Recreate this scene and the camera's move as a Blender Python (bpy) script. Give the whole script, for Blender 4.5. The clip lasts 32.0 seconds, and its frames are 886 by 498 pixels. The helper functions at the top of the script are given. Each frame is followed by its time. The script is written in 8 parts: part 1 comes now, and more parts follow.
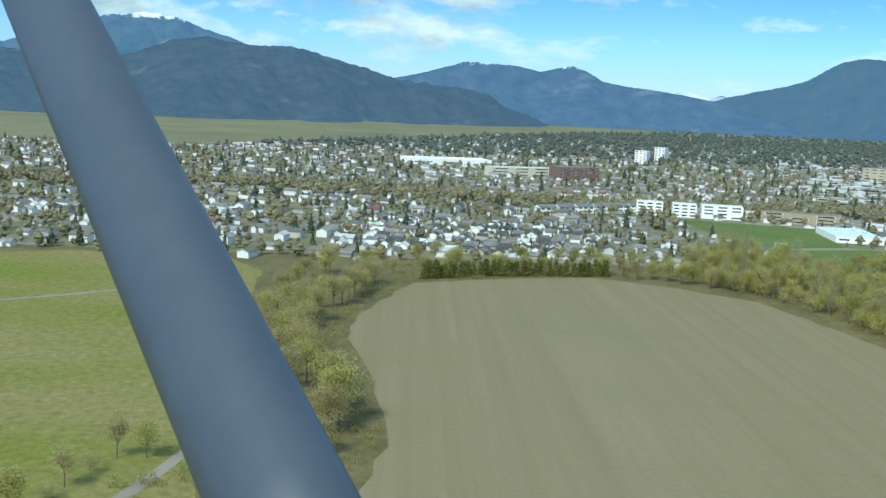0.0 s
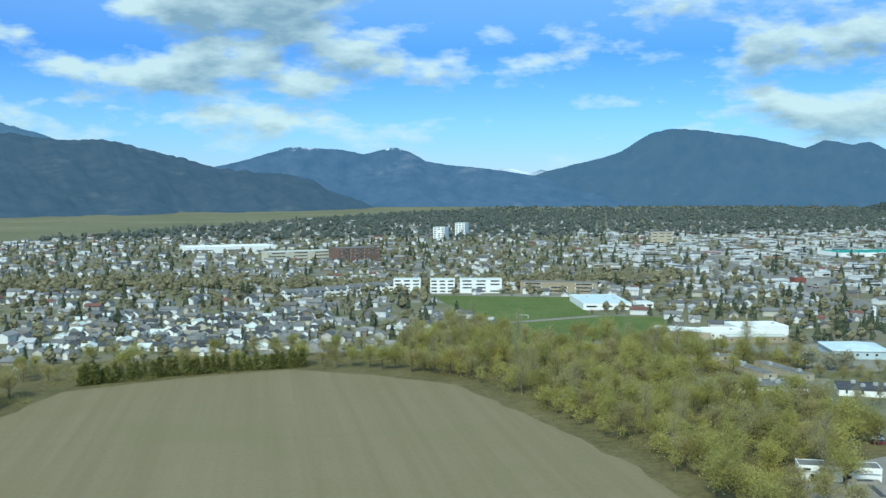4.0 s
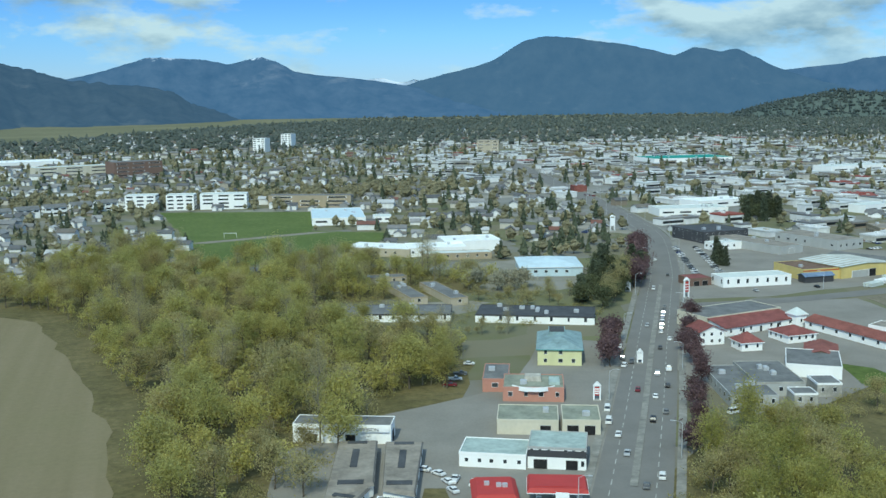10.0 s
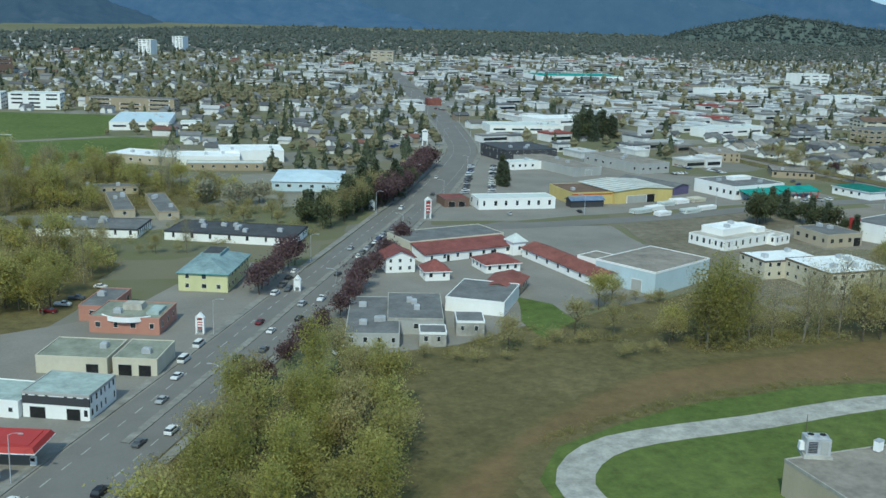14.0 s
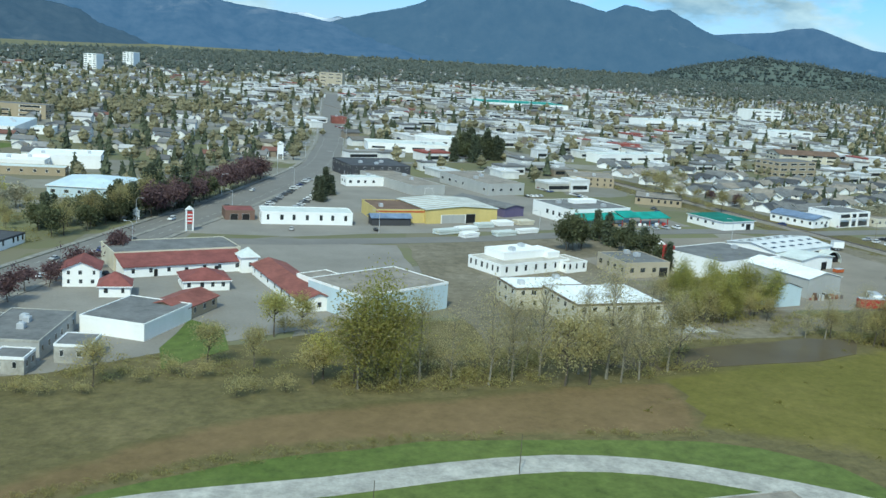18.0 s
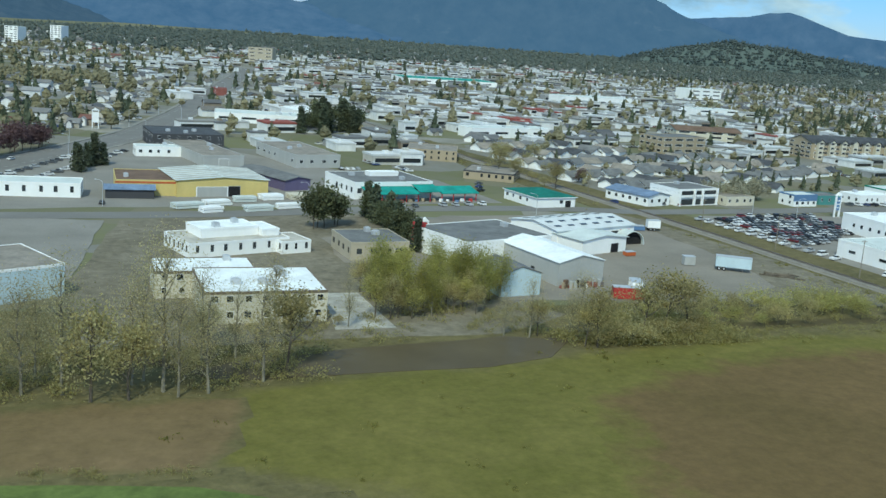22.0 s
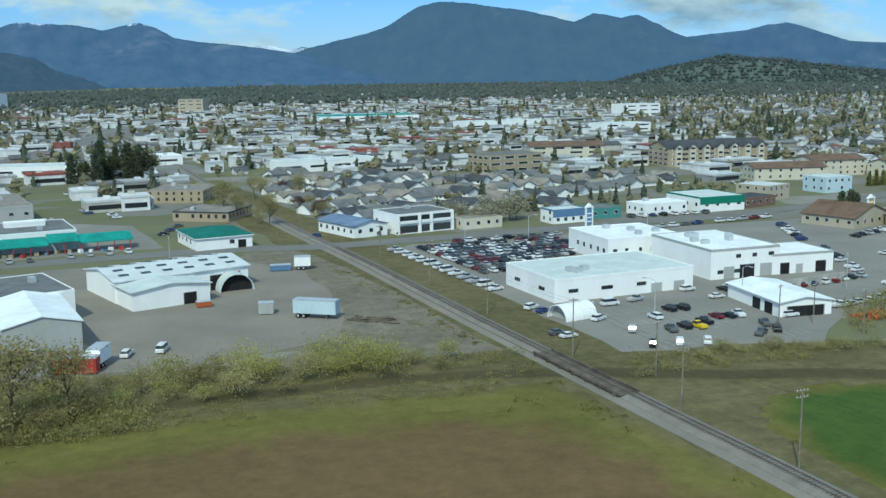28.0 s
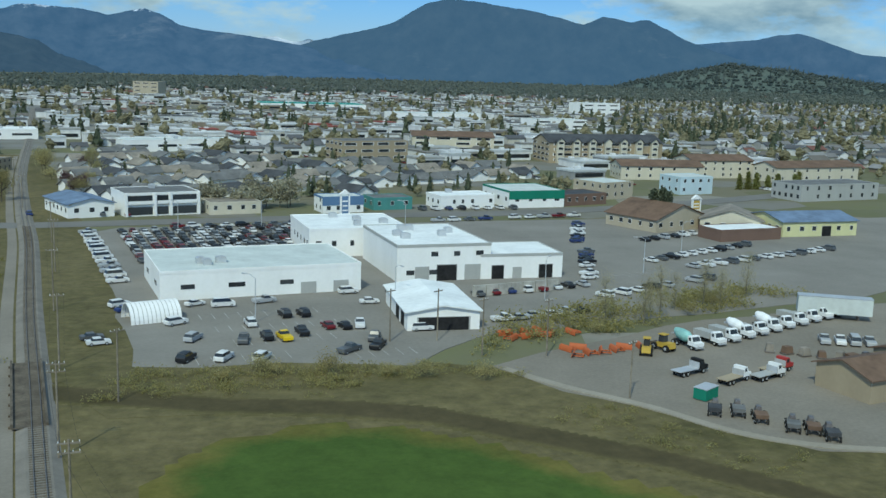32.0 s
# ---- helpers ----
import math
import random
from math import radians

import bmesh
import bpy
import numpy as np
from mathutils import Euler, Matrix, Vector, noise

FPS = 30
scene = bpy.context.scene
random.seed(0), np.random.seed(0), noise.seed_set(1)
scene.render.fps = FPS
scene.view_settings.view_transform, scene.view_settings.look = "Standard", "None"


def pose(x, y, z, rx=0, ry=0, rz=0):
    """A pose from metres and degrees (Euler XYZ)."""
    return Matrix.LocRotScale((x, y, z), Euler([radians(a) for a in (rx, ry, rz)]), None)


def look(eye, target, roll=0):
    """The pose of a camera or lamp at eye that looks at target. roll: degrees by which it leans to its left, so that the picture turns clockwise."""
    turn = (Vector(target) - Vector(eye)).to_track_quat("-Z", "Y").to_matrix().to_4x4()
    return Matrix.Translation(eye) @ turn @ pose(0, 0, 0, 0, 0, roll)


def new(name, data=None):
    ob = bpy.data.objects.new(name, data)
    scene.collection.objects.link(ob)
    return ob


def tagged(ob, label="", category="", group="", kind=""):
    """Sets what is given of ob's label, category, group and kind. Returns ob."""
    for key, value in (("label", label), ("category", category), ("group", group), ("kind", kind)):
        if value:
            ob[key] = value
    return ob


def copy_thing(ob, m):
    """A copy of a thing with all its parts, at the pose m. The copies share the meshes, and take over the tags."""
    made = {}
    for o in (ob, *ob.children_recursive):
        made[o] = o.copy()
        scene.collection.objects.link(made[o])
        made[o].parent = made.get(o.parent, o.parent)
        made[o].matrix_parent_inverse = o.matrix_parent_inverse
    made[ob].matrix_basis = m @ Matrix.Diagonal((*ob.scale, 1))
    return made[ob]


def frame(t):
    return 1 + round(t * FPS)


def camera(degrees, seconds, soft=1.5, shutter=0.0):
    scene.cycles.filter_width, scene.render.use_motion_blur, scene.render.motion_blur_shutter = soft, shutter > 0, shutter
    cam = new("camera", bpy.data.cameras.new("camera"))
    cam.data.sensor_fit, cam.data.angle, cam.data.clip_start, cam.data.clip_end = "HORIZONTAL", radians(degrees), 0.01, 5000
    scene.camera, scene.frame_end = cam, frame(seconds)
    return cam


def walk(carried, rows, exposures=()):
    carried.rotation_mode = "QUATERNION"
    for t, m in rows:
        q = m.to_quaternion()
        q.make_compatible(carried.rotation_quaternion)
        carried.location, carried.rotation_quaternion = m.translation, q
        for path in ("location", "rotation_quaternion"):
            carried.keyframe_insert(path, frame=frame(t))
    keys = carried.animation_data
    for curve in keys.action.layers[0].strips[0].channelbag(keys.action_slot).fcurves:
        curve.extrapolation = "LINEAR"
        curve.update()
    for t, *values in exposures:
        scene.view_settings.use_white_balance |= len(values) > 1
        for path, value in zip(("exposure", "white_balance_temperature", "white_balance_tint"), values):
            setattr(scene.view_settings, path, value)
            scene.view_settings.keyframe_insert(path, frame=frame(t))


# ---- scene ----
cam = camera(46.8, 32.0)
PATH = [
    (0, (-2.155, -2.322, 88.018), (-2.094, -0.344, 87.731), 2.8),
    (0.5, (8.228, 3.486, 87.773), (8.306, 5.463, 87.482), 2.2),
    (1, (18.635, 9.338, 87.395), (18.731, 11.326, 87.193), 0.7),
    (1.5, (28.964, 15.406, 86.921), (29.099, 17.395, 86.765), -0.0),
    (2, (39.264, 21.533, 86.448), (39.467, 23.513, 86.251), 0.4),
    (2.5, (49.846, 27.151, 86.298), (50.131, 29.119, 86.086), 0.5),
    (3, (60.418, 31.935, 86.194), (60.762, 33.898, 86.026), 0.0),
    (3.5, (70.948, 35.958, 85.999), (71.297, 37.923, 85.88), 0.1),
    (5.5, (112.427, 50.527, 83.704), (112.846, 52.478, 83.568), -2.1),
    (6, (122.38, 55.237, 83.26), (122.88, 57.165, 83.081), -2.3),
    (6.5, (132.661, 60.263, 82.574), (133.234, 62.165, 82.343), -1.7),
    (7, (143.322, 64.686, 82.012), (143.936, 66.568, 81.724), -0.6),
    (7.5, (153.752, 67.998, 81.486), (154.351, 69.887, 81.213), -0.2),
    (8, (164.178, 70.366, 81.064), (164.72, 72.263, 80.736), -0.3),
    (8.5, (174.626, 72.961, 80.739), (175.144, 74.871, 80.444), -1.6),
    (9, (185.537, 75.633, 80.243), (186.059, 77.551, 80.016), -1.9),
    (9.5, (196.4, 78.393, 79.526), (196.938, 80.304, 79.288), -1.1),
    (10, (207.274, 81.493, 78.835), (207.815, 83.396, 78.545), -0.6),
    (10.5, (218.789, 84.7, 78.278), (219.323, 86.608, 78.006), -1.6),
    (11, (230.561, 87.399, 77.448), (231.105, 89.31, 77.221), -1.7),
    (11.5, (242.27, 89.984, 76.644), (242.829, 91.887, 76.394), -1.4),
    (12, (253.535, 91.916, 75.838), (254.122, 93.812, 75.593), -1.2),
    (12.5, (264.646, 93.08, 75.391), (265.274, 94.942, 75.022), 0.4),
    (13, (275.348, 93.416, 74.795), (276.014, 95.254, 74.368), 1.1),
    (13.5, (285.953, 93.573, 74.072), (286.603, 95.406, 73.608), 1.8),
    (15.5, (327.069, 95.686, 67.291), (327.651, 97.563, 66.919), 0.2),
    (16, (336.838, 98.167, 66.405), (337.447, 100.036, 66.033), 0.8),
    (16.5, (347.422, 101.181, 65.228), (348.047, 103.034, 64.808), 2.1),
    (17, (358.932, 104.309, 64.074), (359.573, 106.153, 63.637), 2.8),
    (17.5, (370.288, 107.776, 63.155), (370.939, 109.623, 62.745), 3.7),
    (18, (381.193, 110.828, 62.187), (381.831, 112.684, 61.801), 3.7),
    (18.5, (391.566, 113.443, 61.297), (392.18, 115.31, 60.929), 3.3),
    (19, (401.679, 115.736, 60.515), (402.27, 117.615, 60.17), 2.8),
    (19.5, (412.136, 118.122, 59.754), (412.709, 120.008, 59.419), 2.2),
    (20, (423.111, 120.859, 58.866), (423.683, 122.747, 58.543), 2.6),
    (20.5, (434.096, 124.348, 58.002), (434.686, 126.234, 57.692), 2.8),
    (21, (444.785, 128.202, 56.955), (445.399, 130.078, 56.636), 3.0),
    (21.5, (455.348, 131.54, 56.113), (455.989, 133.401, 55.761), 3.6),
    (22, (465.133, 133.986, 55.312), (465.794, 135.827, 54.899), 4.2),
    (22.5, (474.507, 135.844, 54.71), (475.165, 137.673, 54.237), 4.6),
    (23, (484.293, 137.174, 54.715), (484.912, 139.031, 54.304), 2.5),
    (23.5, (494.316, 138.61, 54.504), (494.886, 140.492, 54.141), 1.6),
    (24, (504.172, 140.316, 54.081), (504.717, 142.203, 53.705), 1.7),
    (24.5, (514.427, 142.269, 53.494), (514.991, 144.157, 53.153), 0.6),
    (25, (525.027, 143.874, 52.919), (525.631, 145.749, 52.576), 0.8),
    (25.5, (535.389, 145.072, 52.403), (536.037, 146.934, 52.066), 0.9),
    (27.5, (577.587, 153.174, 49.198), (578.195, 155.051, 48.873), -0.2),
    (28, (588.041, 156.459, 47.958), (588.641, 158.337, 47.619), -0.6),
    (28.5, (598.955, 160.279, 46.501), (599.565, 162.15, 46.142), -0.2),
    (29, (609.582, 163.976, 44.924), (610.214, 165.835, 44.54), 1.2),
    (29.5, (620.169, 166.971, 43.65), (620.815, 168.813, 43.218), 1.9),
    (30, (630.466, 169.557, 42.71), (631.106, 171.399, 42.264), 2.2),
    (30.5, (640.497, 171.122, 41.826), (641.113, 172.98, 41.414), 1.7),
    (31, (650.423, 172.15, 40.997), (651.008, 174.032, 40.652), 1.4),
    (31.5, (660.171, 173.317, 40.206), (660.737, 175.201, 39.85), 1.8),
    (32, (670.445, 174.308, 39.413), (671.018, 176.194, 39.074), 1.7),
]
walk(cam, [(t, look(eye, target, roll)) for t, eye, target, roll in PATH],
     [(0, 0.52, 6600, -11), (3, 0.4, 6350, -12), (6, 0.22, 6300, -12), (9, 0.26, 6300, -12), (12, -0.2, 6250, -12), (16, 0.24, 6400, -11), (19, 0.32, 6450, -11), (21, 0.12, 6400, -11), (22, 0.12, 6450, -11), (23, 0.42, 6500, -12), (25, 0.18, 6350, -10), (28, 0.08, 6300, -11), (30, 0.08, 6350, -11), (31, 0.0, 6400, -10), (32, -0.16, 6450, -10)])

# ---- world, sun, exposure ----
SUN_AZ, SUN_EL = 212.0, 46.0
world = bpy.data.worlds.new("sky")
scene.world = world
world.use_nodes = True
wn, wl = world.node_tree.nodes, world.node_tree.links
wn.clear()
w_out, w_bg = wn.new("ShaderNodeOutputWorld"), wn.new("ShaderNodeBackground")
w_sky = wn.new("ShaderNodeTexSky")
w_sky.sky_type, w_sky.sun_disc = "NISHITA", False
w_sky.sun_elevation, w_sky.sun_rotation = radians(SUN_EL), radians(SUN_AZ)
w_sky.air_density, w_sky.dust_density, w_sky.ozone_density = 1.0, 0.1, 3.0
w_co = wn.new("ShaderNodeTexCoord")
w_sep = wn.new("ShaderNodeSeparateXYZ")
wl.new(w_co.outputs["Generated"], w_sep.inputs[0])


def w_math(op, a, b=None, clamp=False):
    n = wn.new("ShaderNodeMath")
    n.operation, n.use_clamp = op, clamp
    for i, v in enumerate((a, b)):
        if v is None:
            continue
        if hasattr(v, "is_linked"):
            wl.new(v, n.inputs[i])
        else:
            n.inputs[i].default_value = v
    return n.outputs[0]


# broken cumulus: banks to the north and north-east, small puffs low over the mountains, open sky elsewhere
w_dir = wn.new("ShaderNodeVectorMath")
w_dir.operation = "NORMALIZE"
wl.new(w_co.outputs["Generated"], w_dir.inputs[0])


def cloud_noise(lift):
    mp = wn.new("ShaderNodeMapping")
    mp.inputs["Scale"].default_value = (1.0, 1.0, 2.6)
    mp.inputs["Location"].default_value = (0.35, 0.1, lift)
    wl.new(w_dir.outputs[0], mp.inputs["Vector"])
    nz = wn.new("ShaderNodeTexNoise")
    nz.inputs["Scale"].default_value = 9.0
    nz.inputs["Detail"].default_value = 9.0
    nz.inputs["Roughness"].default_value = 0.56
    wl.new(mp.outputs[0], nz.inputs["Vector"])
    return nz.outputs["Fac"]


def cloud_bank(az, el, reach, gain):
    """How much more cloud there is round one direction."""
    dt = wn.new("ShaderNodeVectorMath")
    dt.operation = "DOT_PRODUCT"
    wl.new(w_dir.outputs[0], dt.inputs[0])
    a, e = radians(az), radians(el)
    dt.inputs[1].default_value = (math.sin(a) * math.cos(e), math.cos(a) * math.cos(e), math.sin(e))
    mr = wn.new("ShaderNodeMapRange")
    mr.interpolation_type = "SMOOTHSTEP"
    mr.inputs["From Min"].default_value, mr.inputs["From Max"].default_value = math.cos(radians(reach)), 1.0
    mr.inputs["To Max"].default_value = gain
    wl.new(dt.outputs["Value"], mr.inputs["Value"])
    return mr.outputs[0]


w_bias = w_math("ADD", w_math("ADD", cloud_bank(34, 6.0, 13, 0.13), cloud_bank(0, 9.0, 9, 0.16)), cloud_bank(60, 12.0, 16, 0.10))
w_bias = w_math("ADD", w_bias, w_math("ADD", cloud_bank(7, 3.0, 6, 0.05), cloud_bank(-12, 4.5, 7, 0.08)))
w_dens = w_math("ADD", cloud_noise(0.0), w_bias)
w_above = w_math("ADD", cloud_noise(0.045), w_bias)
w_ramp = wn.new("ShaderNodeMapRange")
w_ramp.inputs["From Min"].default_value, w_ramp.inputs["From Max"].default_value = 0.555, 0.67
wl.new(w_dens, w_ramp.inputs["Value"])
w_low = wn.new("ShaderNodeMapRange")
w_low.inputs["From Min"].default_value, w_low.inputs["From Max"].default_value = 0.02, 0.06
w_low.inputs["To Min"].default_value = 0.5
wl.new(w_sep.outputs[2], w_low.inputs["Value"])
w_shade = wn.new("ShaderNodeMapRange")
w_shade.inputs["From Min"].default_value, w_shade.inputs["From Max"].default_value = 0.56, 0.76
wl.new(w_above, w_shade.inputs["Value"])
w_cloud = wn.new("ShaderNodeMix")
w_cloud.data_type = "RGBA"
w_cloud.inputs["A"].default_value = (4.1, 4.8, 5.4, 1)
w_cloud.inputs["B"].default_value = (1.6, 2.3, 3.1, 1)
wl.new(w_shade.outputs[0], w_cloud.inputs["Factor"])
w_mix = wn.new("ShaderNodeMix")
w_mix.data_type = "RGBA"
wl.new(w_math("MULTIPLY", w_math("MULTIPLY", w_ramp.outputs[0], w_low.outputs[0]), 0.9), w_mix.inputs["Factor"])
w_tint = wn.new("ShaderNodeValToRGB")
for _p, _c in ((0.0, (0.36, 0.46, 0.84)), (0.06, (0.32, 0.49, 0.88)), (0.13, (0.22, 0.40, 0.86)), (0.30, (1.0, 1.0, 1.05))):
    _e = w_tint.color_ramp.elements.new(_p) if _p else w_tint.color_ramp.elements[0]
    _e.position, _e.color = _p, (*_c, 1)
w_tint.color_ramp.elements[-1].position, w_tint.color_ramp.elements[-1].color = 1.0, (2.95, 2.5, 2.05, 1)
wl.new(w_math("MAXIMUM", w_sep.outputs[2], 0.0), w_tint.inputs["Fac"])
w_mul = wn.new("ShaderNodeMix")
w_mul.data_type, w_mul.blend_type = "RGBA", "MULTIPLY"
w_mul.inputs["Factor"].default_value = 1.0
wl.new(w_sky.outputs[0], w_mul.inputs["A"])
wl.new(w_tint.outputs[0], w_mul.inputs["B"])
wl.new(w_mul.outputs["Result"], w_mix.inputs["A"])
wl.new(w_cloud.outputs["Result"], w_mix.inputs["B"])
wl.new(w_mix.outputs["Result"], w_bg.inputs["Color"])
w_bg.inputs["Strength"].default_value = 0.14
wl.new(w_bg.outputs[0], w_out.inputs[0])

sun = new("sun", bpy.data.lights.new("sun", "SUN"))
sun.data.energy, sun.data.angle, sun.data.color = 2.65, radians(0.53), (1.0, 0.95, 0.87)
_a, _e = radians(SUN_AZ), radians(SUN_EL)
sun.matrix_world = look((300 + 900 * math.sin(_a) * math.cos(_e), 300 + 900 * math.cos(_a) * math.cos(_e), 900 * math.sin(_e)), (300, 300, 0))

# ---- materials ----


class Mat:
    """A node material under construction: m.n adds a node, m.to links it."""

    def __init__(self, name, rough=0.8, metal=0.0, spec=0.3):
        self.mat = bpy.data.materials.new(name)
        self.mat.use_nodes = True
        self.t = self.mat.node_tree
        self.b = self.t.nodes["Principled BSDF"]
        self.b.inputs["Roughness"].default_value = rough
        self.b.inputs["Metallic"].default_value = metal
        self.b.inputs["Specular IOR Level"].default_value = spec

    def n(self, kind, **values):
        node = self.t.nodes.new(kind)
        for k, v in values.items():
            node.inputs[k.replace("_", " ")].default_value = v
        return node

    def link(self, a, b):
        self.t.links.new(a, b)

    def noise(self, scale, detail=4.0, rough=0.55, stretch=None, turn=0.0, vec=None):
        node = self.n("ShaderNodeTexNoise", Scale=scale, Detail=detail, Roughness=rough)
        if vec is None:
            vec = self.n("ShaderNodeNewGeometry").outputs["Position"]
        if stretch:
            mp = self.n("ShaderNodeMapping")
            mp.inputs["Scale"].default_value = stretch
            mp.inputs["Rotation"].default_value = (0, 0, radians(turn))
            self.link(vec, mp.inputs["Vector"])
            vec = mp.outputs[0]
        self.link(vec, node.inputs["Vector"])
        return node.outputs["Fac"]

    def ramp(self, fac, stops):
        node = self.n("ShaderNodeValToRGB")
        el = node.color_ramp.elements
        while len(el) < len(stops):
            el.new(0.5)
        for e, (p, c) in zip(el, stops):
            e.position, e.color = p, (*c, 1)
        self.link(fac, node.inputs["Fac"])
        return node.outputs["Color"]

    def mix(self, fac, a, b, blend="MIX"):
        node = self.n("ShaderNodeMix")
        node.data_type, node.blend_type = "RGBA", blend
        for sock, v in (("Factor", fac), ("A", a), ("B", b)):
            if hasattr(v, "is_linked"):
                self.link(v, node.inputs[sock])
            elif sock == "Factor":
                node.inputs[sock].default_value = v
            else:
                node.inputs[sock].default_value = (*v, 1)
        return node.outputs["Result"]

    def rng(self, v, a, b, c, d):
        node = self.n("ShaderNodeMapRange", From_Min=a, From_Max=b, To_Min=c, To_Max=d)
        self.link(v, node.inputs["Value"])
        return node.outputs[0]

    def done(self, colour, bump=None, strength=0.3, dist=0.1):
        self.link(colour, self.b.inputs["Base Color"])
        if bump is not None:
            bp = self.n("ShaderNodeBump", Strength=strength, Distance=dist)
            self.link(bump, bp.inputs["Height"])
            self.link(bp.outputs[0], self.b.inputs["Normal"])
        return self.mat


def blotchy(name, lo, hi, big=0.05, small=1.5, rough=0.9, bump=0.3, dist=0.1, spec=0.2, stretch=None, turn=0.0, metal=0.0):
    """Two scales of variation between two colours."""
    m = Mat(name, rough, metal, spec)
    a = m.noise(big, 5.0, 0.6, stretch, turn)
    b = m.noise(small, 3.0)
    f = m.n("ShaderNodeMath")
    f.operation = "MULTIPLY_ADD"
    m.link(b, f.inputs[0])
    f.inputs[1].default_value = 0.45
    m.link(a, f.inputs[2])
    col = m.ramp(f.outputs[0], [(0.45, lo), (0.95, hi)])
    if dist > 0.08:
        tuft = m.ramp(m.noise(0.33, 6.0, 0.7), [(0.3, (0.66, 0.66, 0.64)), (0.7, (1.28, 1.26, 1.2))])
        col = m.mix(1.0, col, tuft, "MULTIPLY")
    return m.done(col, b, bump, dist)


def varied(name, lo, hi, rough=0.7, scale=0.6, spec=0.3, metal=0.0, per_island=False, dirt=0.25, stops=None):
    """Colour varies from object to object (or island to island), with streaks of grime."""
    m = Mat(name, rough, metal, spec)
    if per_island:
        r = m.n("ShaderNodeNewGeometry").outputs["Random Per Island"]
    else:
        r = m.n("ShaderNodeObjectInfo").outputs["Random"]
    col = m.ramp(r, stops if stops else [(0.0, lo), (1.0, hi)])
    if stops:
        col.node.color_ramp.interpolation = "CONSTANT"
    nz = m.noise(scale, 5.0, 0.65, (1, 1, 0.35))
    grime = m.rng(nz, 0.35, 0.75, 1.0 - dirt, 1.0)
    g3 = m.n("ShaderNodeCombineColor")
    for i in range(3):
        m.link(grime, g3.inputs[i])
    col = m.mix(1.0, col, g3.outputs[0], "MULTIPLY")
    return m.done(col, nz, 0.1, 0.03)


M = {}


def worked_soil(name):
    """Worked earth: fine furrows, wider passes of the tractor, and damp patches."""
    m = Mat(name, 0.95, 0, 0.1)
    fine = m.noise(0.9, 2.0, 0.5, (1.0, 0.03, 1.0), 14)
    passes = m.noise(0.16, 3.0, 0.6, (1.0, 0.018, 1.0), 4)
    cross = m.noise(0.11, 3.0, 0.6, (0.03, 1.0, 1.0), 8)
    damp = m.noise(0.014, 6.0, 0.62)
    col = m.ramp(passes, [(0.36, (0.200, 0.164, 0.098)), (0.5, (0.214, 0.176, 0.107)), (0.64, (0.228, 0.187, 0.117))])
    col = m.mix(m.rng(cross, 0.55, 0.68, 0.0, 0.3), col, (0.188, 0.156, 0.092))
    col = m.mix(m.rng(damp, 0.42, 0.66, 0.0, 0.55), col, (0.192, 0.168, 0.092))
    col = m.mix(1.0, col, m.ramp(m.noise(0.6, 5.0, 0.7), [(0.3, (0.92, 0.92, 0.91)), (0.7, (1.06, 1.06, 1.05))]), "MULTIPLY")
    return m.done(col, fine, 0.25, 0.08)


M["tan_soil"] = worked_soil("tan_soil")
M["rough_grass"] = blotchy("rough_grass", (0.088, 0.080, 0.032), (0.168, 0.140, 0.068), 0.04, 0.8, bump=0.6, dist=0.3)
M["green_grass"] = blotchy("green_grass", (0.080, 0.116, 0.026), (0.128, 0.160, 0.047), 0.03, 1.4, bump=0.3)
M["pasture"] = blotchy("pasture", (0.125, 0.160, 0.008), (0.245, 0.190, 0.100), 0.010, 0.5, bump=0.4, stretch=(0.5, 1.6, 1), turn=-20)


def plots(name, stops, size, turn):
    """Ground cut into plots of differing cover: paving, gravel, lawns, bare earth."""
    m = Mat(name, 0.92, 0, 0.15)
    mp = m.n("ShaderNodeMapping")
    mp.inputs["Scale"].default_value = (1 / size, 1.5 / size, 1.0)
    mp.inputs["Rotation"].default_value = (0, 0, radians(turn))
    m.link(m.n("ShaderNodeNewGeometry").outputs["Position"], mp.inputs["Vector"])
    vo = m.n("ShaderNodeTexVoronoi", Scale=1.0, Randomness=0.85)
    vo.voronoi_dimensions, vo.distance = "2D", "CHEBYCHEV"
    m.link(mp.outputs[0], vo.inputs["Vector"])
    sp = m.n("ShaderNodeSeparateColor")
    m.link(vo.outputs["Color"], sp.inputs[0])
    col = m.ramp(sp.outputs[0], stops)
    col.node.color_ramp.interpolation = "CONSTANT"
    blot = m.noise(0.06, 5.0, 0.6)
    col = m.mix(m.rng(blot, 0.42, 0.62, 0.0, 0.55), col, (0.168, 0.158, 0.108))
    return m.done(col, m.noise(1.2, 3.0), 0.3, 0.08)


M["town_ground"] = plots("town_ground", [(0.0, (0.145, 0.145, 0.075)), (0.3, (0.185, 0.168, 0.112)), (0.5, (0.205, 0.195, 0.170)), (0.72, (0.165, 0.165, 0.085)), (0.9, (0.26, 0.245, 0.21))], 34.0, 12)
M["town_lots"] = plots("town_lots", [(0.0, (0.22, 0.215, 0.20)), (0.25, (0.265, 0.255, 0.235)), (0.45, (0.165, 0.160, 0.095)), (0.60, (0.24, 0.235, 0.22)), (0.76, (0.33, 0.31, 0.27)), (0.9, (0.19, 0.175, 0.115))], 42.0, -14)
M["asphalt"] = blotchy("asphalt", (0.192, 0.178, 0.154), (0.270, 0.252, 0.222), 0.06, 1.6, 0.9, 0.15, 0.02)
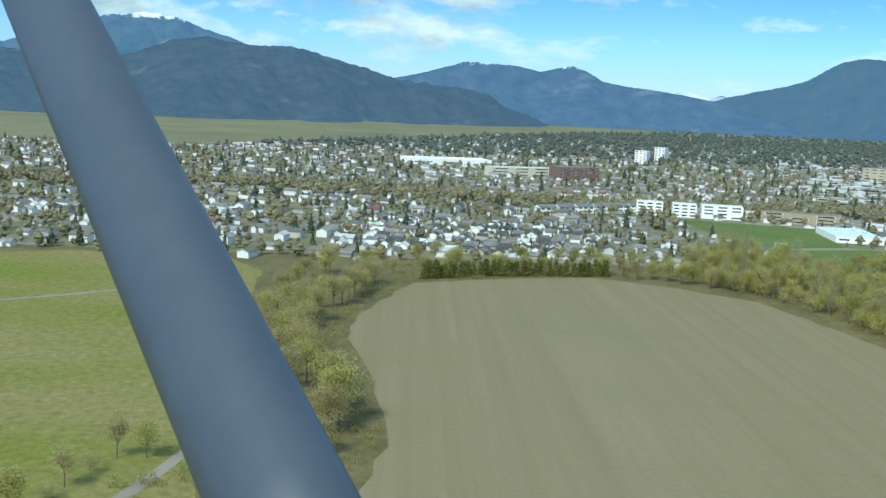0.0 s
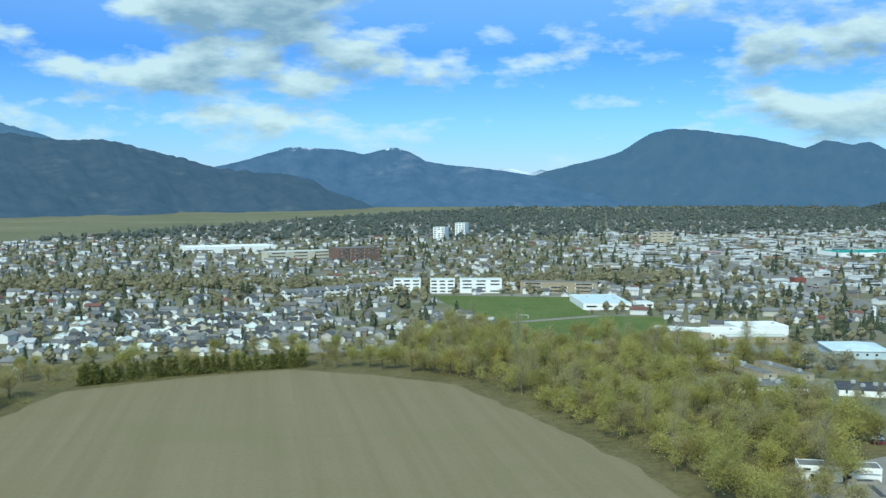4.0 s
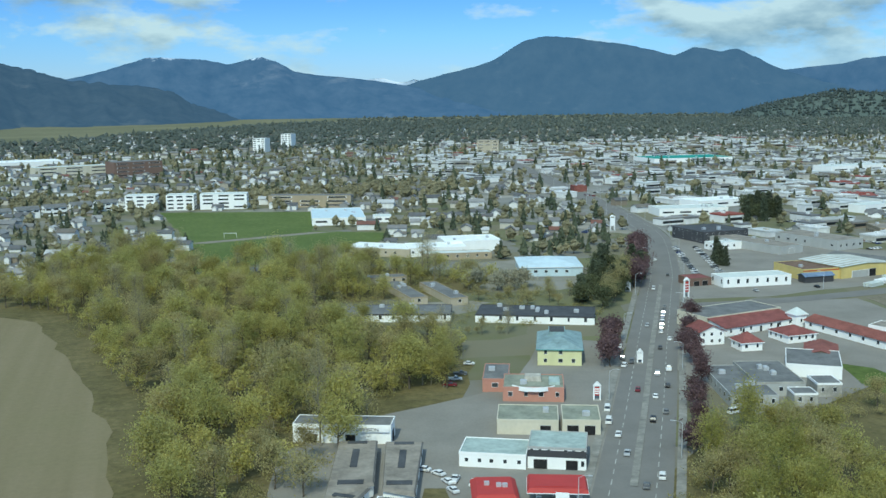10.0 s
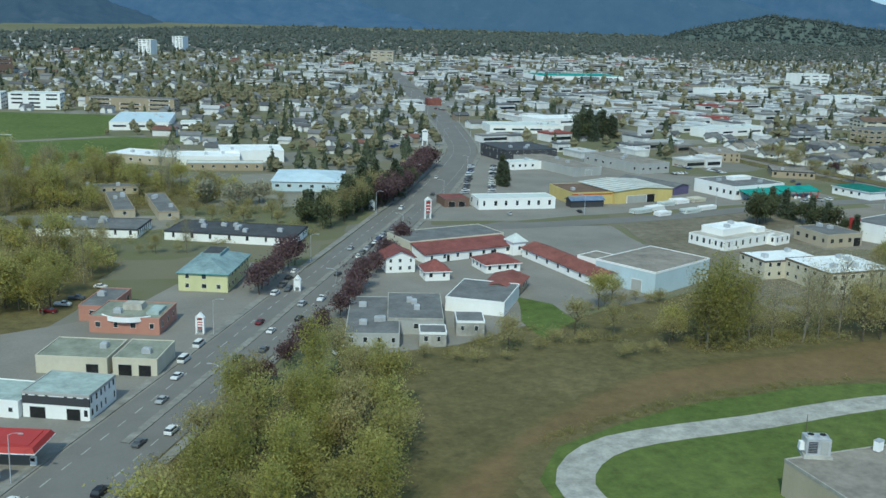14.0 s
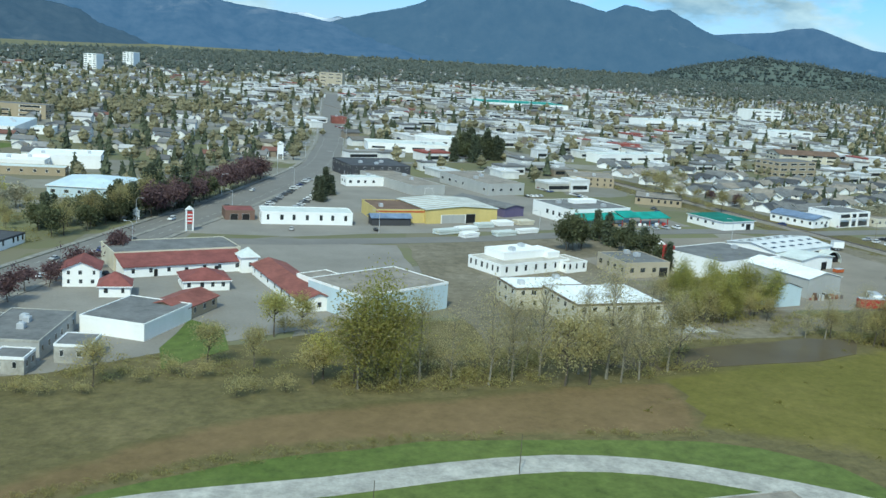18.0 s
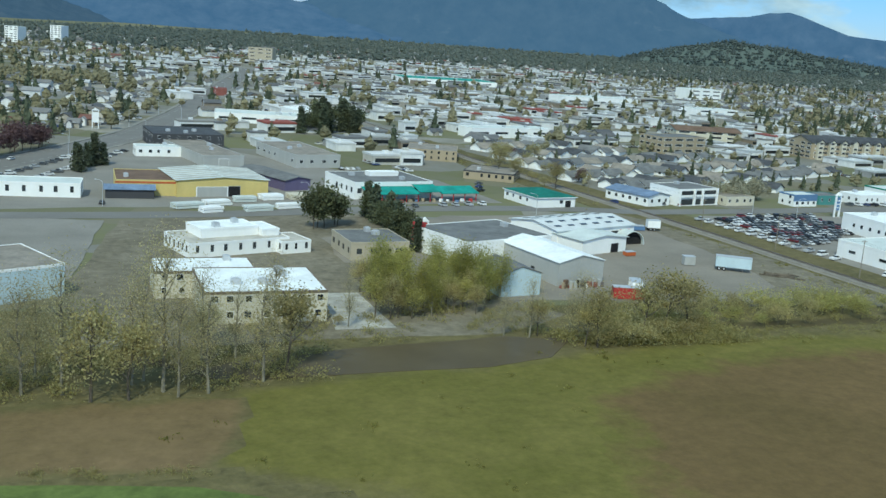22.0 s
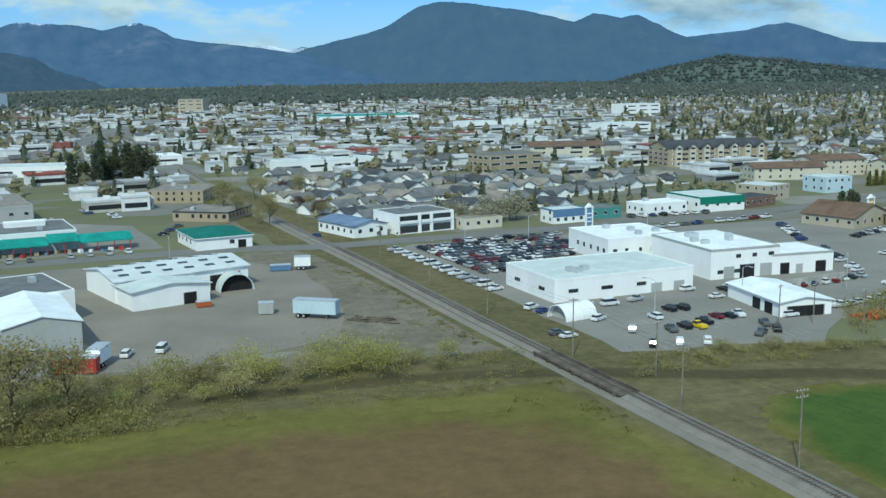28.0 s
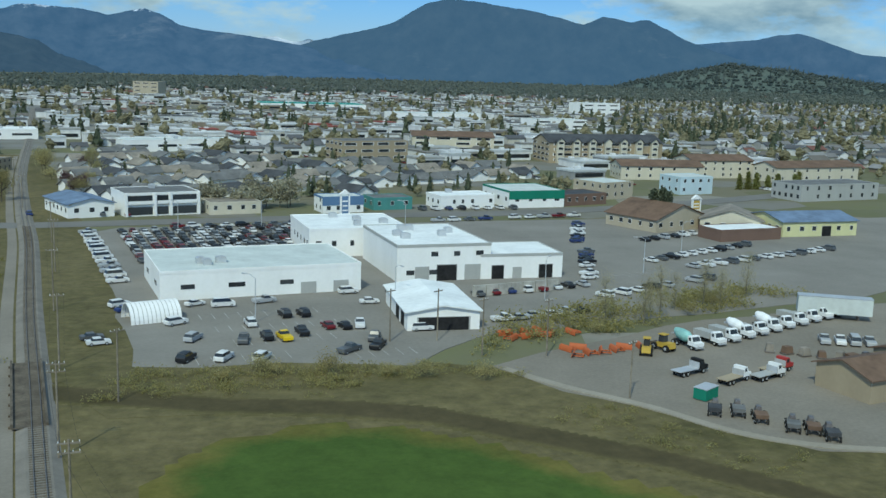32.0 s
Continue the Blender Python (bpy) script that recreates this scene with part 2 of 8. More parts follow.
M["road_asphalt"] = blotchy("road_asphalt", (0.160, 0.152, 0.138), (0.208, 0.198, 0.182), 0.08, 2.0, 0.85, 0.1, 0.02)
M["gravel"] = blotchy("gravel", (0.178, 0.158, 0.128), (0.278, 0.248, 0.205), 0.05, 2.2, 0.95, 0.5, 0.06)
M["dust"] = blotchy("dust", (0.265, 0.235, 0.185), (0.365, 0.330, 0.270), 0.10, 2.0, 0.95, 0.4, 0.05)
M["lot_earth"] = blotchy("lot_earth", (0.140, 0.122, 0.085), (0.225, 0.200, 0.155), 0.05, 1.0, 0.95, 0.4, 0.1)
M["sleeper_wood"] = blotchy("sleeper_wood", (0.095, 0.082, 0.066), (0.19, 0.165, 0.135), 0.5, 4.0)
M["ballast"] = blotchy("ballast", (0.16, 0.145, 0.125), (0.26, 0.238, 0.205), 0.3, 6.0, 0.95, 0.6, 0.06)
M["paint_line"] = blotchy("paint_line", (0.27, 0.27, 0.26), (0.48, 0.48, 0.46), 0.4, 5.0, 0.7, 0.05)
M["kerb"] = blotchy("kerb", (0.20, 0.195, 0.18), (0.29, 0.28, 0.26), 0.2, 3.0)
M["concrete"] = blotchy("concrete", (0.28, 0.27, 0.25), (0.46, 0.45, 0.42), 0.15, 2.0)
M["bark"] = blotchy("bark", (0.055, 0.045, 0.034), (0.16, 0.135, 0.105), 0.6, 4.0)
M["pale_bark"] = blotchy("pale_bark", (0.15, 0.135, 0.10), (0.30, 0.275, 0.215), 0.6, 4.0)
M["timber"] = blotchy("timber", (0.075, 0.062, 0.05), (0.17, 0.145, 0.115), 0.5, 4.0)
M["steel"] = blotchy("steel", (0.16, 0.13, 0.11), (0.30, 0.27, 0.25), 1.0, 6.0, 0.45, 0.1, 0.01, 0.5, metal=0.7)
M["galv"] = blotchy("galv", (0.45, 0.46, 0.47), (0.62, 0.63, 0.64), 0.4, 3.0, 0.5, 0.1, 0.01, 0.5, metal=0.4)
M["rubber"] = blotchy("rubber", (0.015, 0.015, 0.015), (0.035, 0.034, 0.033), 2.0, 9.0, 0.85)
M["dark"] = blotchy("dark", (0.012, 0.012, 0.013), (0.03, 0.03, 0.032), 1.0, 6.0, 0.8)

_m = Mat("window_glass", 0.08, 0, 0.6)
M["glass"] = _m.done(_m.ramp(_m.n("ShaderNodeObjectInfo").outputs["Random"], [(0, (0.018, 0.022, 0.026)), (1, (0.055, 0.062, 0.068))]))
_m = Mat("creek_water", 0.36, 0, 0.04)
M["water"] = _m.done(_m.ramp(_m.noise(0.08, 4.0), [(0.3, (0.088, 0.068, 0.038)), (0.7, (0.118, 0.094, 0.054))]), _m.noise(0.9, 3.0), 0.15, 0.05)

PAINTS = {"white_wall": (0.88, 0.875, 0.85), "cream_wall": (0.62, 0.57, 0.45), "brown_trim": (0.17, 0.13, 0.09), "yellow_wall": (0.62, 0.49, 0.19), "pale_yellow_wall": (0.66, 0.64, 0.36),
          "salmon_wall": (0.48, 0.235, 0.175), "beige_wall": (0.46, 0.40, 0.30), "grey_wall": (0.42, 0.42, 0.40), "dark_wall": (0.06, 0.06, 0.065),
          "blue_wall": (0.12, 0.21, 0.36), "ice_wall": (0.52, 0.63, 0.68), "brick_wall": (0.19, 0.12, 0.092), "tan_wall": (0.38, 0.31, 0.21), "teal_paint": (0.09, 0.27, 0.25),
          "red_paint": (0.42, 0.045, 0.04), "orange_paint": (0.47, 0.12, 0.04), "yellow_paint": (0.52, 0.35, 0.06), "white_trim": (0.86, 0.86, 0.85), "purple_paint": (0.13, 0.11, 0.20), "green_paint": (0.02, 0.20, 0.13)}
for _k, (_r, _g, _b) in PAINTS.items():
    _d = 0.93 if _k.startswith("white") else 0.86
    M[_k] = blotchy(_k, (_r * _d, _g * _d, _b * (_d - 0.01)), (_r * 1.04, _g * 1.04, _b * 1.04), 0.25, 1.7, 0.65, 0.08, 0.02, 0.35, stretch=(1, 1, 0.3))
ROOFS = {"grey_roof": (0.17, 0.17, 0.165), "dark_roof": (0.075, 0.077, 0.082), "worn_roof": (0.46, 0.43, 0.37), "white_roof": (0.84, 0.86, 0.85), "pale_roof": (0.60, 0.64, 0.61), "tan_roof": (0.27, 0.24, 0.20),
         "teal_roof": (0.24, 0.33, 0.34), "red_roof": (0.225, 0.078, 0.068), "rust_roof": (0.235, 0.088, 0.070), "green_roof": (0.02, 0.155, 0.12), "blue_roof": (0.17, 0.23, 0.33), "ice_roof": (0.55, 0.66, 0.72),
         "aqua_awning": (0.03, 0.28, 0.23), "brown_roof": (0.17, 0.11, 0.075), "mint_roof": (0.36, 0.43, 0.40), "moss_roof": (0.27, 0.28, 0.22), "silver_roof": (0.62, 0.64, 0.64)}
for _k, (_r, _g, _b) in ROOFS.items():
    _d, _e = (0.80, 1.06) if _g > 0.5 else (0.60, 1.22)
    M[_k] = blotchy(_k, (_r * _d, _g * _d, _b * _d), (_r * _e, _g * _e, _b * _e), 0.22, 1.1, 0.8, 0.15, 0.03, 0.25)


def leafy(name, lo, hi, trans=0.35):
    m = Mat(name, 0.75, 0, 0.15)
    isl = m.n("ShaderNodeNewGeometry").outputs["Random Per Island"]
    ob = m.n("ShaderNodeObjectInfo").outputs["Random"]
    a = m.ramp(isl, [(0.0, lo), (1.0, hi)])
    tint = m.ramp(ob, [(0.0, (0.82, 0.78, 0.75)), (0.5, (1.0, 1.0, 1.0)), (1.0, (1.15, 1.1, 1.05))])
    col = m.mix(1.0, a, tint, "MULTIPLY")
    mott = m.ramp(m.noise(0.9, 3.0, 0.6), [(0.35, (0.72, 0.73, 0.72)), (0.65, (1.22, 1.2, 1.15))])
    col = m.mix(1.0, col, mott, "MULTIPLY")
    tr = m.n("ShaderNodeBsdfTranslucent")
    m.link(col, tr.inputs["Color"])
    m.link(col, m.b.inputs["Base Color"])
    mx = m.n("ShaderNodeMixShader", Fac=trans)
    m.link(m.b.outputs[0], mx.inputs[1])
    m.link(tr.outputs[0], mx.inputs[2])
    m.link(mx.outputs[0], m.t.nodes["Material Output"].inputs[0])
    return m.mat


M["spring_leaf"] = leafy("spring_leaf", (0.390, 0.375, 0.130), (0.570, 0.530, 0.210), 0.58)
M["willow_leaf"] = leafy("willow_leaf", (0.300, 0.295, 0.085), (0.440, 0.420, 0.140), 0.55)
M["bud_leaf"] = leafy("bud_leaf", (0.375, 0.335, 0.160), (0.540, 0.480, 0.245), 0.55)
M["twig"] = leafy("twig", (0.380, 0.345, 0.185), (0.540, 0.485, 0.285), 0.55)
M["conifer_leaf"] = leafy("conifer_leaf", (0.080, 0.098, 0.066), (0.140, 0.162, 0.106), 0.3)
M["far_leaf"] = leafy("far_leaf", (0.265, 0.250, 0.160), (0.410, 0.380, 0.245), 0.45)
# bluish haze of distance is mixed into the base colours of these two
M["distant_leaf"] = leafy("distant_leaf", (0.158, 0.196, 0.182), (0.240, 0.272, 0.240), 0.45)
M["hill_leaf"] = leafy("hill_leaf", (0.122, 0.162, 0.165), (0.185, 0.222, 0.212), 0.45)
M["pine_leaf"] = leafy("pine_leaf", (0.085, 0.098, 0.052), (0.150, 0.165, 0.090), 0.35)
M["hedge_leaf"] = leafy("hedge_leaf", (0.165, 0.180, 0.056), (0.270, 0.275, 0.095), 0.35)
M["plum_leaf"] = leafy("plum_leaf", (0.118, 0.074, 0.082), (0.195, 0.128, 0.132), 0.35)
M["blossom_leaf"] = leafy("blossom_leaf", (0.26, 0.25, 0.17), (0.48, 0.46, 0.36), 0.3)
M["far_roof"] = varied("far_roof", (0, 0, 0), (0, 0, 0), 0.85, 0.2, 0.2, per_island=True, stops=[
    (0.0, (0.14, 0.14, 0.143)), (0.22, (0.22, 0.215, 0.21)), (0.42, (0.18, 0.165, 0.145)), (0.58, (0.30, 0.295, 0.29)), (0.76, (0.12, 0.122, 0.13)), (0.86, (0.52, 0.52, 0.52)), (0.965, (0.20, 0.10, 0.08))])
M["far_flat_roof"] = varied("far_flat_roof", (0, 0, 0), (0, 0, 0), 0.85, 0.2, 0.2, per_island=True, stops=[
    (0.0, (0.72, 0.72, 0.71)), (0.24, (0.44, 0.44, 0.42)), (0.50, (0.30, 0.29, 0.27)), (0.66, (0.60, 0.62, 0.62)), (0.82, (0.19, 0.19, 0.19)), (0.95, (0.32, 0.10, 0.08))])
M["far_wall"] = varied("far_wall", (0, 0, 0), (0, 0, 0), 0.8, 0.3, 0.2, per_island=True, stops=[
    (0.0, (0.84, 0.84, 0.82)), (0.52, (0.60, 0.57, 0.50)), (0.62, (0.40, 0.37, 0.31)), (0.72, (0.74, 0.75, 0.76)), (0.84, (0.30, 0.25, 0.19)), (0.92, (0.36, 0.36, 0.35))])


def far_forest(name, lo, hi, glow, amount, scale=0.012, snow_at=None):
    """Forest slope as if seen through kilometres of air: the haze is added as the slope's own emission."""
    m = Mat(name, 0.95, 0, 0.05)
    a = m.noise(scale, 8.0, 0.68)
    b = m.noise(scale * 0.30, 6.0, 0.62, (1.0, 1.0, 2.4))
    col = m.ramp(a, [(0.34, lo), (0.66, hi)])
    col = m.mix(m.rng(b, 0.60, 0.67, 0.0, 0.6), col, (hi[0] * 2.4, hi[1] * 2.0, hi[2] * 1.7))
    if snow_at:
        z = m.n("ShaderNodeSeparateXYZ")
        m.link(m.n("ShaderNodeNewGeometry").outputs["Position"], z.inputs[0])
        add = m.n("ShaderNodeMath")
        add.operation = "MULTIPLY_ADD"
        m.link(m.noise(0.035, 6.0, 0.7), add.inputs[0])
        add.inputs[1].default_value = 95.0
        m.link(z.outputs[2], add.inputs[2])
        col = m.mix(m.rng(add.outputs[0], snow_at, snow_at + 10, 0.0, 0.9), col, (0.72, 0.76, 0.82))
    # painted haze: a blue glow given to the slope, with no lamp behind it
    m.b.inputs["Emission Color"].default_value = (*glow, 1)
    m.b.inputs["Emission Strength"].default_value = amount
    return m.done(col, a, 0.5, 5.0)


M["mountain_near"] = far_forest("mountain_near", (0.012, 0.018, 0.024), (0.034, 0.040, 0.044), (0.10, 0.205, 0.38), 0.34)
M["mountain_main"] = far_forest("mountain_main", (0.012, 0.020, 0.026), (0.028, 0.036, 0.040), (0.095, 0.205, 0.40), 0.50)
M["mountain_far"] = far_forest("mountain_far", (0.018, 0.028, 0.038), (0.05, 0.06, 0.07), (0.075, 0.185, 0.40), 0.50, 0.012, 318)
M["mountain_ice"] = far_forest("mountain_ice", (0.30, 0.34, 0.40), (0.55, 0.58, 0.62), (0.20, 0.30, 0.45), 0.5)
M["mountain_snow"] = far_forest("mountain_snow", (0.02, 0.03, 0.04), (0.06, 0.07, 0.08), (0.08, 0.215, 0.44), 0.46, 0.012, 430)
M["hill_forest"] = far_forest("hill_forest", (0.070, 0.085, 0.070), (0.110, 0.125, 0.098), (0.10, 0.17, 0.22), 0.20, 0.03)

# ---- building blocks ----


def mesh_of(name, verts, faces, mats, index=None, smooth=False):
    me = bpy.data.meshes.new(name)
    me.from_pydata(verts, [], faces)
    for m in mats:
        me.materials.append(m)
    if index is not None:
        me.polygons.foreach_set("material_index", index)
    if smooth:
        me.polygons.foreach_set("use_smooth", [True] * len(faces))
    me.update()
    return me


def thing(name, m=None):
    ob = new(name)
    ob.empty_display_size = 0.5
    ob.matrix_basis = m if m is not None else Matrix()
    return ob


def part(name, data, parent, label="", m=None):
    """One mesh object under a thing or a part."""
    ob = new(name, data)
    ob.parent = parent
    if m is not None:
        ob.matrix_basis = m
    if label:
        ob["label"] = label
    return ob


class Shape:
    """Collects boxes, prisms and turned solids into one mesh."""

    def __init__(self):
        self.v, self.f, self.i = [], [], []

    def add(self, verts, faces, mat=0, m=None):
        k = len(self.v)
        self.v += [tuple(m @ Vector(p)) for p in verts] if m is not None else [tuple(p) for p in verts]
        self.f += [tuple(k + j for j in f) for f in faces]
        self.i += [mat] * len(faces)
        return self

    def box(self, x0, x1, y0, y1, z0, z1, mat=0, m=None, taper=0.0):
        t = taper
        return self.add([(x0, y0, z0), (x1, y0, z0), (x1, y1, z0), (x0, y1, z0), (x0 + t, y0 + t, z1), (x1 - t, y0 + t, z1), (x1 - t, y1 - t, z1), (x0 + t, y1 - t, z1)],
                        [(0, 3, 2, 1), (4, 5, 6, 7), (0, 1, 5, 4), (1, 2, 6, 5), (2, 3, 7, 6), (3, 0, 4, 7)], mat, m)

    def rod(self, p, q, r0, r1=None, n=7, mat=0):
        p, q = Vector(p), Vector(q)
        r1 = r0 if r1 is None else r1
        z = (q - p).normalized()
        x = z.orthogonal().normalized()
        y = z.cross(x)
        vs = [p + (x * math.cos(a) + y * math.sin(a)) * r0 for a in (6.28319 * i / n for i in range(n))]
        vs += [q + (x * math.cos(a) + y * math.sin(a)) * r1 for a in (6.28319 * i / n for i in range(n))]
        fs = [(i, (i + 1) % n, n + (i + 1) % n, n + i) for i in range(n)] + [tuple(range(n - 1, -1, -1)), tuple(range(n, 2 * n))]
        return self.add(vs, fs, mat)

    def prism(self, outline, y0, y1, mat=0, m=None):
        """An outline in x, z pulled along y."""
        n = len(outline)
        vs = [(x, y0, z) for x, z in outline] + [(x, y1, z) for x, z in outline]
        fs = [tuple(range(n)), tuple(range(2 * n - 1, n - 1, -1))] + [(i, n + i, n + (i + 1) % n, (i + 1) % n) for i in range(n)]
        return self.add(vs, fs, mat, m)

    def slab(self, outline, z0, z1, mat=0):
        """An outline in x, y (anticlockwise) pulled up."""
        n = len(outline)
        vs = [(x, y, z0) for x, y in outline] + [(x, y, z1) for x, y in outline]
        fs = [tuple(range(n - 1, -1, -1)), tuple(range(n, 2 * n))] + [(i, (i + 1) % n, n + (i + 1) % n, n + i) for i in range(n)]
        return self.add(vs, fs, mat)

    def mesh(self, name, *mats, smooth=False):
        return mesh_of(name, self.v, self.f, [M[k] if isinstance(k, str) else k for k in mats], self.i, smooth)


def inside(x, y, poly):
    hit = False
    j = len(poly) - 1
    for i in range(len(poly)):
        (xi, yi), (xj, yj) = poly[i], poly[j]
        if (yi > y) != (yj > y) and x < (xj - xi) * (y - yi) / (yj - yi) + xi:
            hit = not hit
        j = i
    return hit


def smooth_line(pts, step=6.0):
    """Points along a gentle curve through pts."""
    out = []
    n = len(pts)
    for i in range(n - 1):
        p0, p1, p2, p3 = (Vector(pts[max(0, min(n - 1, i + k))]) for k in (-1, 0, 1, 2))
        m = max(2, int((p2 - p1).length / step))
        for k in range(m):
            t = k / m
            out.append(0.5 * ((2 * p1) + (p2 - p0) * t + (2 * p0 - 5 * p1 + 4 * p2 - p3) * t * t + (3 * p1 - p0 - 3 * p2 + p3) * t ** 3))
    out.append(Vector(pts[-1]))
    return out


def ribbon(line, a, b, z0, z1):
    """Vertices and faces of a strip between the offsets a and b (to the right of the line), with sides down to z0."""
    s = Shape()
    rows = []
    for i, p in enumerate(line):
        d = (line[min(i + 1, len(line) - 1)] - line[max(i - 1, 0)]).normalized()
        r = Vector((d.y, -d.x))
        p0, p1 = p + r * a, p + r * b
        rows.append([(p0.x, p0.y, z0), (p0.x, p0.y, z1), (p1.x, p1.y, z1), (p1.x, p1.y, z0)])
    vs = [v for r in rows for v in r]
    fs = []
    for i in range(len(rows) - 1):
        k = 4 * i
        for j in range(3):
            fs.append((k + j, k + 4 + j, k + 5 + j, k + 1 + j))
    return s.add(vs, fs)


def patch(name, outline, z, mat, label, wobble=2.5, category="ground"):
    """A piece of ground with a slightly uneven edge, its rim let into the sheet below."""
    pts = [Vector(p) for p in outline]
    line = []
    for i in range(len(pts)):
        a, b = pts[i], pts[(i + 1) % len(pts)]
        m = max(1, int((b - a).length / 9))
        for k in range(m):
            p = a.lerp(b, k / m)
            line.append((p.x + wobble * noise.noise((p.x * 0.07, p.y * 0.07, z)), p.y + wobble * noise.noise((p.x * 0.07, p.y * 0.07, z + 9))))
    area = sum(line[i][0] * line[(i + 1) % len(line)][1] - line[(i + 1) % len(line)][0] * line[i][1] for i in range(len(line)))
    if area < 0:
        line.reverse()
    ob = new(name, Shape().slab(line, -0.3, z).mesh(name, mat))
    return tagged(ob, label, category, kind="structure")


def blend_cover(name, inner, outer, big=0.04, small=0.9, bump=0.4):
    """Two kinds of ground cover that run into one another along a ragged border, by the sheet's own "edge" value."""
    m = Mat(name, 0.93, 0, 0.12)
    f = m.n("ShaderNodeMath")
    f.operation = "MULTIPLY_ADD"
    fine = m.noise(small, 4.0, 0.6)
    m.link(fine, f.inputs[0])
    f.inputs[1].default_value = 0.45
    m.link(m.noise(big, 5.0, 0.6), f.inputs[2])
    a = m.ramp(f.outputs[0], [(0.45, inner[0]), (0.95, inner[1])])
    b = m.ramp(f.outputs[0], [(0.45, outer[0]), (0.95, outer[1])])
    at = m.n("ShaderNodeAttribute")
    at.attribute_name = "edge"
    add = m.n("ShaderNodeMath")
    add.operation = "MULTIPLY_ADD"
    m.link(m.noise(0.11, 6.0, 0.65), add.inputs[0])
    add.inputs[1].default_value = 1.5
    m.link(at.outputs["Fac"], add.inputs[2])
    tuft = m.ramp(m.noise(0.30, 6.0, 0.72), [(0.3, (0.80, 0.80, 0.78)), (0.7, (1.17, 1.16, 1.12))])
    return m.done(m.mix(1.0, m.mix(m.rng(add.outputs[0], 0.85, 1.35, 0.0, 1.0), b, a), tuft, "MULTIPLY"), fine, bump, 0.2)


def soft_patch(name, outline, z, mat, label, width=7.0, cell=2.5):
    """Ground cover that thins out towards its rim; the sheet's "edge" value runs from 0 at the rim to 1 inside."""
    pts = [Vector(p) for p in outline]
    xs, ys = [p.x for p in pts], [p.y for p in pts]
    nx, ny = int((max(xs) - min(xs)) / cell) + 1, int((max(ys) - min(ys)) / cell) + 1

    def rim(p):
        best = 1e9
        for i in range(len(pts)):
            a, b = pts[i], pts[(i + 1) % len(pts)]
            d = b - a
            t = max(0.0, min(1.0, (p - a).dot(d) / max(1e-6, d.length_squared)))
            best = min(best, (p - a - d * t).length)
        return best

    ids, vs, edge, fs = {}, [], [], []
    for j in range(ny + 1):
        for i in range(nx + 1):
            p = Vector((min(xs) + i * cell, min(ys) + j * cell))
            d = rim(p) * (1 if inside(p.x, p.y, outline) else -1)
            if d > -cell * 1.2:
                ids[i, j] = len(vs)
                vs.append((p.x, p.y, z if d > 0 else z - 0.12))
                edge.append(max(0.0, min(1.0, d / width)))
    for (i, j), k in ids.items():
        q = [ids.get((i + a, j + b)) for a, b in ((0, 0), (1, 0), (1, 1), (0, 1))]
        if None not in q:
            fs.append(tuple(q))
    me = mesh_of(name, vs, fs, [M[mat]])
    me.attributes.new("edge", "FLOAT", "POINT").data.foreach_set("value", edge)
    return tagged(new(name, me), label, "ground", kind="structure")


ROUGH = ((0.088, 0.080, 0.032), (0.168, 0.140, 0.068))
OLIVE = ((0.105, 0.102, 0.023), (0.178, 0.154, 0.048))
M["olive_cover"] = blend_cover("olive_cover", OLIVE, ROUGH, 0.03)
M["brown_cover"] = blend_cover("brown_cover", ((0.115, 0.082, 0.034), (0.168, 0.112, 0.052)), OLIVE, 0.022)
M["strip_cover"] = blend_cover("strip_cover", ((0.140, 0.102, 0.048), (0.200, 0.140, 0.075)), ROUGH, 0.03)
M["ditch_cover"] = blend_cover("ditch_cover", ((0.066, 0.056, 0.028), (0.108, 0.088, 0.046)), ROUGH, 0.06)
M["valley_cover"] = blend_cover("valley_cover", ((0.120, 0.125, 0.072), (0.215, 0.200, 0.122)), ((0.12, 0.125, 0.08), (0.18, 0.170, 0.11)), 0.0035, 0.05, 0.6)
M["sown_cover"] = blend_cover("sown_cover", ((0.050, 0.086, 0.018), (0.080, 0.122, 0.028)), OLIVE, 0.03, 1.4)

# ---- ground and distance ----


def ground_sheet():
    n, half = 48, 6500.0
    xs = [500 + half * (abs(u) ** 1.6) * (1 if u > 0 else -1) for u in (2 * i / n - 1 for i in range(n + 1))]
    vs = [(x, 600 + (y - 500), -0.02) for y in xs for x in xs]
    fs = [(j * (n + 1) + i, j * (n + 1) + i + 1, (j + 1) * (n + 1) + i + 1, (j + 1) * (n + 1) + i) for j in range(n) for i in range(n)]
    return tagged(new("ground", mesh_of("ground", vs, fs, [M["town_ground"]])), "flat valley floor of dull grass and bare earth", "ground", kind="structure")


ground_sheet()

TAN_FIELD = [(-11, 218), (-5, 259), (-13, 317), (-24, 366), (-22, 413), (-1, 485), (46, 510), (94, 522), (131, 503), (165, 472), (178, 418), (188, 371), (195, 322), (195, 280), (180, 215), (140, 130), (60, 40), (-30, 60)]
PASTURE = [(-500, 100), (-45, 100), (-48, 210), (-62, 300), (-72, 420), (-75, 500), (-105, 545), (-180, 540), (-260, 500), (-500, 420)]
PARK = [(212, 560), (226, 676), (212, 842), (322, 806), (300, 700), (345, 672), (312, 606)]
WOODS = [(142, 533), (172, 482), (186, 420), (197, 371), (204, 322), (206, 262), (218, 246), (243, 292), (262, 328), (282, 342), (302, 392), (268, 428), (262, 470), (330, 476), (350, 500), (300, 560), (225, 560), (200, 640), (160, 600)]
BROWN_STRIP = [(330, 222), (371, 256), (390, 268), (408, 275), (456, 280), (490, 281), (486, 262), (480, 253), (462, 255), (430, 259), (400, 256), (384, 251), (366, 243), (356, 228), (350, 214)]
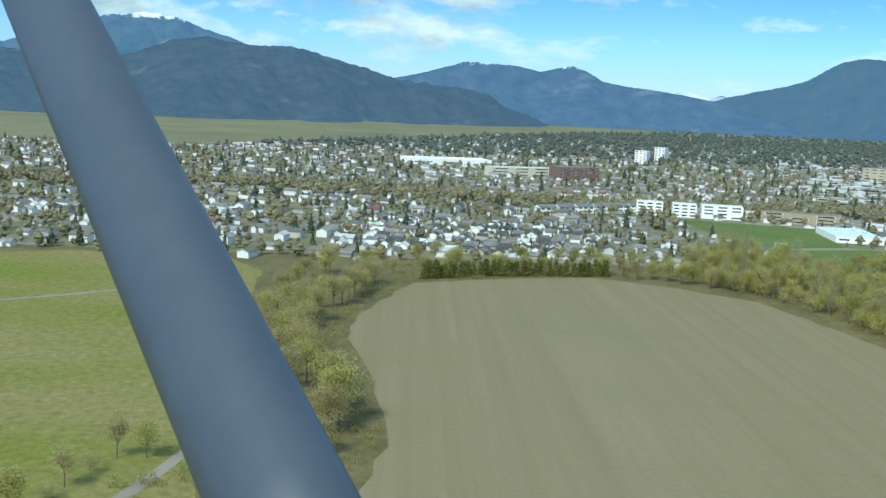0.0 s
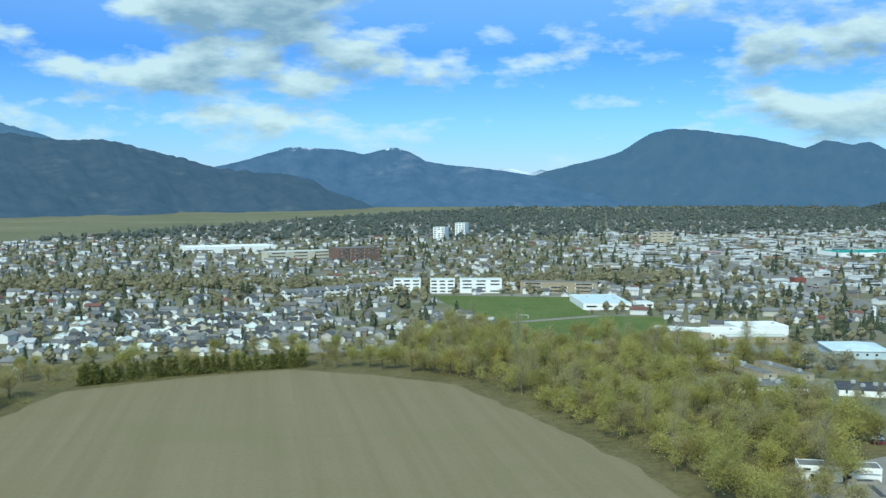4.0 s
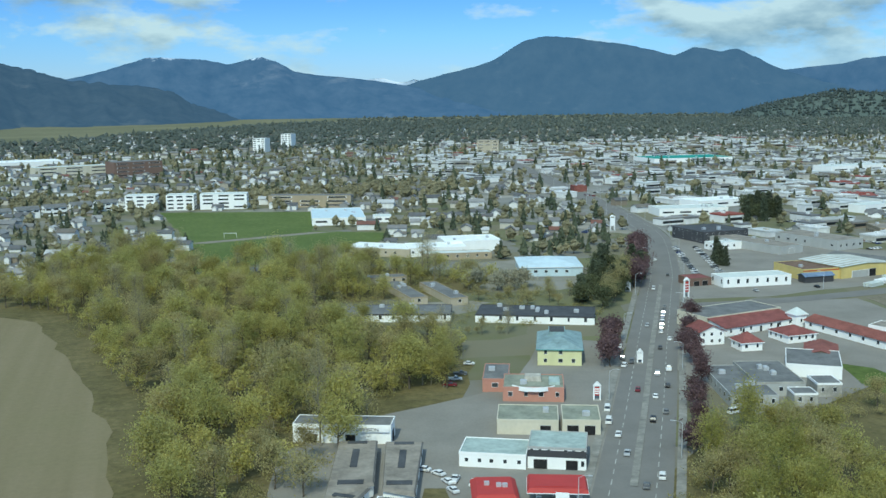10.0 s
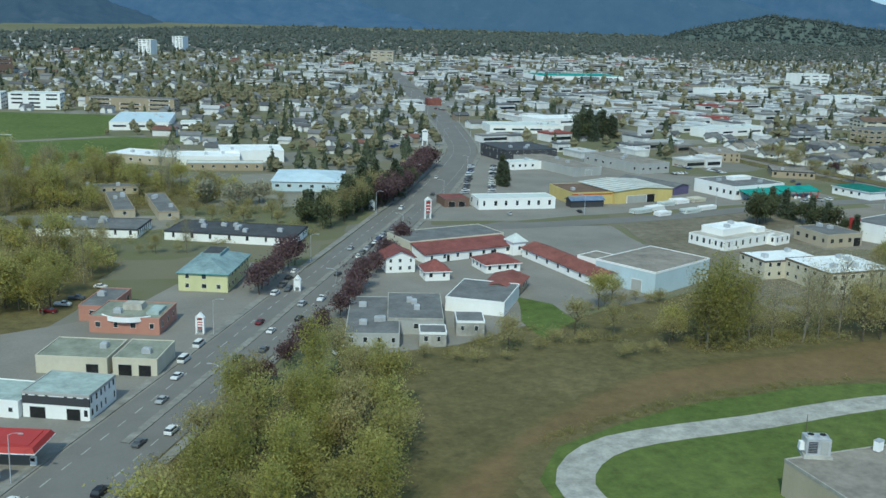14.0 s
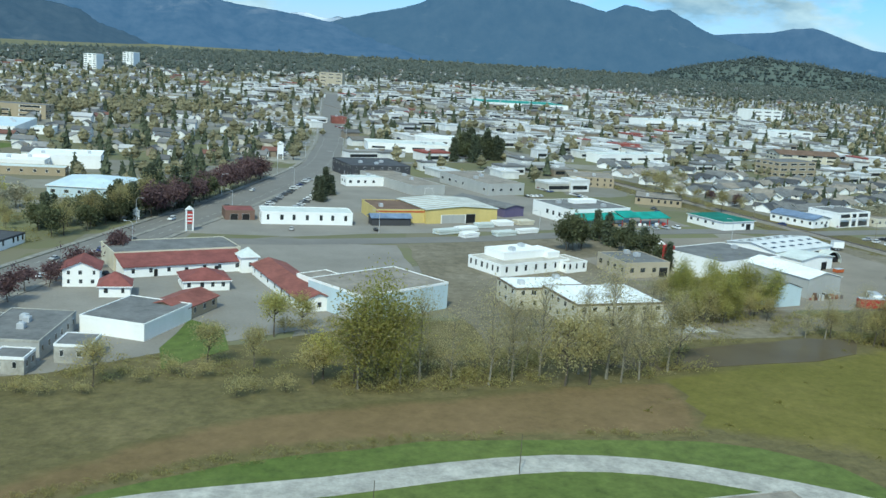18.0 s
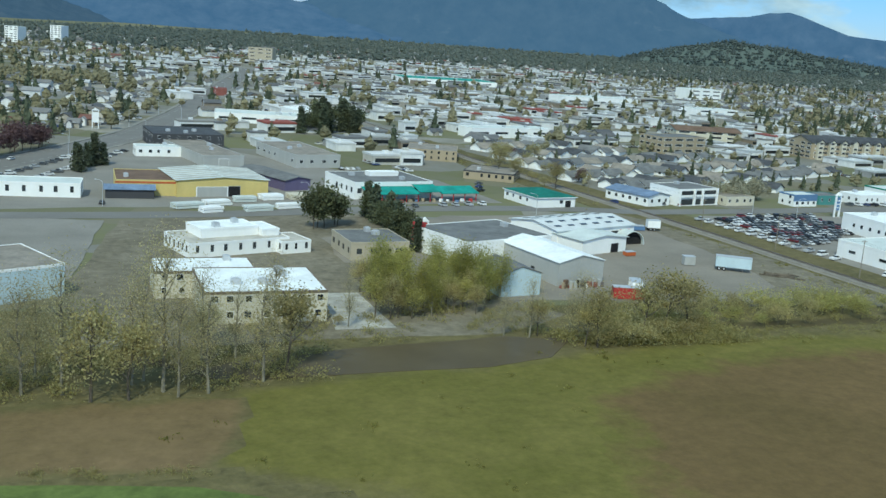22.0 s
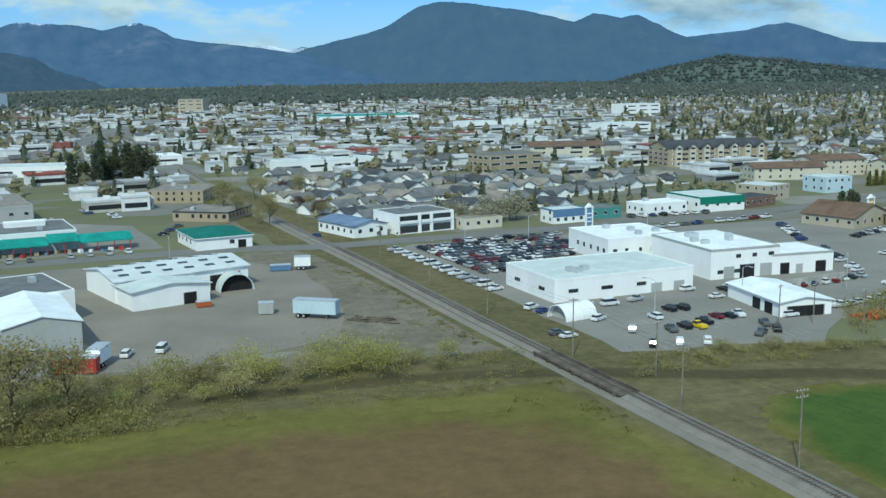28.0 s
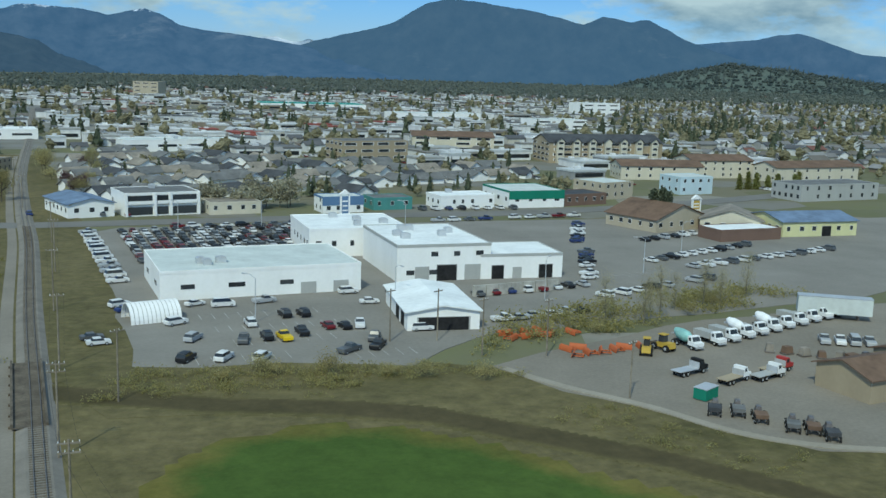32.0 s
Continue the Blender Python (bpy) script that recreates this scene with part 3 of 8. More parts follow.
LAWN_RING = [(360, 215), (362, 232), (370, 243), (385, 249), (400, 254), (430, 258), (462, 253.5), (478, 250), (486, 246), (494, 238), (496, 226), (498, 170), (355, 170)]
BROWN_EAST = [(526, 200), (531, 247), (541, 276), (562, 286), (590, 293), (628, 293), (648, 284), (655, 266), (659, 200)]
MEADOW_EAST = [(470, 262), (484, 284), (503, 289), (524, 291), (560, 298), (600, 302), (652, 300), (662, 250), (655, 190), (520, 190), (500, 240)]
GREEN_EAST = [(669, 190), (669, 246), (670, 263), (672, 273), (679, 281), (690, 283.5), (698, 281), (706, 274), (712, 267), (719, 259), (725, 250), (736, 232), (750, 205), (762, 180)]

soft_patch("valley_floor", [(-2600, 1530), (-420, 1530), (-300, 1700), (600, 3500), (900, 4000), (3600, 4000), (4200, 5300), (-2800, 5300)], 0.4, "valley_cover", "pale tan bottom land across the far valley floor", 160.0, 75.0)
patch("rough_ground", [(-1200, -1300), (2000, -1300), (2000, 320), (1000, 320), (860, 250), (770, 250), (735, 290), (700, 312), (660, 318), (600, 326), (520, 322), (470, 332), (420, 318), (352, 300), (300, 262), (262, 300), (290, 345), (300, 400), (262, 470), (230, 560), (150, 575), (0, 560), (-110, 560), (-520, 520), (-1200, 480)], 0.02, "rough_grass", "rough olive grass round the fields and banks", 5.0)
patch("field", TAN_FIELD, 0.06, "tan_soil", "freshly worked tan field with faint furrows", 3.0)
patch("pasture", PASTURE, 0.05, "pasture", "patchy yellow-green pasture beside the tree line", 4.0)
patch("farm_track", [(-178, 396), (-150, 417), (-131, 433), (-116, 446), (-118, 449), (-133, 436), (-152, 420), (-180, 399)], 0.075, "gravel", "pale farm track across the pasture", 0.4)
patch("farm_track", [(-52, 246), (-57, 224), (-61, 206), (-66, 190), (-70, 190), (-65, 207), (-60, 226), (-55, 248)], 0.075, "gravel", "pale worn track beside the trees", 0.5)
patch("park_lawn", PARK, 0.05, "green_grass", "mown green school playing field", 1.5)
soft_patch("meadow", MEADOW_EAST, 0.055, "olive_cover", "rough olive meadow along the creek", 9.0, 3.0)
soft_patch("bare_strip", BROWN_STRIP, 0.075, "strip_cover", "bare brown earth below the tall trees", 6.0)
patch("lawn", LAWN_RING, 0.06, "green_grass", "green lawn inside the curving lane", 1.5)
soft_patch("brown_field", BROWN_EAST, 0.09, "brown_cover", "brown uncut field beside the creek", 16.0)
soft_patch("green_field", GREEN_EAST, 0.085, "sown_cover", "bright green sown field by the railway", 7.0)
patch("wood_floor", WOODS, 0.04, "rough_grass", "brown-green undergrowth under the wood", 4.0)
patch("wood_floor", [(300, 225), (316, 262), (352, 296), (384, 306), (440, 312), (510, 318), (560, 322), (600, 318), (660, 312), (640, 300), (540, 303), (470, 290), (400, 276), (352, 250), (330, 222)], 0.045, "rough_grass", "scrubby bank between the buildings and the fields", 4.0)
patch("rail_verge", [(650, 306), (636, 410), (622, 520), (612, 640), (634, 640), (648, 520), (662, 410), (668, 330), (670, 306)], 0.08, "rough_grass", "dry grass verge along the railway", 2.0)
patch("creek_bank", [(660, 312), (700, 306), (717, 301), (730, 279), (742, 263), (756, 240), (744, 232), (722, 264), (700, 284), (668, 290)], 0.075, "rough_grass", "rough grassy creek bank", 3.0)
patch("bare_ground", [(462, 304), (500, 306), (540, 306), (560, 318), (551, 332), (524, 364), (524, 394), (546, 404), (560, 430), (500, 422), (474, 416), (462, 352)], 0.06, "lot_earth", "trodden grey-brown ground round the offices", 2.0)
patch("yard_verge", [(606, 322), (630, 319), (651, 318), (648, 352), (643, 392), (638, 424), (632, 436), (620, 436), (618, 424), (630, 404), (632, 380), (630, 350), (624, 336)], 0.092, "lot_earth", "bare brown verge between the yard and the railway", 2.0)
patch("office_drive", [(512, 338), (520, 338), (521, 312), (509, 312)], 0.1, "concrete", "pale concrete drive beside the offices", 0.4, "pavement")
patch("motel_yard", [(350, 298), (372, 300), (410, 318), (440, 330), (462, 352), (470, 415), (410, 425), (378, 392), (352, 345)], 0.08, "asphalt", "grey asphalt motel yard", 1.0, "pavement")
patch("motel_lawn", [(400, 334), (407, 326), (406, 311), (392, 299), (393, 313)], 0.1, "green_grass", "small green lawn between the motel wings", 0.8)
patch("shop_yard", [(222, 262), (286, 250), (303, 282), (352, 376), (330, 392), (300, 340), (262, 326), (232, 306)], 0.08, "asphalt", "worn asphalt yard of the roadside shops", 1.0, "pavement")
patch("forecourt", [(226, 222), (238, 240), (254, 262), (287, 251.5), (276, 226), (262, 200), (240, 196)], 0.072, "asphalt", "worn grey yard below the petrol station", 1.0, "pavement")
patch("alley", [(254.2, 299), (247.4, 272.5), (246.4, 269.5), (231, 248), (219, 231.5), (210, 220), (206, 228), (216, 240), (228, 250), (240, 266), (245, 272), (252.6, 300)], 0.1, "road_asphalt", "narrow asphalt lane between the storage units", 0.3, "pavement")
patch("grass_island", [(254.5, 266.5), (258, 275), (262, 274), (260.5, 262.5), (257, 261)], 0.1, "rough_grass", "small rough grass island in the yard", 0.5)
patch("store_yard", [(398, 436), (440, 430), (560, 446), (600, 452), (592, 500), (560, 520), (500, 600), (470, 580), (420, 480)], 0.075, "asphalt", "grey store car parks and yards", 2.0, "pavement")
patch("shed_yard", [(551, 330), (600, 326), (632, 340), (640, 400), (622, 430), (570, 428), (546, 404), (524, 394), (523, 366), (546, 360)], 0.07, "gravel", "pale gravel yard round the sheds", 2.5, "pavement")
patch("dealer_lot", [(666, 306), (706, 304), (720, 318), (800, 332), (880, 372), (900, 430), (800, 436), (666, 432), (656, 420), (664, 340)], 0.07, "asphalt", "wide grey asphalt car lot", 1.5, "pavement")
patch("truck_yard", [(717, 302), (722.5, 290), (729.5, 280.7), (734.8, 270.6), (741.6, 264.6), (750, 261), (772, 256), (840, 262), (830, 330), (760, 322)], 0.08, "gravel", "dusty gravel yard full of trucks", 3.0, "pavement")
patch("north_lots", [(470, 620), (560, 640), (640, 680), (760, 720), (1000, 900), (900, 1300), (640, 1400), (520, 1200), (440, 900), (440, 700)], 0.05, "town_lots", "grey streets, car parks and plots of the town", 8.0, "pavement")

HIGHWAY = smooth_line([(215, 105), (262, 190), (284, 236), (305, 274), (328, 315), (360, 373), (398, 441), (433, 505), (482, 608), (506, 690), (522, 753), (545, 860), (575, 1000), (640, 1300)])
CROSS = smooth_line([(405.5, 423), (440, 421), (500, 426), (560, 438), (614, 442), (642, 438), (668, 440), (700, 443), (738, 448), (784, 451), (860, 474), (960, 520)])
LANE = smooth_line([(364, 195), (366, 219), (366.5, 229), (372, 237), (381, 242), (395, 243.5), (412, 244), (432, 246), (449, 246), (463, 242), (476, 234), (486, 226), (500, 212)])
RAIL = smooth_line([(671, 150), (667, 200), (663.5, 250), (661, 275), (658.5, 300), (654, 344), (648, 410), (642, 462), (633, 549), (626, 640), (619, 740), (606, 900), (590, 1100)])


def roads():
    for name, line, w, label in (("road", HIGHWAY, 8.0, "four-lane grey asphalt highway through town"), ("road", CROSS, 4.5, "grey asphalt side street"), ("lane", LANE, 3.2, "pale curving lane round the lawn")):
        mat = "concrete" if name == "lane" else "road_asphalt"
        tagged(new(name, ribbon(line, -w, w, -0.3, 0.12).mesh(name, mat)), label, "road", kind="structure")
    for off in (-9.6, 9.6):
        a = off - 1.5 + (0.4 if off > 0 else 0.6)
        tagged(new("pavement", ribbon(HIGHWAY, a, a + 2.0, -0.3, 0.24).mesh("pavement", "kerb")), "raised concrete sidewalk with kerb along the highway", "pavement", kind="structure")
    # the raised centre strip of the highway and its painted lines
    mid = [p for p in HIGHWAY if 262 < p.y < 470]
    tagged(new("median", ribbon(mid, -0.8, 0.8, 0.0, 0.26).mesh("median", "kerb")), "narrow raised concrete median", "kerb", kind="structure")
    s = Shape()
    for i in range(0, len(HIGHWAY) - 2):
        if HIGHWAY[i].y > 760:
            break
        for off in (-4.6, 4.6):
            p, q = HIGHWAY[i], HIGHWAY[i].lerp(HIGHWAY[i + 1], 0.5)
            k = ribbon([p, q], off - 0.1, off + 0.1, 0.1, 0.128)
            s.add(k.v, k.f)
    ob = tagged(new("lane_markings", s.mesh("lane_markings", "paint_line")), "broken white lane lines", "markings", kind="structure")
    CREEK = smooth_line([(470, 303), (480, 294), (488, 291), (503, 295), (523, 297.5), (545, 301), (580, 305), (620, 308), (652, 304), (672, 295), (690, 289), (697, 288), (703, 284), (710, 278), (715, 272.5), (722, 266.5), (728, 259), (734, 252), (746, 232), (762, 205)])
    tagged(new("creek", ribbon([p for p in CREEK if p.x < 562], -1.6, 1.6, -0.3, 0.11).mesh("creek", "water")), "slow dark brown creek", "water", kind="structure")
    run = [p for p in CREEK if p.x > 556][::3]
    soft_patch("ditch", [(p.x - 1.4, p.y - 3.0) for p in run] + [(p.x + 1.4, p.y + 3.0) for p in reversed(run)], 0.095, "ditch_cover", "narrow muddy ditch carrying the creek on", 2.2, 0.8)
    patch("creek_pool", [(480, 290), (488, 295), (507, 300), (540, 304.5), (552, 302), (544, 292), (531, 288), (514, 287.5), (498, 287), (486, 286.5)], 0.13, "water", "wide slow brown reach of the creek", 2.0, "water")
    edge = smooth_line([(717.5, 300), (722.5, 290.5), (729.5, 281), (734.8, 271), (741.6, 265), (750, 261.5)], 2.0)
    tagged(new("yard_kerb", ribbon(edge, -1.1, 0.3, -0.3, 0.22).mesh("yard_kerb", "dust")), "pale earth bank along the truck yard", "kerb", kind="structure")
    return ob


roads()


def railway():
    bed = Shape()
    rows = []
    for i, p in enumerate(RAIL):
        d = (RAIL[min(i + 1, len(RAIL) - 1)] - RAIL[max(i - 1, 0)]).normalized()
        r = Vector((d.y, -d.x))
        rows += [(*(p + r * o), z) for o, z in ((-2.5, -0.1), (-1.2, 0.4), (1.2, 0.4), (2.5, -0.1))]
    fs = [(4 * i + j, 4 * i + 4 + j, 4 * i + 5 + j, 4 * i + 1 + j) for i in range(len(RAIL) - 1) for j in range(3)]
    track = thing("railway_track")
    tagged(track, "single railway track on pale stone ballast", "railway", kind="structure")
    part("ballast_bed", bed.add(rows, fs).mesh("ballast_bed", "ballast"), track)
    for off in (-0.54, 0.54):
        part("rail", ribbon(RAIL, off - 0.04, off + 0.04, 0.42, 0.58).mesh("rail", "steel"), track, "rusty steel rail")
    tagged(new("service_track", ribbon([p for p in RAIL if p.y < 640], -4.3, -2.4, -0.3, 0.10).mesh("service_track", "gravel")), "pale dusty service track beside the rails", "track", kind="structure")
    tie = Shape().box(-0.95, 0.95, -0.12, 0.12, 0.36, 0.45).mesh("sleeper", "sleeper_wood")
    total, rest = 0, Shape()
    for i in range(len(RAIL) - 1):
        a, b = RAIL[i], RAIL[i + 1]
        if not 215 < a.y < 430:
            continue
        n = int((b - a).length / 0.62)
        ang = math.degrees(math.atan2((b - a).y, (b - a).x)) - 90
        for j in range(n):
            p = a.lerp(b, j / n)
            m = pose(p.x, p.y, 0, 0, 0, ang + random.uniform(-1, 1))
            if total < 30:
                part("sleeper", tie, track, "", m)
            else:
                rest.box(-0.95, 0.95, -0.12, 0.12, 0.36, 0.45, m=m)
            total += 1
    tagged(part("sleepers", rest.mesh("sleepers", "sleeper_wood"), track), kind="stuff")
    # timber trestle over the creek
    t = thing("railway_trestle", pose(657.6, 301, 0, 0, 0, 6) @ Matrix.Diagonal((0.8, 1, 0.86, 1)))
    tagged(t, "dark timber trestle carrying the track over the creek", "bridge")
    part("deck", Shape().box(-2.3, 2.3, -13, 13, 0.35, 0.5).mesh("deck", "timber"), t)
    for x in (-2.25, 2.25):
        part("guard_beam", Shape().box(x - 0.18, x + 0.18, -13, 13, 0.5, 0.95).mesh("guard_beam", "timber"), t)
    for y in range(-12, 13, 4):
        for x in (-2.2, -0.8, 0.8, 2.2):
            part("pile", Shape().rod((x * 1.2, y, -0.3), (x, y, 0.4), 0.22).mesh("pile", "timber"), t)
        part("cross_beam", Shape().box(-2.7, 2.7, y - 0.2, y + 0.2, 0.1, 0.38).mesh("cross_beam", "timber"), t)


railway()

# ---- mountains ----


def ridge(name, label, profile, mat, radius, depth, rough, base=-12.0, seed=0.0, centre=(340, 100), foot=None, near=None):
    """A mountain range: heights by bearing along its crest, falling in ragged spurs towards the valley."""
    a0, a1 = profile[0][0], profile[-1][0]
    n, rows = int((a1 - a0) * 9), 30
    vs = []
    az = [a0 + (a1 - a0) * i / n for i in range(n + 1)]
    px, pz = [p[0] for p in profile], [p[1] for p in profile]
    for j in range(rows + 2):
        t = j / rows
        for a in az:
            h = float(np.interp(a, px, pz))
            reach = radius - (float(np.interp(a, *near)) if near else 0.0)
            h += rough * 0.10 * noise.noise((a * 2.1, seed, 0)) + rough * 0.05 * noise.noise((a * 6.0, seed, 3))
            if j == rows + 1:
                r, z = reach + 15, base
            else:
                spur = noise.fractal((a * 0.34 + 0.8 * t, t * 1.6, seed), 1.0, 2.0, 5)
                f = t ** (1.25 + 0.35 * noise.noise((a * 0.3, seed, 5)))
                z = base + (h - base) * f + spur * rough * 0.8 * math.sin(math.pi * min(1, t)) * min(1.0, (h - base) / 150)
                dp = reach - float(np.interp(a, *foot)) if foot else depth
                r = reach - dp * (1 - t) + 18 * noise.noise((a * 1.3, t * 3, seed + 2))
            b = radians(a)
            vs.append((centre[0] + r * math.sin(b), centre[1] + r * math.cos(b), z))
    w = n + 1
    fs = [(j * w + i, j * w + i + 1, (j + 1) * w + i + 1, (j + 1) * w + i) for j in range(rows + 1) for i in range(n)]
    return tagged(new(name, mesh_of(name, vs, fs, [M[mat]], smooth=True)), label, "mountain", kind="structure")


EYE_Z = 66.0


def crest(reach, *rows):
    """Crest heights of a range set that far off, fitted to bearings and horizon angles in the camera's view at
    mid-path.
    """
    return [(a, EYE_Z + reach * math.tan(radians(e))) for a, e in rows]


# ranges stand nearer than life, shaped to fit the camera's skyline
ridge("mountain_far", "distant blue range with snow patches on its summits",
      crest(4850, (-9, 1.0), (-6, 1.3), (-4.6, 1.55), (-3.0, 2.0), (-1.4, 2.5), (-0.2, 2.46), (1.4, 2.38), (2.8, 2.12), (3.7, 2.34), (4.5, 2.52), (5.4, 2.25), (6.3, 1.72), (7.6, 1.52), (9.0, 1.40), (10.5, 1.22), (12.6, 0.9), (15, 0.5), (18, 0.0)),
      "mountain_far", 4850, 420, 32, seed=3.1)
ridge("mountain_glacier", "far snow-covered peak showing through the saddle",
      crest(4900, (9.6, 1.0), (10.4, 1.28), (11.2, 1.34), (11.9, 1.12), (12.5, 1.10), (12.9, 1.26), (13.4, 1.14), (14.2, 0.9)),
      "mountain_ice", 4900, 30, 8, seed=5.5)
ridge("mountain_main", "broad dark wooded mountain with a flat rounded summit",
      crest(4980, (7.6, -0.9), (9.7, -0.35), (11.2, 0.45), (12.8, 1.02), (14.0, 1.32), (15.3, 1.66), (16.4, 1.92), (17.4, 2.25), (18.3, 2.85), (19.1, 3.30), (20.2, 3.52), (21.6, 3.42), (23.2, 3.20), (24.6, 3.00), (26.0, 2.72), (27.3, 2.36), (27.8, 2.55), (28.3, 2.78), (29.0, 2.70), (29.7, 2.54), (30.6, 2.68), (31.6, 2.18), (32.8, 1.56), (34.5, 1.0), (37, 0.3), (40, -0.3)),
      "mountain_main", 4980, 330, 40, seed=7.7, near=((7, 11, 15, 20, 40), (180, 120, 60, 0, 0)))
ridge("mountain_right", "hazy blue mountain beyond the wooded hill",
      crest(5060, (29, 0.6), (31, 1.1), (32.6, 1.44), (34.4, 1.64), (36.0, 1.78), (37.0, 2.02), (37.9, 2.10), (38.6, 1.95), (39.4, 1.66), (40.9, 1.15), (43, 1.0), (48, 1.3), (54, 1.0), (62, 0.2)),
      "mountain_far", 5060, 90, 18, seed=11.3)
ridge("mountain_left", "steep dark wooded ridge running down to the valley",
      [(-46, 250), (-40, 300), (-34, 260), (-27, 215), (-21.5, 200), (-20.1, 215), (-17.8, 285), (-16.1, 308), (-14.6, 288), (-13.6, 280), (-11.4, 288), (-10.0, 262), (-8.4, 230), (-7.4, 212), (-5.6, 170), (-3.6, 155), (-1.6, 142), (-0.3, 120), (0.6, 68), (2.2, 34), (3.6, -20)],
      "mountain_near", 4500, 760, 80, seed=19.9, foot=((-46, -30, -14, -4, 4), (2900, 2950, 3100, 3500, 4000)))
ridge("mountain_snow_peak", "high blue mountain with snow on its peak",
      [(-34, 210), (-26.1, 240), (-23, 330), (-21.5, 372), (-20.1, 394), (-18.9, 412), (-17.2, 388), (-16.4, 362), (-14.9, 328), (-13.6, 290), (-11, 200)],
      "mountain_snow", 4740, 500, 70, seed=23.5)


def wooded_hill():
    """The wooded hill beyond the east end of town, seen broadside."""
    vs = []
    n, m = 90, 26
    b = radians(34.6)
    for j in range(m + 1):
        for i in range(n + 1):
            u, v = -400 + 1500 * i / n, j / m
            off = (v - 0.5) * 900
            x = 2660 + u * math.cos(b) + off * math.sin(b)
            y = 3338 - u * math.sin(b) + off * math.cos(b)
            h = float(np.interp(u, [-400, -300, -225, -109, -7, 60, 150, 300, 430, 640, 860, 1100], [0, 34, 52, 76, 92, 88, 80, 62, 46, 26, 12, 0]))
            z = h * math.sin(math.pi * v) ** 1.3 * (1 + 0.12 * noise.noise((x * 0.008, y * 0.008, 1)))
            vs.append((x, y, z - 1.0))
    w = n + 1
    fs = [(j * w + i, j * w + i + 1, (j + 1) * w + i + 1, (j + 1) * w + i) for j in range(m) for i in range(n)]
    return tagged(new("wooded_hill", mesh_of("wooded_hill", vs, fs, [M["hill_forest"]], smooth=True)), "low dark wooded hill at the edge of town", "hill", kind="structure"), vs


HILL, hill_points = wooded_hill()

# ---- trees ----


def leaf_cloud(rng, centres, count, size, spread, flat=0.8):
    """Small bent leaves scattered round many centres."""
    c = np.array(centres)[rng.integers(0, len(centres), count)]
    p = c + rng.normal(0, 1, (count, 3)) * np.array([spread, spread, spread * flat])
    a = rng.normal(0, 1, (count, 3))
    a /= np.linalg.norm(a, axis=1)[:, None]
    b = np.cross(a, rng.normal(0, 1, (count, 3)))
    b /= np.linalg.norm(b, axis=1)[:, None]
    s = size * rng.uniform(0.55, 1.3, (count, 1))
    v = np.concatenate([p - a * s, p + b * s * 0.55, p + a * s, p - b * s * 0.55 + np.cross(a, b) * s * 0.3], axis=1).reshape(-1, 3)
    f = np.arange(count * 4).reshape(-1, 4)
    return v, f


def broadleaf(seed, h, spread, leaves, leaf, size, dense=1.0, pale=False):
    """Trunk with limbs, and a crown of small leaves round the limb ends."""
    rng = np.random.default_rng(seed)
    s = Shape()
    top = Vector((rng.normal(0, 0.3), rng.normal(0, 0.3), h * 0.86))
    mids = [Vector((0, 0, -0.2)), Vector((rng.normal(0, .15), rng.normal(0, .15), h * 0.3)), Vector((rng.normal(0, .3), rng.normal(0, .3), h * 0.6)), top]
    r = (0.013 if pale else 0.022) * h
    for i in range(3):
        s.rod(mids[i], mids[i + 1], r * (1 - i * 0.3), r * (1 - (i + 1) * 0.3), 6)
    ends = [tuple(top)]
    n = int(9 + 3 * dense)
    for k in range(n):
        t = rng.uniform(0.14 if pale else 0.3, 0.94)
        seg = min(2, int(t * 3))
        p = mids[seg].lerp(mids[seg + 1], t * 3 - seg)
        ang = 2.399 * k + rng.normal(0, 0.3)
        out = spread * (1.05 - 0.55 * abs(t - 0.5) * 2 * (1 if t > 0.5 else 0.5)) * rng.uniform(0.7, 1.1)
        q = p + Vector((math.cos(ang) * out, math.sin(ang) * out, out * rng.uniform(0.5, 1.1) + h * 0.05))
        q.z = min(q.z, h)
        mid = p.lerp(q, 0.55) + Vector((0, 0, -0.1 * out))
        s.rod(p, mid, r * 0.38, r * 0.22, 4).rod(mid, q, r * 0.22, r * 0.06, 4)
        ends += [tuple(q), tuple(mid.lerp(q, 0.5))]
        for _ in range(2):
            tw = mid + Vector((rng.normal(0, out * 0.4), rng.normal(0, out * 0.4), abs(rng.normal(0, out * 0.5)) + 0.3))
            s.rod(mid, tw, r * 0.14, r * 0.04, 3)
            ends.append(tuple(tw))
    trunk = s.mesh("trunk", "pale_bark" if pale else "bark")
    v, f = leaf_cloud(rng, ends, leaves, size, spread * (0.50 if pale else 0.32), 1.4 if pale else 0.85)
    v[:, 2] = np.maximum(v[:, 2], 0.4)
    crown = mesh_of("crown", v.tolist(), f.tolist(), [M[leaf]])
    return trunk, crown


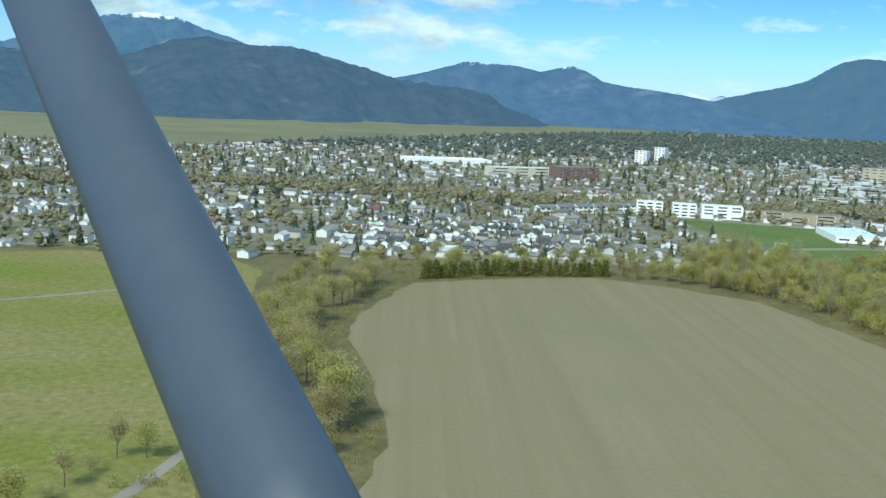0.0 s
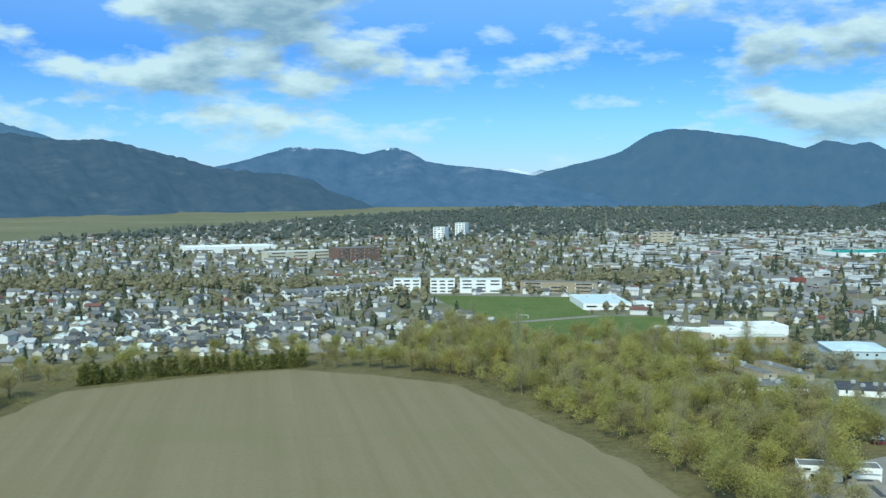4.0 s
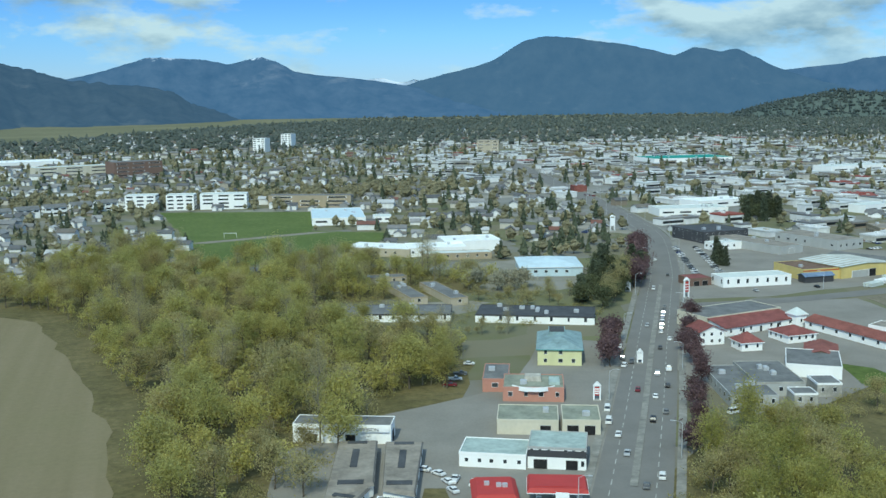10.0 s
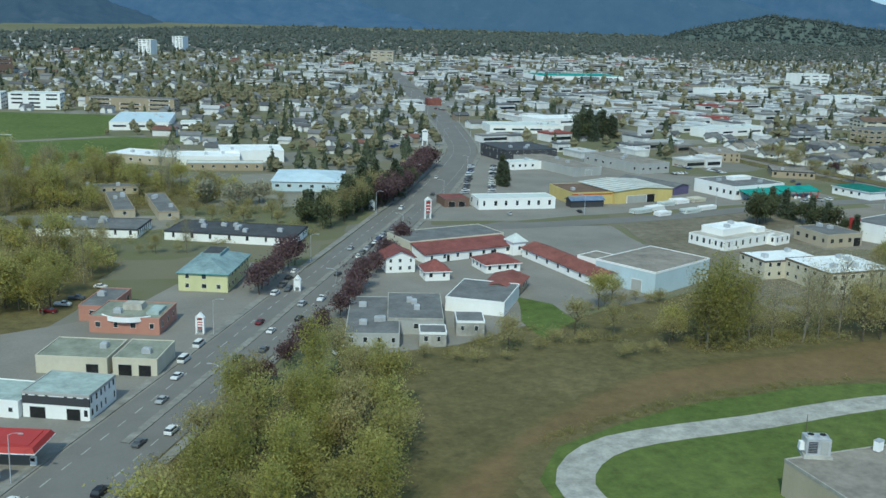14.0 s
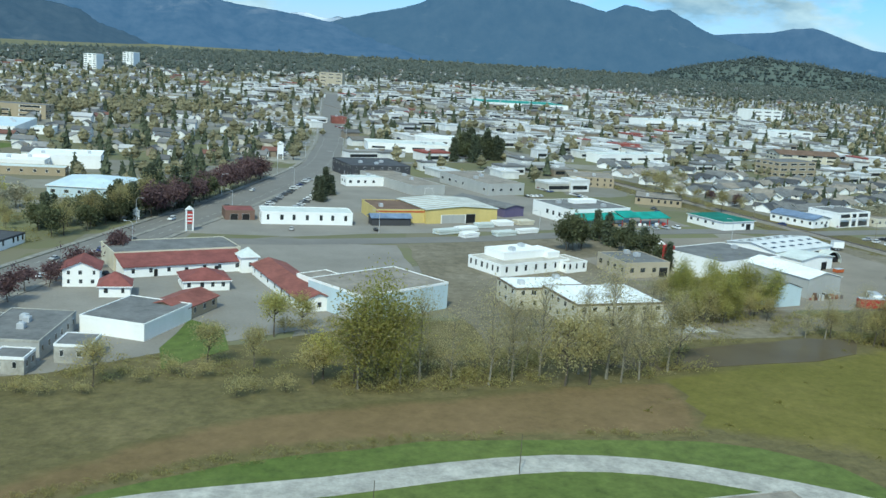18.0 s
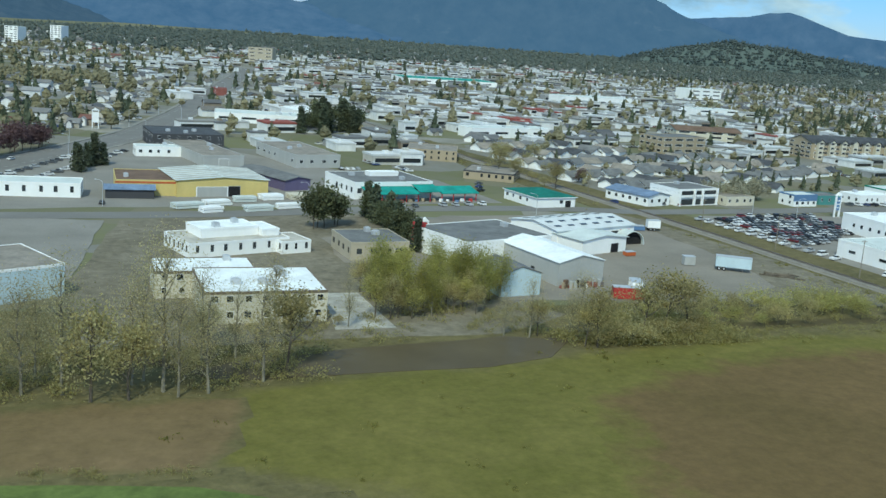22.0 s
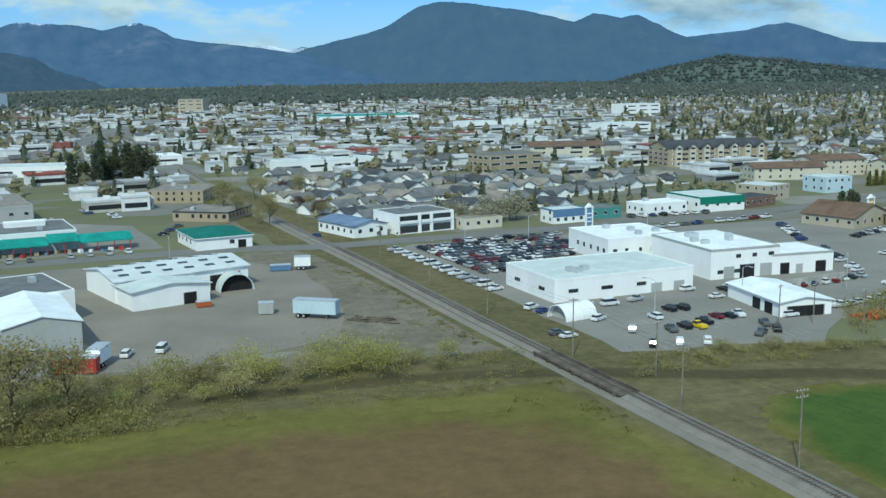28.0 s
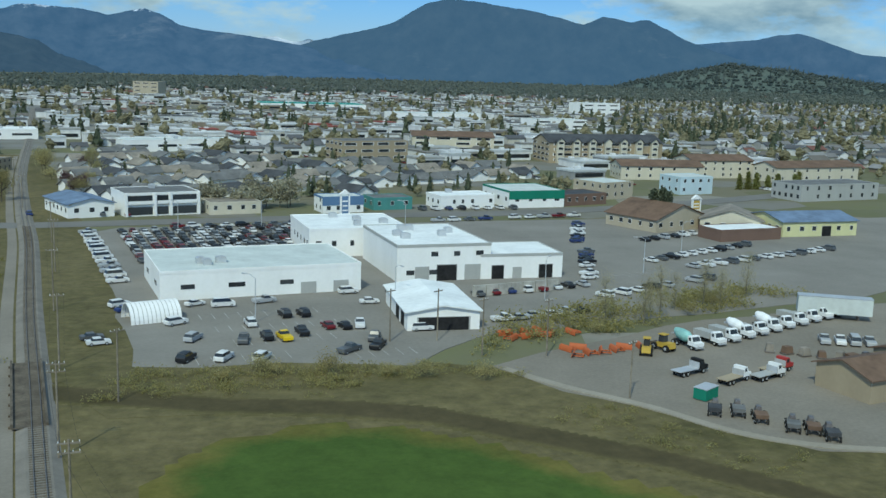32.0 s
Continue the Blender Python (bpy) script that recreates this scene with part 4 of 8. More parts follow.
def conifer(seed, h, spread, leaf="conifer_leaf", leaves=1500, size=0.55, low=0.06):
    rng = np.random.default_rng(seed)
    s = Shape().rod((0, 0, -0.2), (0, 0, h * 0.97), 0.018 * h, 0.02, 6)
    ends = []
    for k in range(46):
        t = low + (0.97 - low) * (k / 46)
        out = spread * (1 - t) ** 0.85 * rng.uniform(0.7, 1.12) + 0.15
        a = 2.399 * k
        q = Vector((math.cos(a) * out, math.sin(a) * out, h * t - out * 0.18))
        s.rod((0, 0, h * t), q, 0.05, 0.015, 3)
        for u in (0.35, 0.65, 0.95):
            p = Vector((0, 0, h * t)).lerp(q, u)
            ends.append(tuple(p))
    ends.append((0, 0, h * 0.97))
    trunk = s.mesh("trunk", "bark")
    v, f = leaf_cloud(rng, ends, leaves, size, spread * 0.13 + 0.15, 0.7)
    return trunk, mesh_of("crown", v.tolist(), f.tolist(), [M[leaf]])


PROTO = {}


def tree_kind(key, name, label, make, variants):
    PROTO[key] = (name, label, [make(k) for k in range(variants)])


tree_kind("spring", "spring_tree", "tall broadleaf tree in thin olive spring leaf", lambda k: broadleaf(100 + k, 13.0, 3.9, 2500, "spring_leaf", 0.29, 2.5), 5)
tree_kind("bud", "budding_tree", "brownish broadleaf tree just coming into bud", lambda k: broadleaf(200 + k, 12.0, 3.8, 2000, "bud_leaf", 0.25, 2.5), 4)
tree_kind("bare", "bare_tree", "tall nearly bare grey-brown tree", lambda k: broadleaf(300 + k, 20.0, 2.5, 3600, "twig", 0.135, 5.0, True), 5)
tree_kind("willow", "willow_tree", "tall willow in fresh yellow-green leaf", lambda k: broadleaf(350 + k, 19.0, 3.2, 3400, "willow_leaf", 0.27, 5.0, True), 2)
tree_kind("shrub", "shrub", "low brown-green shrub with many stems", lambda k: broadleaf(400 + k, 3.6, 2.6, 900, "bud_leaf", 0.20, 1.5), 4)
tree_kind("bush", "bush", "low yellow-green bush on the creek bank", lambda k: broadleaf(450 + k, 3.4, 2.9, 1000, "spring_leaf", 0.19, 1.5), 3)
tree_kind("conifer", "conifer", "dark green pointed conifer", lambda k: conifer(500 + k, 13, 3.0), 4)
tree_kind("hedge", "cedar_tree", "dense upright green cedar in a windbreak row", lambda k: conifer(600 + k, 11, 2.8, "hedge_leaf", 1500, 0.5, 0.02), 3)
tree_kind("pine", "pine_tree", "bushy dark green pine with a rounded crown", lambda k: broadleaf(900 + k, 8.5, 3.1, 1500, "pine_leaf", 0.42, 2.0), 3)
tree_kind("plum", "plum_tree", "round purple-leaved plum tree by the highway", lambda k: broadleaf(700 + k, 6.0, 2.3, 900, "plum_leaf", 0.32, 1.0), 3)
tree_kind("blossom", "blossoming_tree", "small tree covered in cream blossom", lambda k: broadleaf(800 + k, 6.0, 2.7, 1100, "blossom_leaf", 0.36, 1.0), 2)


def tree(key, x, y, scale=1.0, group=""):
    name, label, meshes = PROTO[key]
    k = random.randrange(len(meshes))
    m = pose(x, y, 0, 0, 0, random.uniform(0, 360)) @ Matrix.Diagonal((scale * random.uniform(0.9, 1.12), scale * random.uniform(0.9, 1.12), scale * random.uniform(0.85, 1.15), 1))
    ob = thing(name, m)
    tagged(ob, label, "shrub" if key in ("shrub", "bush") else "tree", group)
    part("trunk", meshes[k][0], ob)
    part("crown", meshes[k][1], ob)
    return ob


def grove(poly, spacing, kinds, scale=(0.8, 1.2), group="", keep=None, jitter=0.45):
    xs, ys = [p[0] for p in poly], [p[1] for p in poly]
    y = min(ys)
    row = 0
    while y < max(ys):
        x = min(xs) + (row % 2) * spacing / 2
        while x < max(xs):
            px, py = x + random.uniform(-1, 1) * spacing * jitter, y + random.uniform(-1, 1) * spacing * jitter
            if inside(px, py, poly) and (keep is None or keep(px, py)):
                tree(random.choice(kinds), px, py, random.uniform(*scale), group)
            x += spacing
        y += spacing * 0.87
        row += 1


def tree_row(pts, spacing, kinds, scale=(0.8, 1.2), group="", wander=1.5):
    for p in smooth_line(pts, spacing):
        tree(random.choice(kinds), p.x + random.uniform(-1, 1) * wander, p.y + random.uniform(-1, 1) * wander, random.uniform(*scale), group)


def clear_of_units(x, y):
    return not any(a < x < b and c < y < d for a, b, c, d in ((311, 325, 450, 494), (297, 311, 456, 500), (283, 315, 504, 518), (276, 314, 426, 451)))


grove(WOODS, 12.2, ["spring", "spring", "spring", "bud", "bud", "bare", "shrub"], (0.65, 1.1), "trees of the wood", clear_of_units)
grove([(302, 393), (330, 399), (318, 408), (284, 419), (276, 408)], 7.4, ["shrub", "bud", "shrub", "bare"], (0.4, 0.6), "thicket below the low units")
grove([(324, 448), (352, 434), (366, 448), (372, 466), (330, 470)], 9.0, ["shrub", "bud", "bud"], (0.4, 0.6), "thicket behind the low units")
tree_row([(-30, 226), (-22, 262), (-32, 318), (-42, 366), (-38, 415), (-20, 482)], 7, ["spring", "bud", "bud"], (0.8, 1.1), "trees along the field", 4)
tree_row([(-42, 240), (-40, 320), (-54, 380), (-52, 450), (-40, 500)], 8, ["spring", "bud", "shrub"], (0.7, 1.05), "trees along the field", 5)
tree_row([(-92, 190), (-76, 214), (-66, 236)], 7, ["spring", "shrub", "bud"], (0.6, 0.9), "trees along the field", 4)
tree_row([(4, 499), (50, 518), (100, 529)], 3.0, ["hedge"], (0.62, 0.9), "cedar windbreak", 0.9)
tree_row([(104, 531), (130, 520), (150, 508), (172, 490)], 7, ["spring", "bud"], (0.6, 0.9), "trees of the wood", 3)
grove([(-40, 500), (0, 505), (96, 535), (150, 540), (150, 570), (60, 560), (-30, 548)], 13, ["spring", "bud", "shrub"], (0.5, 0.85), "trees of the wood")
grove([(300, 208), (325, 204), (336, 228), (348, 252), (354, 282), (342, 290), (318, 268), (300, 240)], 7.4, ["spring", "spring", "bud", "bud", "willow"], (0.55, 0.9), "trees by the highway")
tree_row([(352, 290), (372, 290), (392, 294), (406, 298)], 4.6, ["shrub", "bud", "shrub"], (0.45, 0.75), "shrubs on the bank", 4)
tree_row([(424, 286), (440, 285), (456, 283), (470, 281), (484, 283), (496, 288)], 4.4, ["bare", "bare", "bare", "bud"], (0.85, 1.1), "row of tall trees", 2.0)
tree_row([(432, 294), (448, 291), (464, 289), (480, 290), (494, 300)], 5.2, ["bare", "bare", "shrub"], (0.75, 1.0), "row of tall trees", 2.5)
for _x, _y, _s in ((426, 284, 0.95), (430.5, 287, 1.05), (434, 284, 0.85)):
    tree("willow", _x, _y, _s, "row of tall trees")
tree_row([(404, 281), (412, 285), (420, 289)], 4.5, ["spring", "bud", "shrub"], (0.55, 0.75), "shrubs on the bank", 2)
tree_row([(486, 306), (494, 309), (504, 312), (512, 314)], 4.6, ["bare", "bud", "shrub"], (0.4, 0.62), "trees before the offices", 1.5)
grove([(516, 318), (530, 316), (548, 322), (552, 336), (546, 350), (532, 350), (520, 338)], 4.6, ["spring", "spring", "willow", "bud"], (0.38, 0.6), "trees behind the sheds")
tree_row([(540, 306), (548, 304), (556, 303)], 3.6, ["bud", "bare"], (0.5, 0.72), "shrubs along the creek", 1.5)
tree_row([(554, 296), (564, 297), (572, 300)], 3.0, ["shrub", "bud", "shrub"], (0.6, 1.1), "shrubs along the creek", 2.5)
grove([(574, 302), (600, 303), (632, 308), (644, 313), (636, 322), (600, 323), (576, 316)], 5.6, ["bush", "bush", "shrub"], (0.55, 1.0), "shrubs along the creek")
tree_row([(556, 299), (566, 301), (582, 303)], 4, ["shrub", "shrub", "bud"], (0.6, 1.0), "shrubs along the creek", 3)
tree_row([(680, 303), (700, 301), (712, 296)], 5, ["shrub"], (0.3, 0.55), "shrubs along the creek", 2)
tree_row([(738, 318), (748, 322), (758, 326), (768, 330), (778, 334)], 2.8, ["bare", "bare", "shrub"], (0.3, 0.5), "trees by the truck yard", 2)
tree_row([(376, 448), (390, 462), (404, 480), (420, 506)], 3.8, ["conifer", "pine"], (0.7, 1.0), "conifers by the highway", 4)
tree_row([(366, 442), (380, 465), (396, 490), (410, 515)], 4.4, ["conifer", "pine", "pine"], (0.7, 1.0), "conifers by the highway", 4)
tree_row([(369, 428), (376, 438), (386, 452), (396, 468), (408, 488)], 5.0, ["pine", "bud", "pine"], (0.75, 1.0), "conifers by the highway", 2.5)
tree_row([(398, 462), (408, 480), (422, 506), (436, 535), (450, 562)], 5.0, ["plum"], (1.15, 1.5), "plum trees by the highway", 1)
tree_row([(334, 352), (342, 366), (350, 380)], 5, ["plum"], (0.9, 1.2), "plum trees by the highway", 1)
tree_row([(358, 346), (366, 360), (376, 378), (388, 398)], 6, ["plum"], (0.8, 1.1), "plum trees by the highway", 1.2)
tree_row([(321, 276), (334, 299), (346, 320), (356, 338)], 5.5, ["plum"], (0.7, 1.0), "plum trees by the highway", 1.0)
tree_row([(333, 479), (344, 477), (356, 478)], 3.6, ["blossom"], (0.9, 1.2), "blossoming trees", 3)
tree_row([(525, 406), (529, 409), (533, 411)], 3.2, ["pine"], (0.8, 1.05), "pines by the awning", 1.0)
tree_row([(545.5, 378), (545, 388), (544.5, 400), (545, 412), (544, 424)], 3.8, ["pine", "conifer"], (0.6, 0.95), "pines by the warehouse", 0.8)
tree_row([(570, 648), (582, 652), (592, 660), (604, 666), (598, 680), (580, 668)], 4.2, ["conifer", "pine"], (0.95, 1.35), "clump of conifers", 4)
tree_row([(463, 500), (466, 512), (471, 520)], 7, ["conifer"], (0.7, 0.9), "conifers by the car lot", 2)
tree_row([(698, 462), (706, 466), (714, 468), (688, 466)], 6, ["blossom"], (0.8, 1.1), "blossoming trees", 2)
tree_row([(622, 520), (630, 500), (634, 484)], 7, ["shrub", "bud"], (0.7, 1.0), "trees along the railway", 2)
tree_row([(640, 560), (648, 530), (656, 500), (654, 580)], 9, ["bud", "plum", "shrub"], (0.6, 0.9), "trees along the railway", 2)
tree_row([(806, 424), (808, 420)], 4, ["conifer"], (0.75, 0.85), "", 0.5)
tree_row([(885, 505), (893, 505), (901, 503), (909, 501)], 5, ["hedge"], (0.5, 0.6), "cedars by the apartments", 1)
tree_row([(418, 322), (428, 326), (436, 322), (412, 318)], 5, ["shrub", "spring"], (0.5, 0.8), "trees by the motel", 2)

# ---- buildings ----

PANE = Shape().box(-0.5, 0.5, -0.03, 0.05, 0, 1, 1).box(-0.46, 0.46, -0.045, 0.0, 0.06, 0.94, 0).mesh("window", "glass", "white_trim")
PANE_DARK = Shape().box(-0.5, 0.5, -0.03, 0.05, 0, 1, 1).box(-0.46, 0.46, -0.045, 0.0, 0.06, 0.94, 0).mesh("window", "glass", "dark")
# flat near-black panel that paints in the dark of doorways and open bays
DOOR_UP = Shape().box(-0.5, 0.5, -0.03, 0.05, 0, 1, 1).box(-0.47, 0.47, -0.05, 0.0, 0.0, 0.96, 0).mesh("loading_door", "dark", "grey_wall")
DOOR_LIGHT = Shape().box(-0.5, 0.5, -0.03, 0.05, 0, 1, 1)
DOOR_LIGHT.prism([(-0.47, 0.0), (0.47, 0.0), (0.47, 0.96), (-0.47, 0.96)], -0.06, 0.0, 0)
DOOR_LIGHT = DOOR_LIGHT.mesh("roller_door", "grey_wall", "white_trim")
FOOT = []


def side(w, d, which):
    """Pose of a wall face in the building's frame, and its length. f, b, l, r: front, back, ends."""
    return {"f": (pose(0, -d / 2, 0), w), "b": (pose(0, d / 2, 0, 0, 0, 180), w), "l": (pose(-w / 2, 0, 0, 0, 0, -90), d), "r": (pose(w / 2, 0, 0, 0, 0, 90), d)}[which]


def opening(mesh, parent, w, d, which, u, z, ww, hh, name=None, label=""):
    m, _ = side(w, d, which)
    return part(name or mesh.name.split(".")[0], mesh, parent, label, m @ pose(u, 0, z) @ Matrix.Diagonal((ww, 1, hh, 1)))


def B(name, label, x, y, w, d, h, rot, wall, roof, kind="flat", storeys=1, win=4.0, sides="flr", group="", rise=None, doors=(), trim=None, eave=0.5, units=0, dark_panes=False, z0=0.0, win_h=1.3, band=None, category="building"):
    """A building: walls, roof (flat with parapet, gable along x or y, hip, arch), windows by storey, doors (side, place, width, height, light)."""
    ob = thing(name, pose(x, y, z0, 0, 0, rot))
    tagged(ob, label, category, group)
    FOOT.append((x, y, w, d, rot))
    s = Shape()
    if kind == "gable_y":
        r = rise or w * 0.2
        s.prism([(-w / 2, -0.2), (w / 2, -0.2), (w / 2, h), (0, h + r), (-w / 2, h)], -d / 2, d / 2)
    elif kind == "gable_x":
        r = rise or d * 0.2
        s.prism([(-d / 2, -0.2), (d / 2, -0.2), (d / 2, h), (0, h + r), (-d / 2, h)], -w / 2, w / 2, m=pose(0, 0, 0, 0, 0, 90))
    elif kind == "shed":
        r = rise or 1.0
        s.prism([(-d / 2, -0.2), (d / 2, -0.2), (d / 2, h + r), (-d / 2, h)], -w / 2, w / 2, m=pose(0, 0, 0, 0, 0, 90))
    else:
        s.box(-w / 2, w / 2, -d / 2, d / 2, -0.2, h)
    part("wall", s.mesh("wall", wall), ob)
    e = eave
    t = 0.18
    s = Shape()
    if kind == "flat":
        s.box(-w / 2 + 0.16, w / 2 - 0.16, -d / 2 + 0.16, d / 2 - 0.16, h - 0.1, h + 0.05)
        part("roof", s.mesh("roof", roof), ob)
        p = Shape()
        for a in ((-w / 2 - 0.05, w / 2 + 0.05, -d / 2 - 0.05, -d / 2 + 0.16), (-w / 2 - 0.05, w / 2 + 0.05, d / 2 - 0.16, d / 2 + 0.05), (-w / 2 - 0.05, -w / 2 + 0.16, -d / 2 + 0.16, d / 2 - 0.16), (w / 2 - 0.16, w / 2 + 0.05, -d / 2 + 0.16, d / 2 - 0.16)):
            p.box(*a, h - 0.35, h + 0.2)
        part("parapet", p.mesh("parapet", trim or wall), ob)
    elif kind == "gable_y":
        for sg in (-1, 1):
            run = w / 2 + e
            dz = r * run / (w / 2)
            q = Shape().prism([(0, h + r + 0.02), (sg * run, h + r - dz + 0.02), (sg * run, h + r - dz + t + 0.02), (0, h + r + t + 0.02)][::sg], -d / 2 - e, d / 2 + e)
            part("roof", q.mesh("roof", roof), ob)
    elif kind == "gable_x":
        for sg in (-1, 1):
            run = d / 2 + e
            dz = r * run / (d / 2)
            q = Shape().prism([(0, h + r + 0.02), (sg * run, h + r - dz + 0.02), (sg * run, h + r - dz + t + 0.02), (0, h + r + t + 0.02)][::sg], -w / 2 - e, w / 2 + e, m=pose(0, 0, 0, 0, 0, 90))
            part("roof", q.mesh("roof", roof), ob)
    elif kind == "shed":
        q = Shape().prism([(-d / 2 - e, h - 0.05), (d / 2 + e, h + r + 0.05), (d / 2 + e, h + r + t + 0.1), (-d / 2 - e, h + t)], -w / 2 - e, w / 2 + e, m=pose(0, 0, 0, 0, 0, 90))
        part("roof", q.mesh("roof", roof), ob)
    elif kind == "hip":
        r = rise or min(w, d) * 0.22
        k = min(w, d) / 2
        a, b = w / 2 + e, d / 2 + e
        rx, ry = max(0.05, w / 2 - k), max(0.05, d / 2 - k)
        s.add([(-a, -b, h), (a, -b, h), (a, b, h), (-a, b, h), (-rx, -ry, h + r), (rx, -ry, h + r), (rx, ry, h + r), (-rx, ry, h + r)],
              [(3, 2, 1, 0), (4, 5, 6, 7), (0, 1, 5, 4), (1, 2, 6, 5), (2, 3, 7, 6), (3, 0, 4, 7)])
        part("roof", s.mesh("roof", roof), ob)
        part("fascia", Shape().box(-a, a, -b, b, h - 0.25, h - 0.004).mesh("fascia", trim or "white_trim"), ob)
    for u in range(units):
        q = Shape().box(-0.9, 0.9, -0.7, 0.7, 0, 1.0).box(-0.6, 0.6, -0.5, 0.5, 1.0, 1.15)
        part("roof_vent", q.mesh("roof_vent", "galv"), ob, "", pose(random.uniform(-0.35, 0.35) * w, random.uniform(-0.3, 0.35) * d, h + 0.05, 0, 0, random.choice((0, 90))))
    if band:
        m, bz, bh = band
        part("wall_band", Shape().box(-w / 2 - 0.06, w / 2 + 0.06, -d / 2 - 0.06, -d / 2 + 0.2, bz, bz + bh).mesh("wall_band", m), ob)
    taken = {}
    for sd, u, ww, hh, light in doors:
        opening(DOOR_LIGHT if light else DOOR_UP, ob, w, d, sd, u, 0.02, ww, hh)
        taken.setdefault(sd, []).append((u - ww / 2 - 0.5, u + ww / 2 + 0.5, hh))
    if win:
        sh = h / storeys
        for sd in sides:
            length = w if sd in "fb" else d
            n = max(1, int((length - 1.2) / win))
            n = min(n, 3 if y > 700 else 4 if y > 600 else 7)
            for st in range(storeys):
                wz = st * sh + sh * 0.38
                for i in range(n):
                    u = (i + 0.5) * length / n - length / 2
                    if random.random() < 0.08 or any(a < u < b and wz < hh + 0.3 for a, b, hh in taken.get(sd, ())):
                        continue
                    opening(PANE_DARK if dark_panes else PANE, ob, w, d, sd, u + random.uniform(-0.1, 0.1) * win, wz, min(win * 0.42, length / n * 0.55) * random.uniform(0.7, 1.1) if y < 600 else length / n * 0.7, min(win_h, sh * 0.5))
    return ob


# roadside shops west of the highway
B("auto_shop", "long low white repair shop with a pale green roof", 277, 286.5, 14.5, 10, 3.2, -26, "white_wall", "mint_roof", storeys=1, win=2.4, sides="flr", win_h=0.9)
B("auto_shop_showroom", "two-storey white shop front with a dark window band", 290, 282, 12.5, 11, 4.8, -25, "white_wall", "mint_roof", storeys=2, win=1.5, dark_panes=True, trim="grey_wall", doors=(("f", -3.5, 3, 2.2, 0), ("f", 3.2, 2.6, 2.2, 0)), band=("dark_wall", 2.75, 1.5))
B("cream_shop", "cream flat-roofed shop with two dark bays", 292, 306, 14.5, 12, 3.6, -21, "cream_wall", "moss_roof", win=0, doors=(("f", 4.2, 2.6, 2.4, 0),), units=1)
B("cream_shop", "cream flat-roofed shop with a dark bay", 304, 302, 9, 12, 3.6, -21, "cream_wall", "moss_roof", win=0, doors=(("f", -2, 2.8, 2.4, 0), ("f", 2, 2.6, 2.4, 0)), units=1)
_salmon = B("salmon_shop", "salmon-pink shop building with a curved white fascia", 303, 331, 16, 13, 3.8, -21, "salmon_wall", "moss_roof", win=3.0, units=1)
for _k in range(8):
    _a = radians(-48 + 12 * _k)
    _b = _a + radians(12)
    part("fascia_panel", Shape().slab([(7.6 * math.sin(_a), -7.6 * math.cos(_a)), (7.6 * math.sin(_b), -7.6 * math.cos(_b)), (7.3 * math.sin(_b), -7.3 * math.cos(_b)), (7.3 * math.sin(_a), -7.3 * math.cos(_a))], 3.0, 4.1).mesh("fascia_panel", "white_trim"), _salmon, "bowed white fascia panel")
part("roof_box", Shape().box(-2.6, 2.2, -0.5, 3.2, 3.8, 5.2, taper=0.3).mesh("roof_box", "worn_roof"), _salmon, "tan raised roof light")
part("roof_box", Shape().box(4.0, 7.0, -3.5, 2.5, 3.8, 4.5, taper=0.1).mesh("roof_box", "mint_roof"), _salmon, "pale raised roof")
B("salmon_wing", "salmon-pink wing with a dark grey roof", 297, 344, 7, 16, 3.6, -21, "salmon_wall", "grey_roof", win=4.0, units=1)
B("hip_roof_house", "two-storey pale yellow building under a blue-green hip roof", 325.5, 367.5, 13, 23, 5.0, -22, "pale_yellow_wall", "teal_roof", "hip", 2, 3.0, rise=2.6, trim="teal_paint", units=0)
_w = thing("roof_well", pose(326, 371, 7.0, 0, 0, -22))
tagged(_w, "dark open plant well on the blue-green roof", "machine")
part("frame", Shape().box(-2.6, 2.6, -4.2, 4.2, -0.6, 0.75).mesh("frame", "teal_roof"), _w)
for _k in range(6):
    part("duct", Shape().box(-2.3, 2.3, -3.8 + _k * 1.3, -3.1 + _k * 1.3, 0.75, 0.95).mesh("duct", "dark_roof"), _w)
B("transmission_shop", "long white workshop with a lettered fascia board", 248, 311, 23, 7, 4.4, -21, "white_wall", "grey_roof", win=0, doors=(("r", 0, 3, 2.6, 0), ("f", -7, 2.4, 2.2, 0), ("f", 2, 2.4, 2.2, 0)), units=1)
B("long_low_units", "long low units under a dark flat roof", 338.5, 421, 42, 18, 2.8, -25, "white_wall", "dark_roof", win=2.2, units=9, win_h=1.7, trim="dark_wall", dark_panes=True)
B("long_low_units", "long low units under a dark flat roof among the trees", 295, 438, 32, 17, 2.8, -18, "white_wall", "grey_roof", win=2.2, units=6, win_h=1.7, trim="dark_wall", dark_panes=True)
for _x, _y, _w, _d, _r in ((318, 472, 7, 38, 4), (303.5, 478, 7, 38, 4), (299, 511, 26, 8, -4)):
    B("long_low_units", "narrow low units with a weathered grey roof and pale trim", _x, _y, _w, _d, 2.8, _r, "beige_wall", "grey_roof", win=3.2, sides="fr", units=3, trim="tan_wall", group="long low units in the trees")
B("community_pool", "low building with a pale blue many-sided roof", 381, 516, 28, 30, 4.2, -16, "ice_wall", "ice_roof", "hip", 1, 4, rise=2.6, units=1)
B("school", "low white-roofed school wing", 321, 594, 36, 20, 4.0, -34, "beige_wall", "white_roof", win=3.4, units=2)
B("school", "low white-roofed school wing with a curved hall", 346, 584, 30, 18, 4.6, -8, "white_wall", "white_roof", win=3.4, units=2)
B("school_hall", "white school gymnasium with blank walls", 368, 596, 30, 22, 5.6, -4, "white_wall", "white_roof", win=0, units=2)
B("school_wing", "low brown school wing by the hall", 352, 566, 34, 9, 3.2, -8, "tan_wall", "pale_roof", win=3)
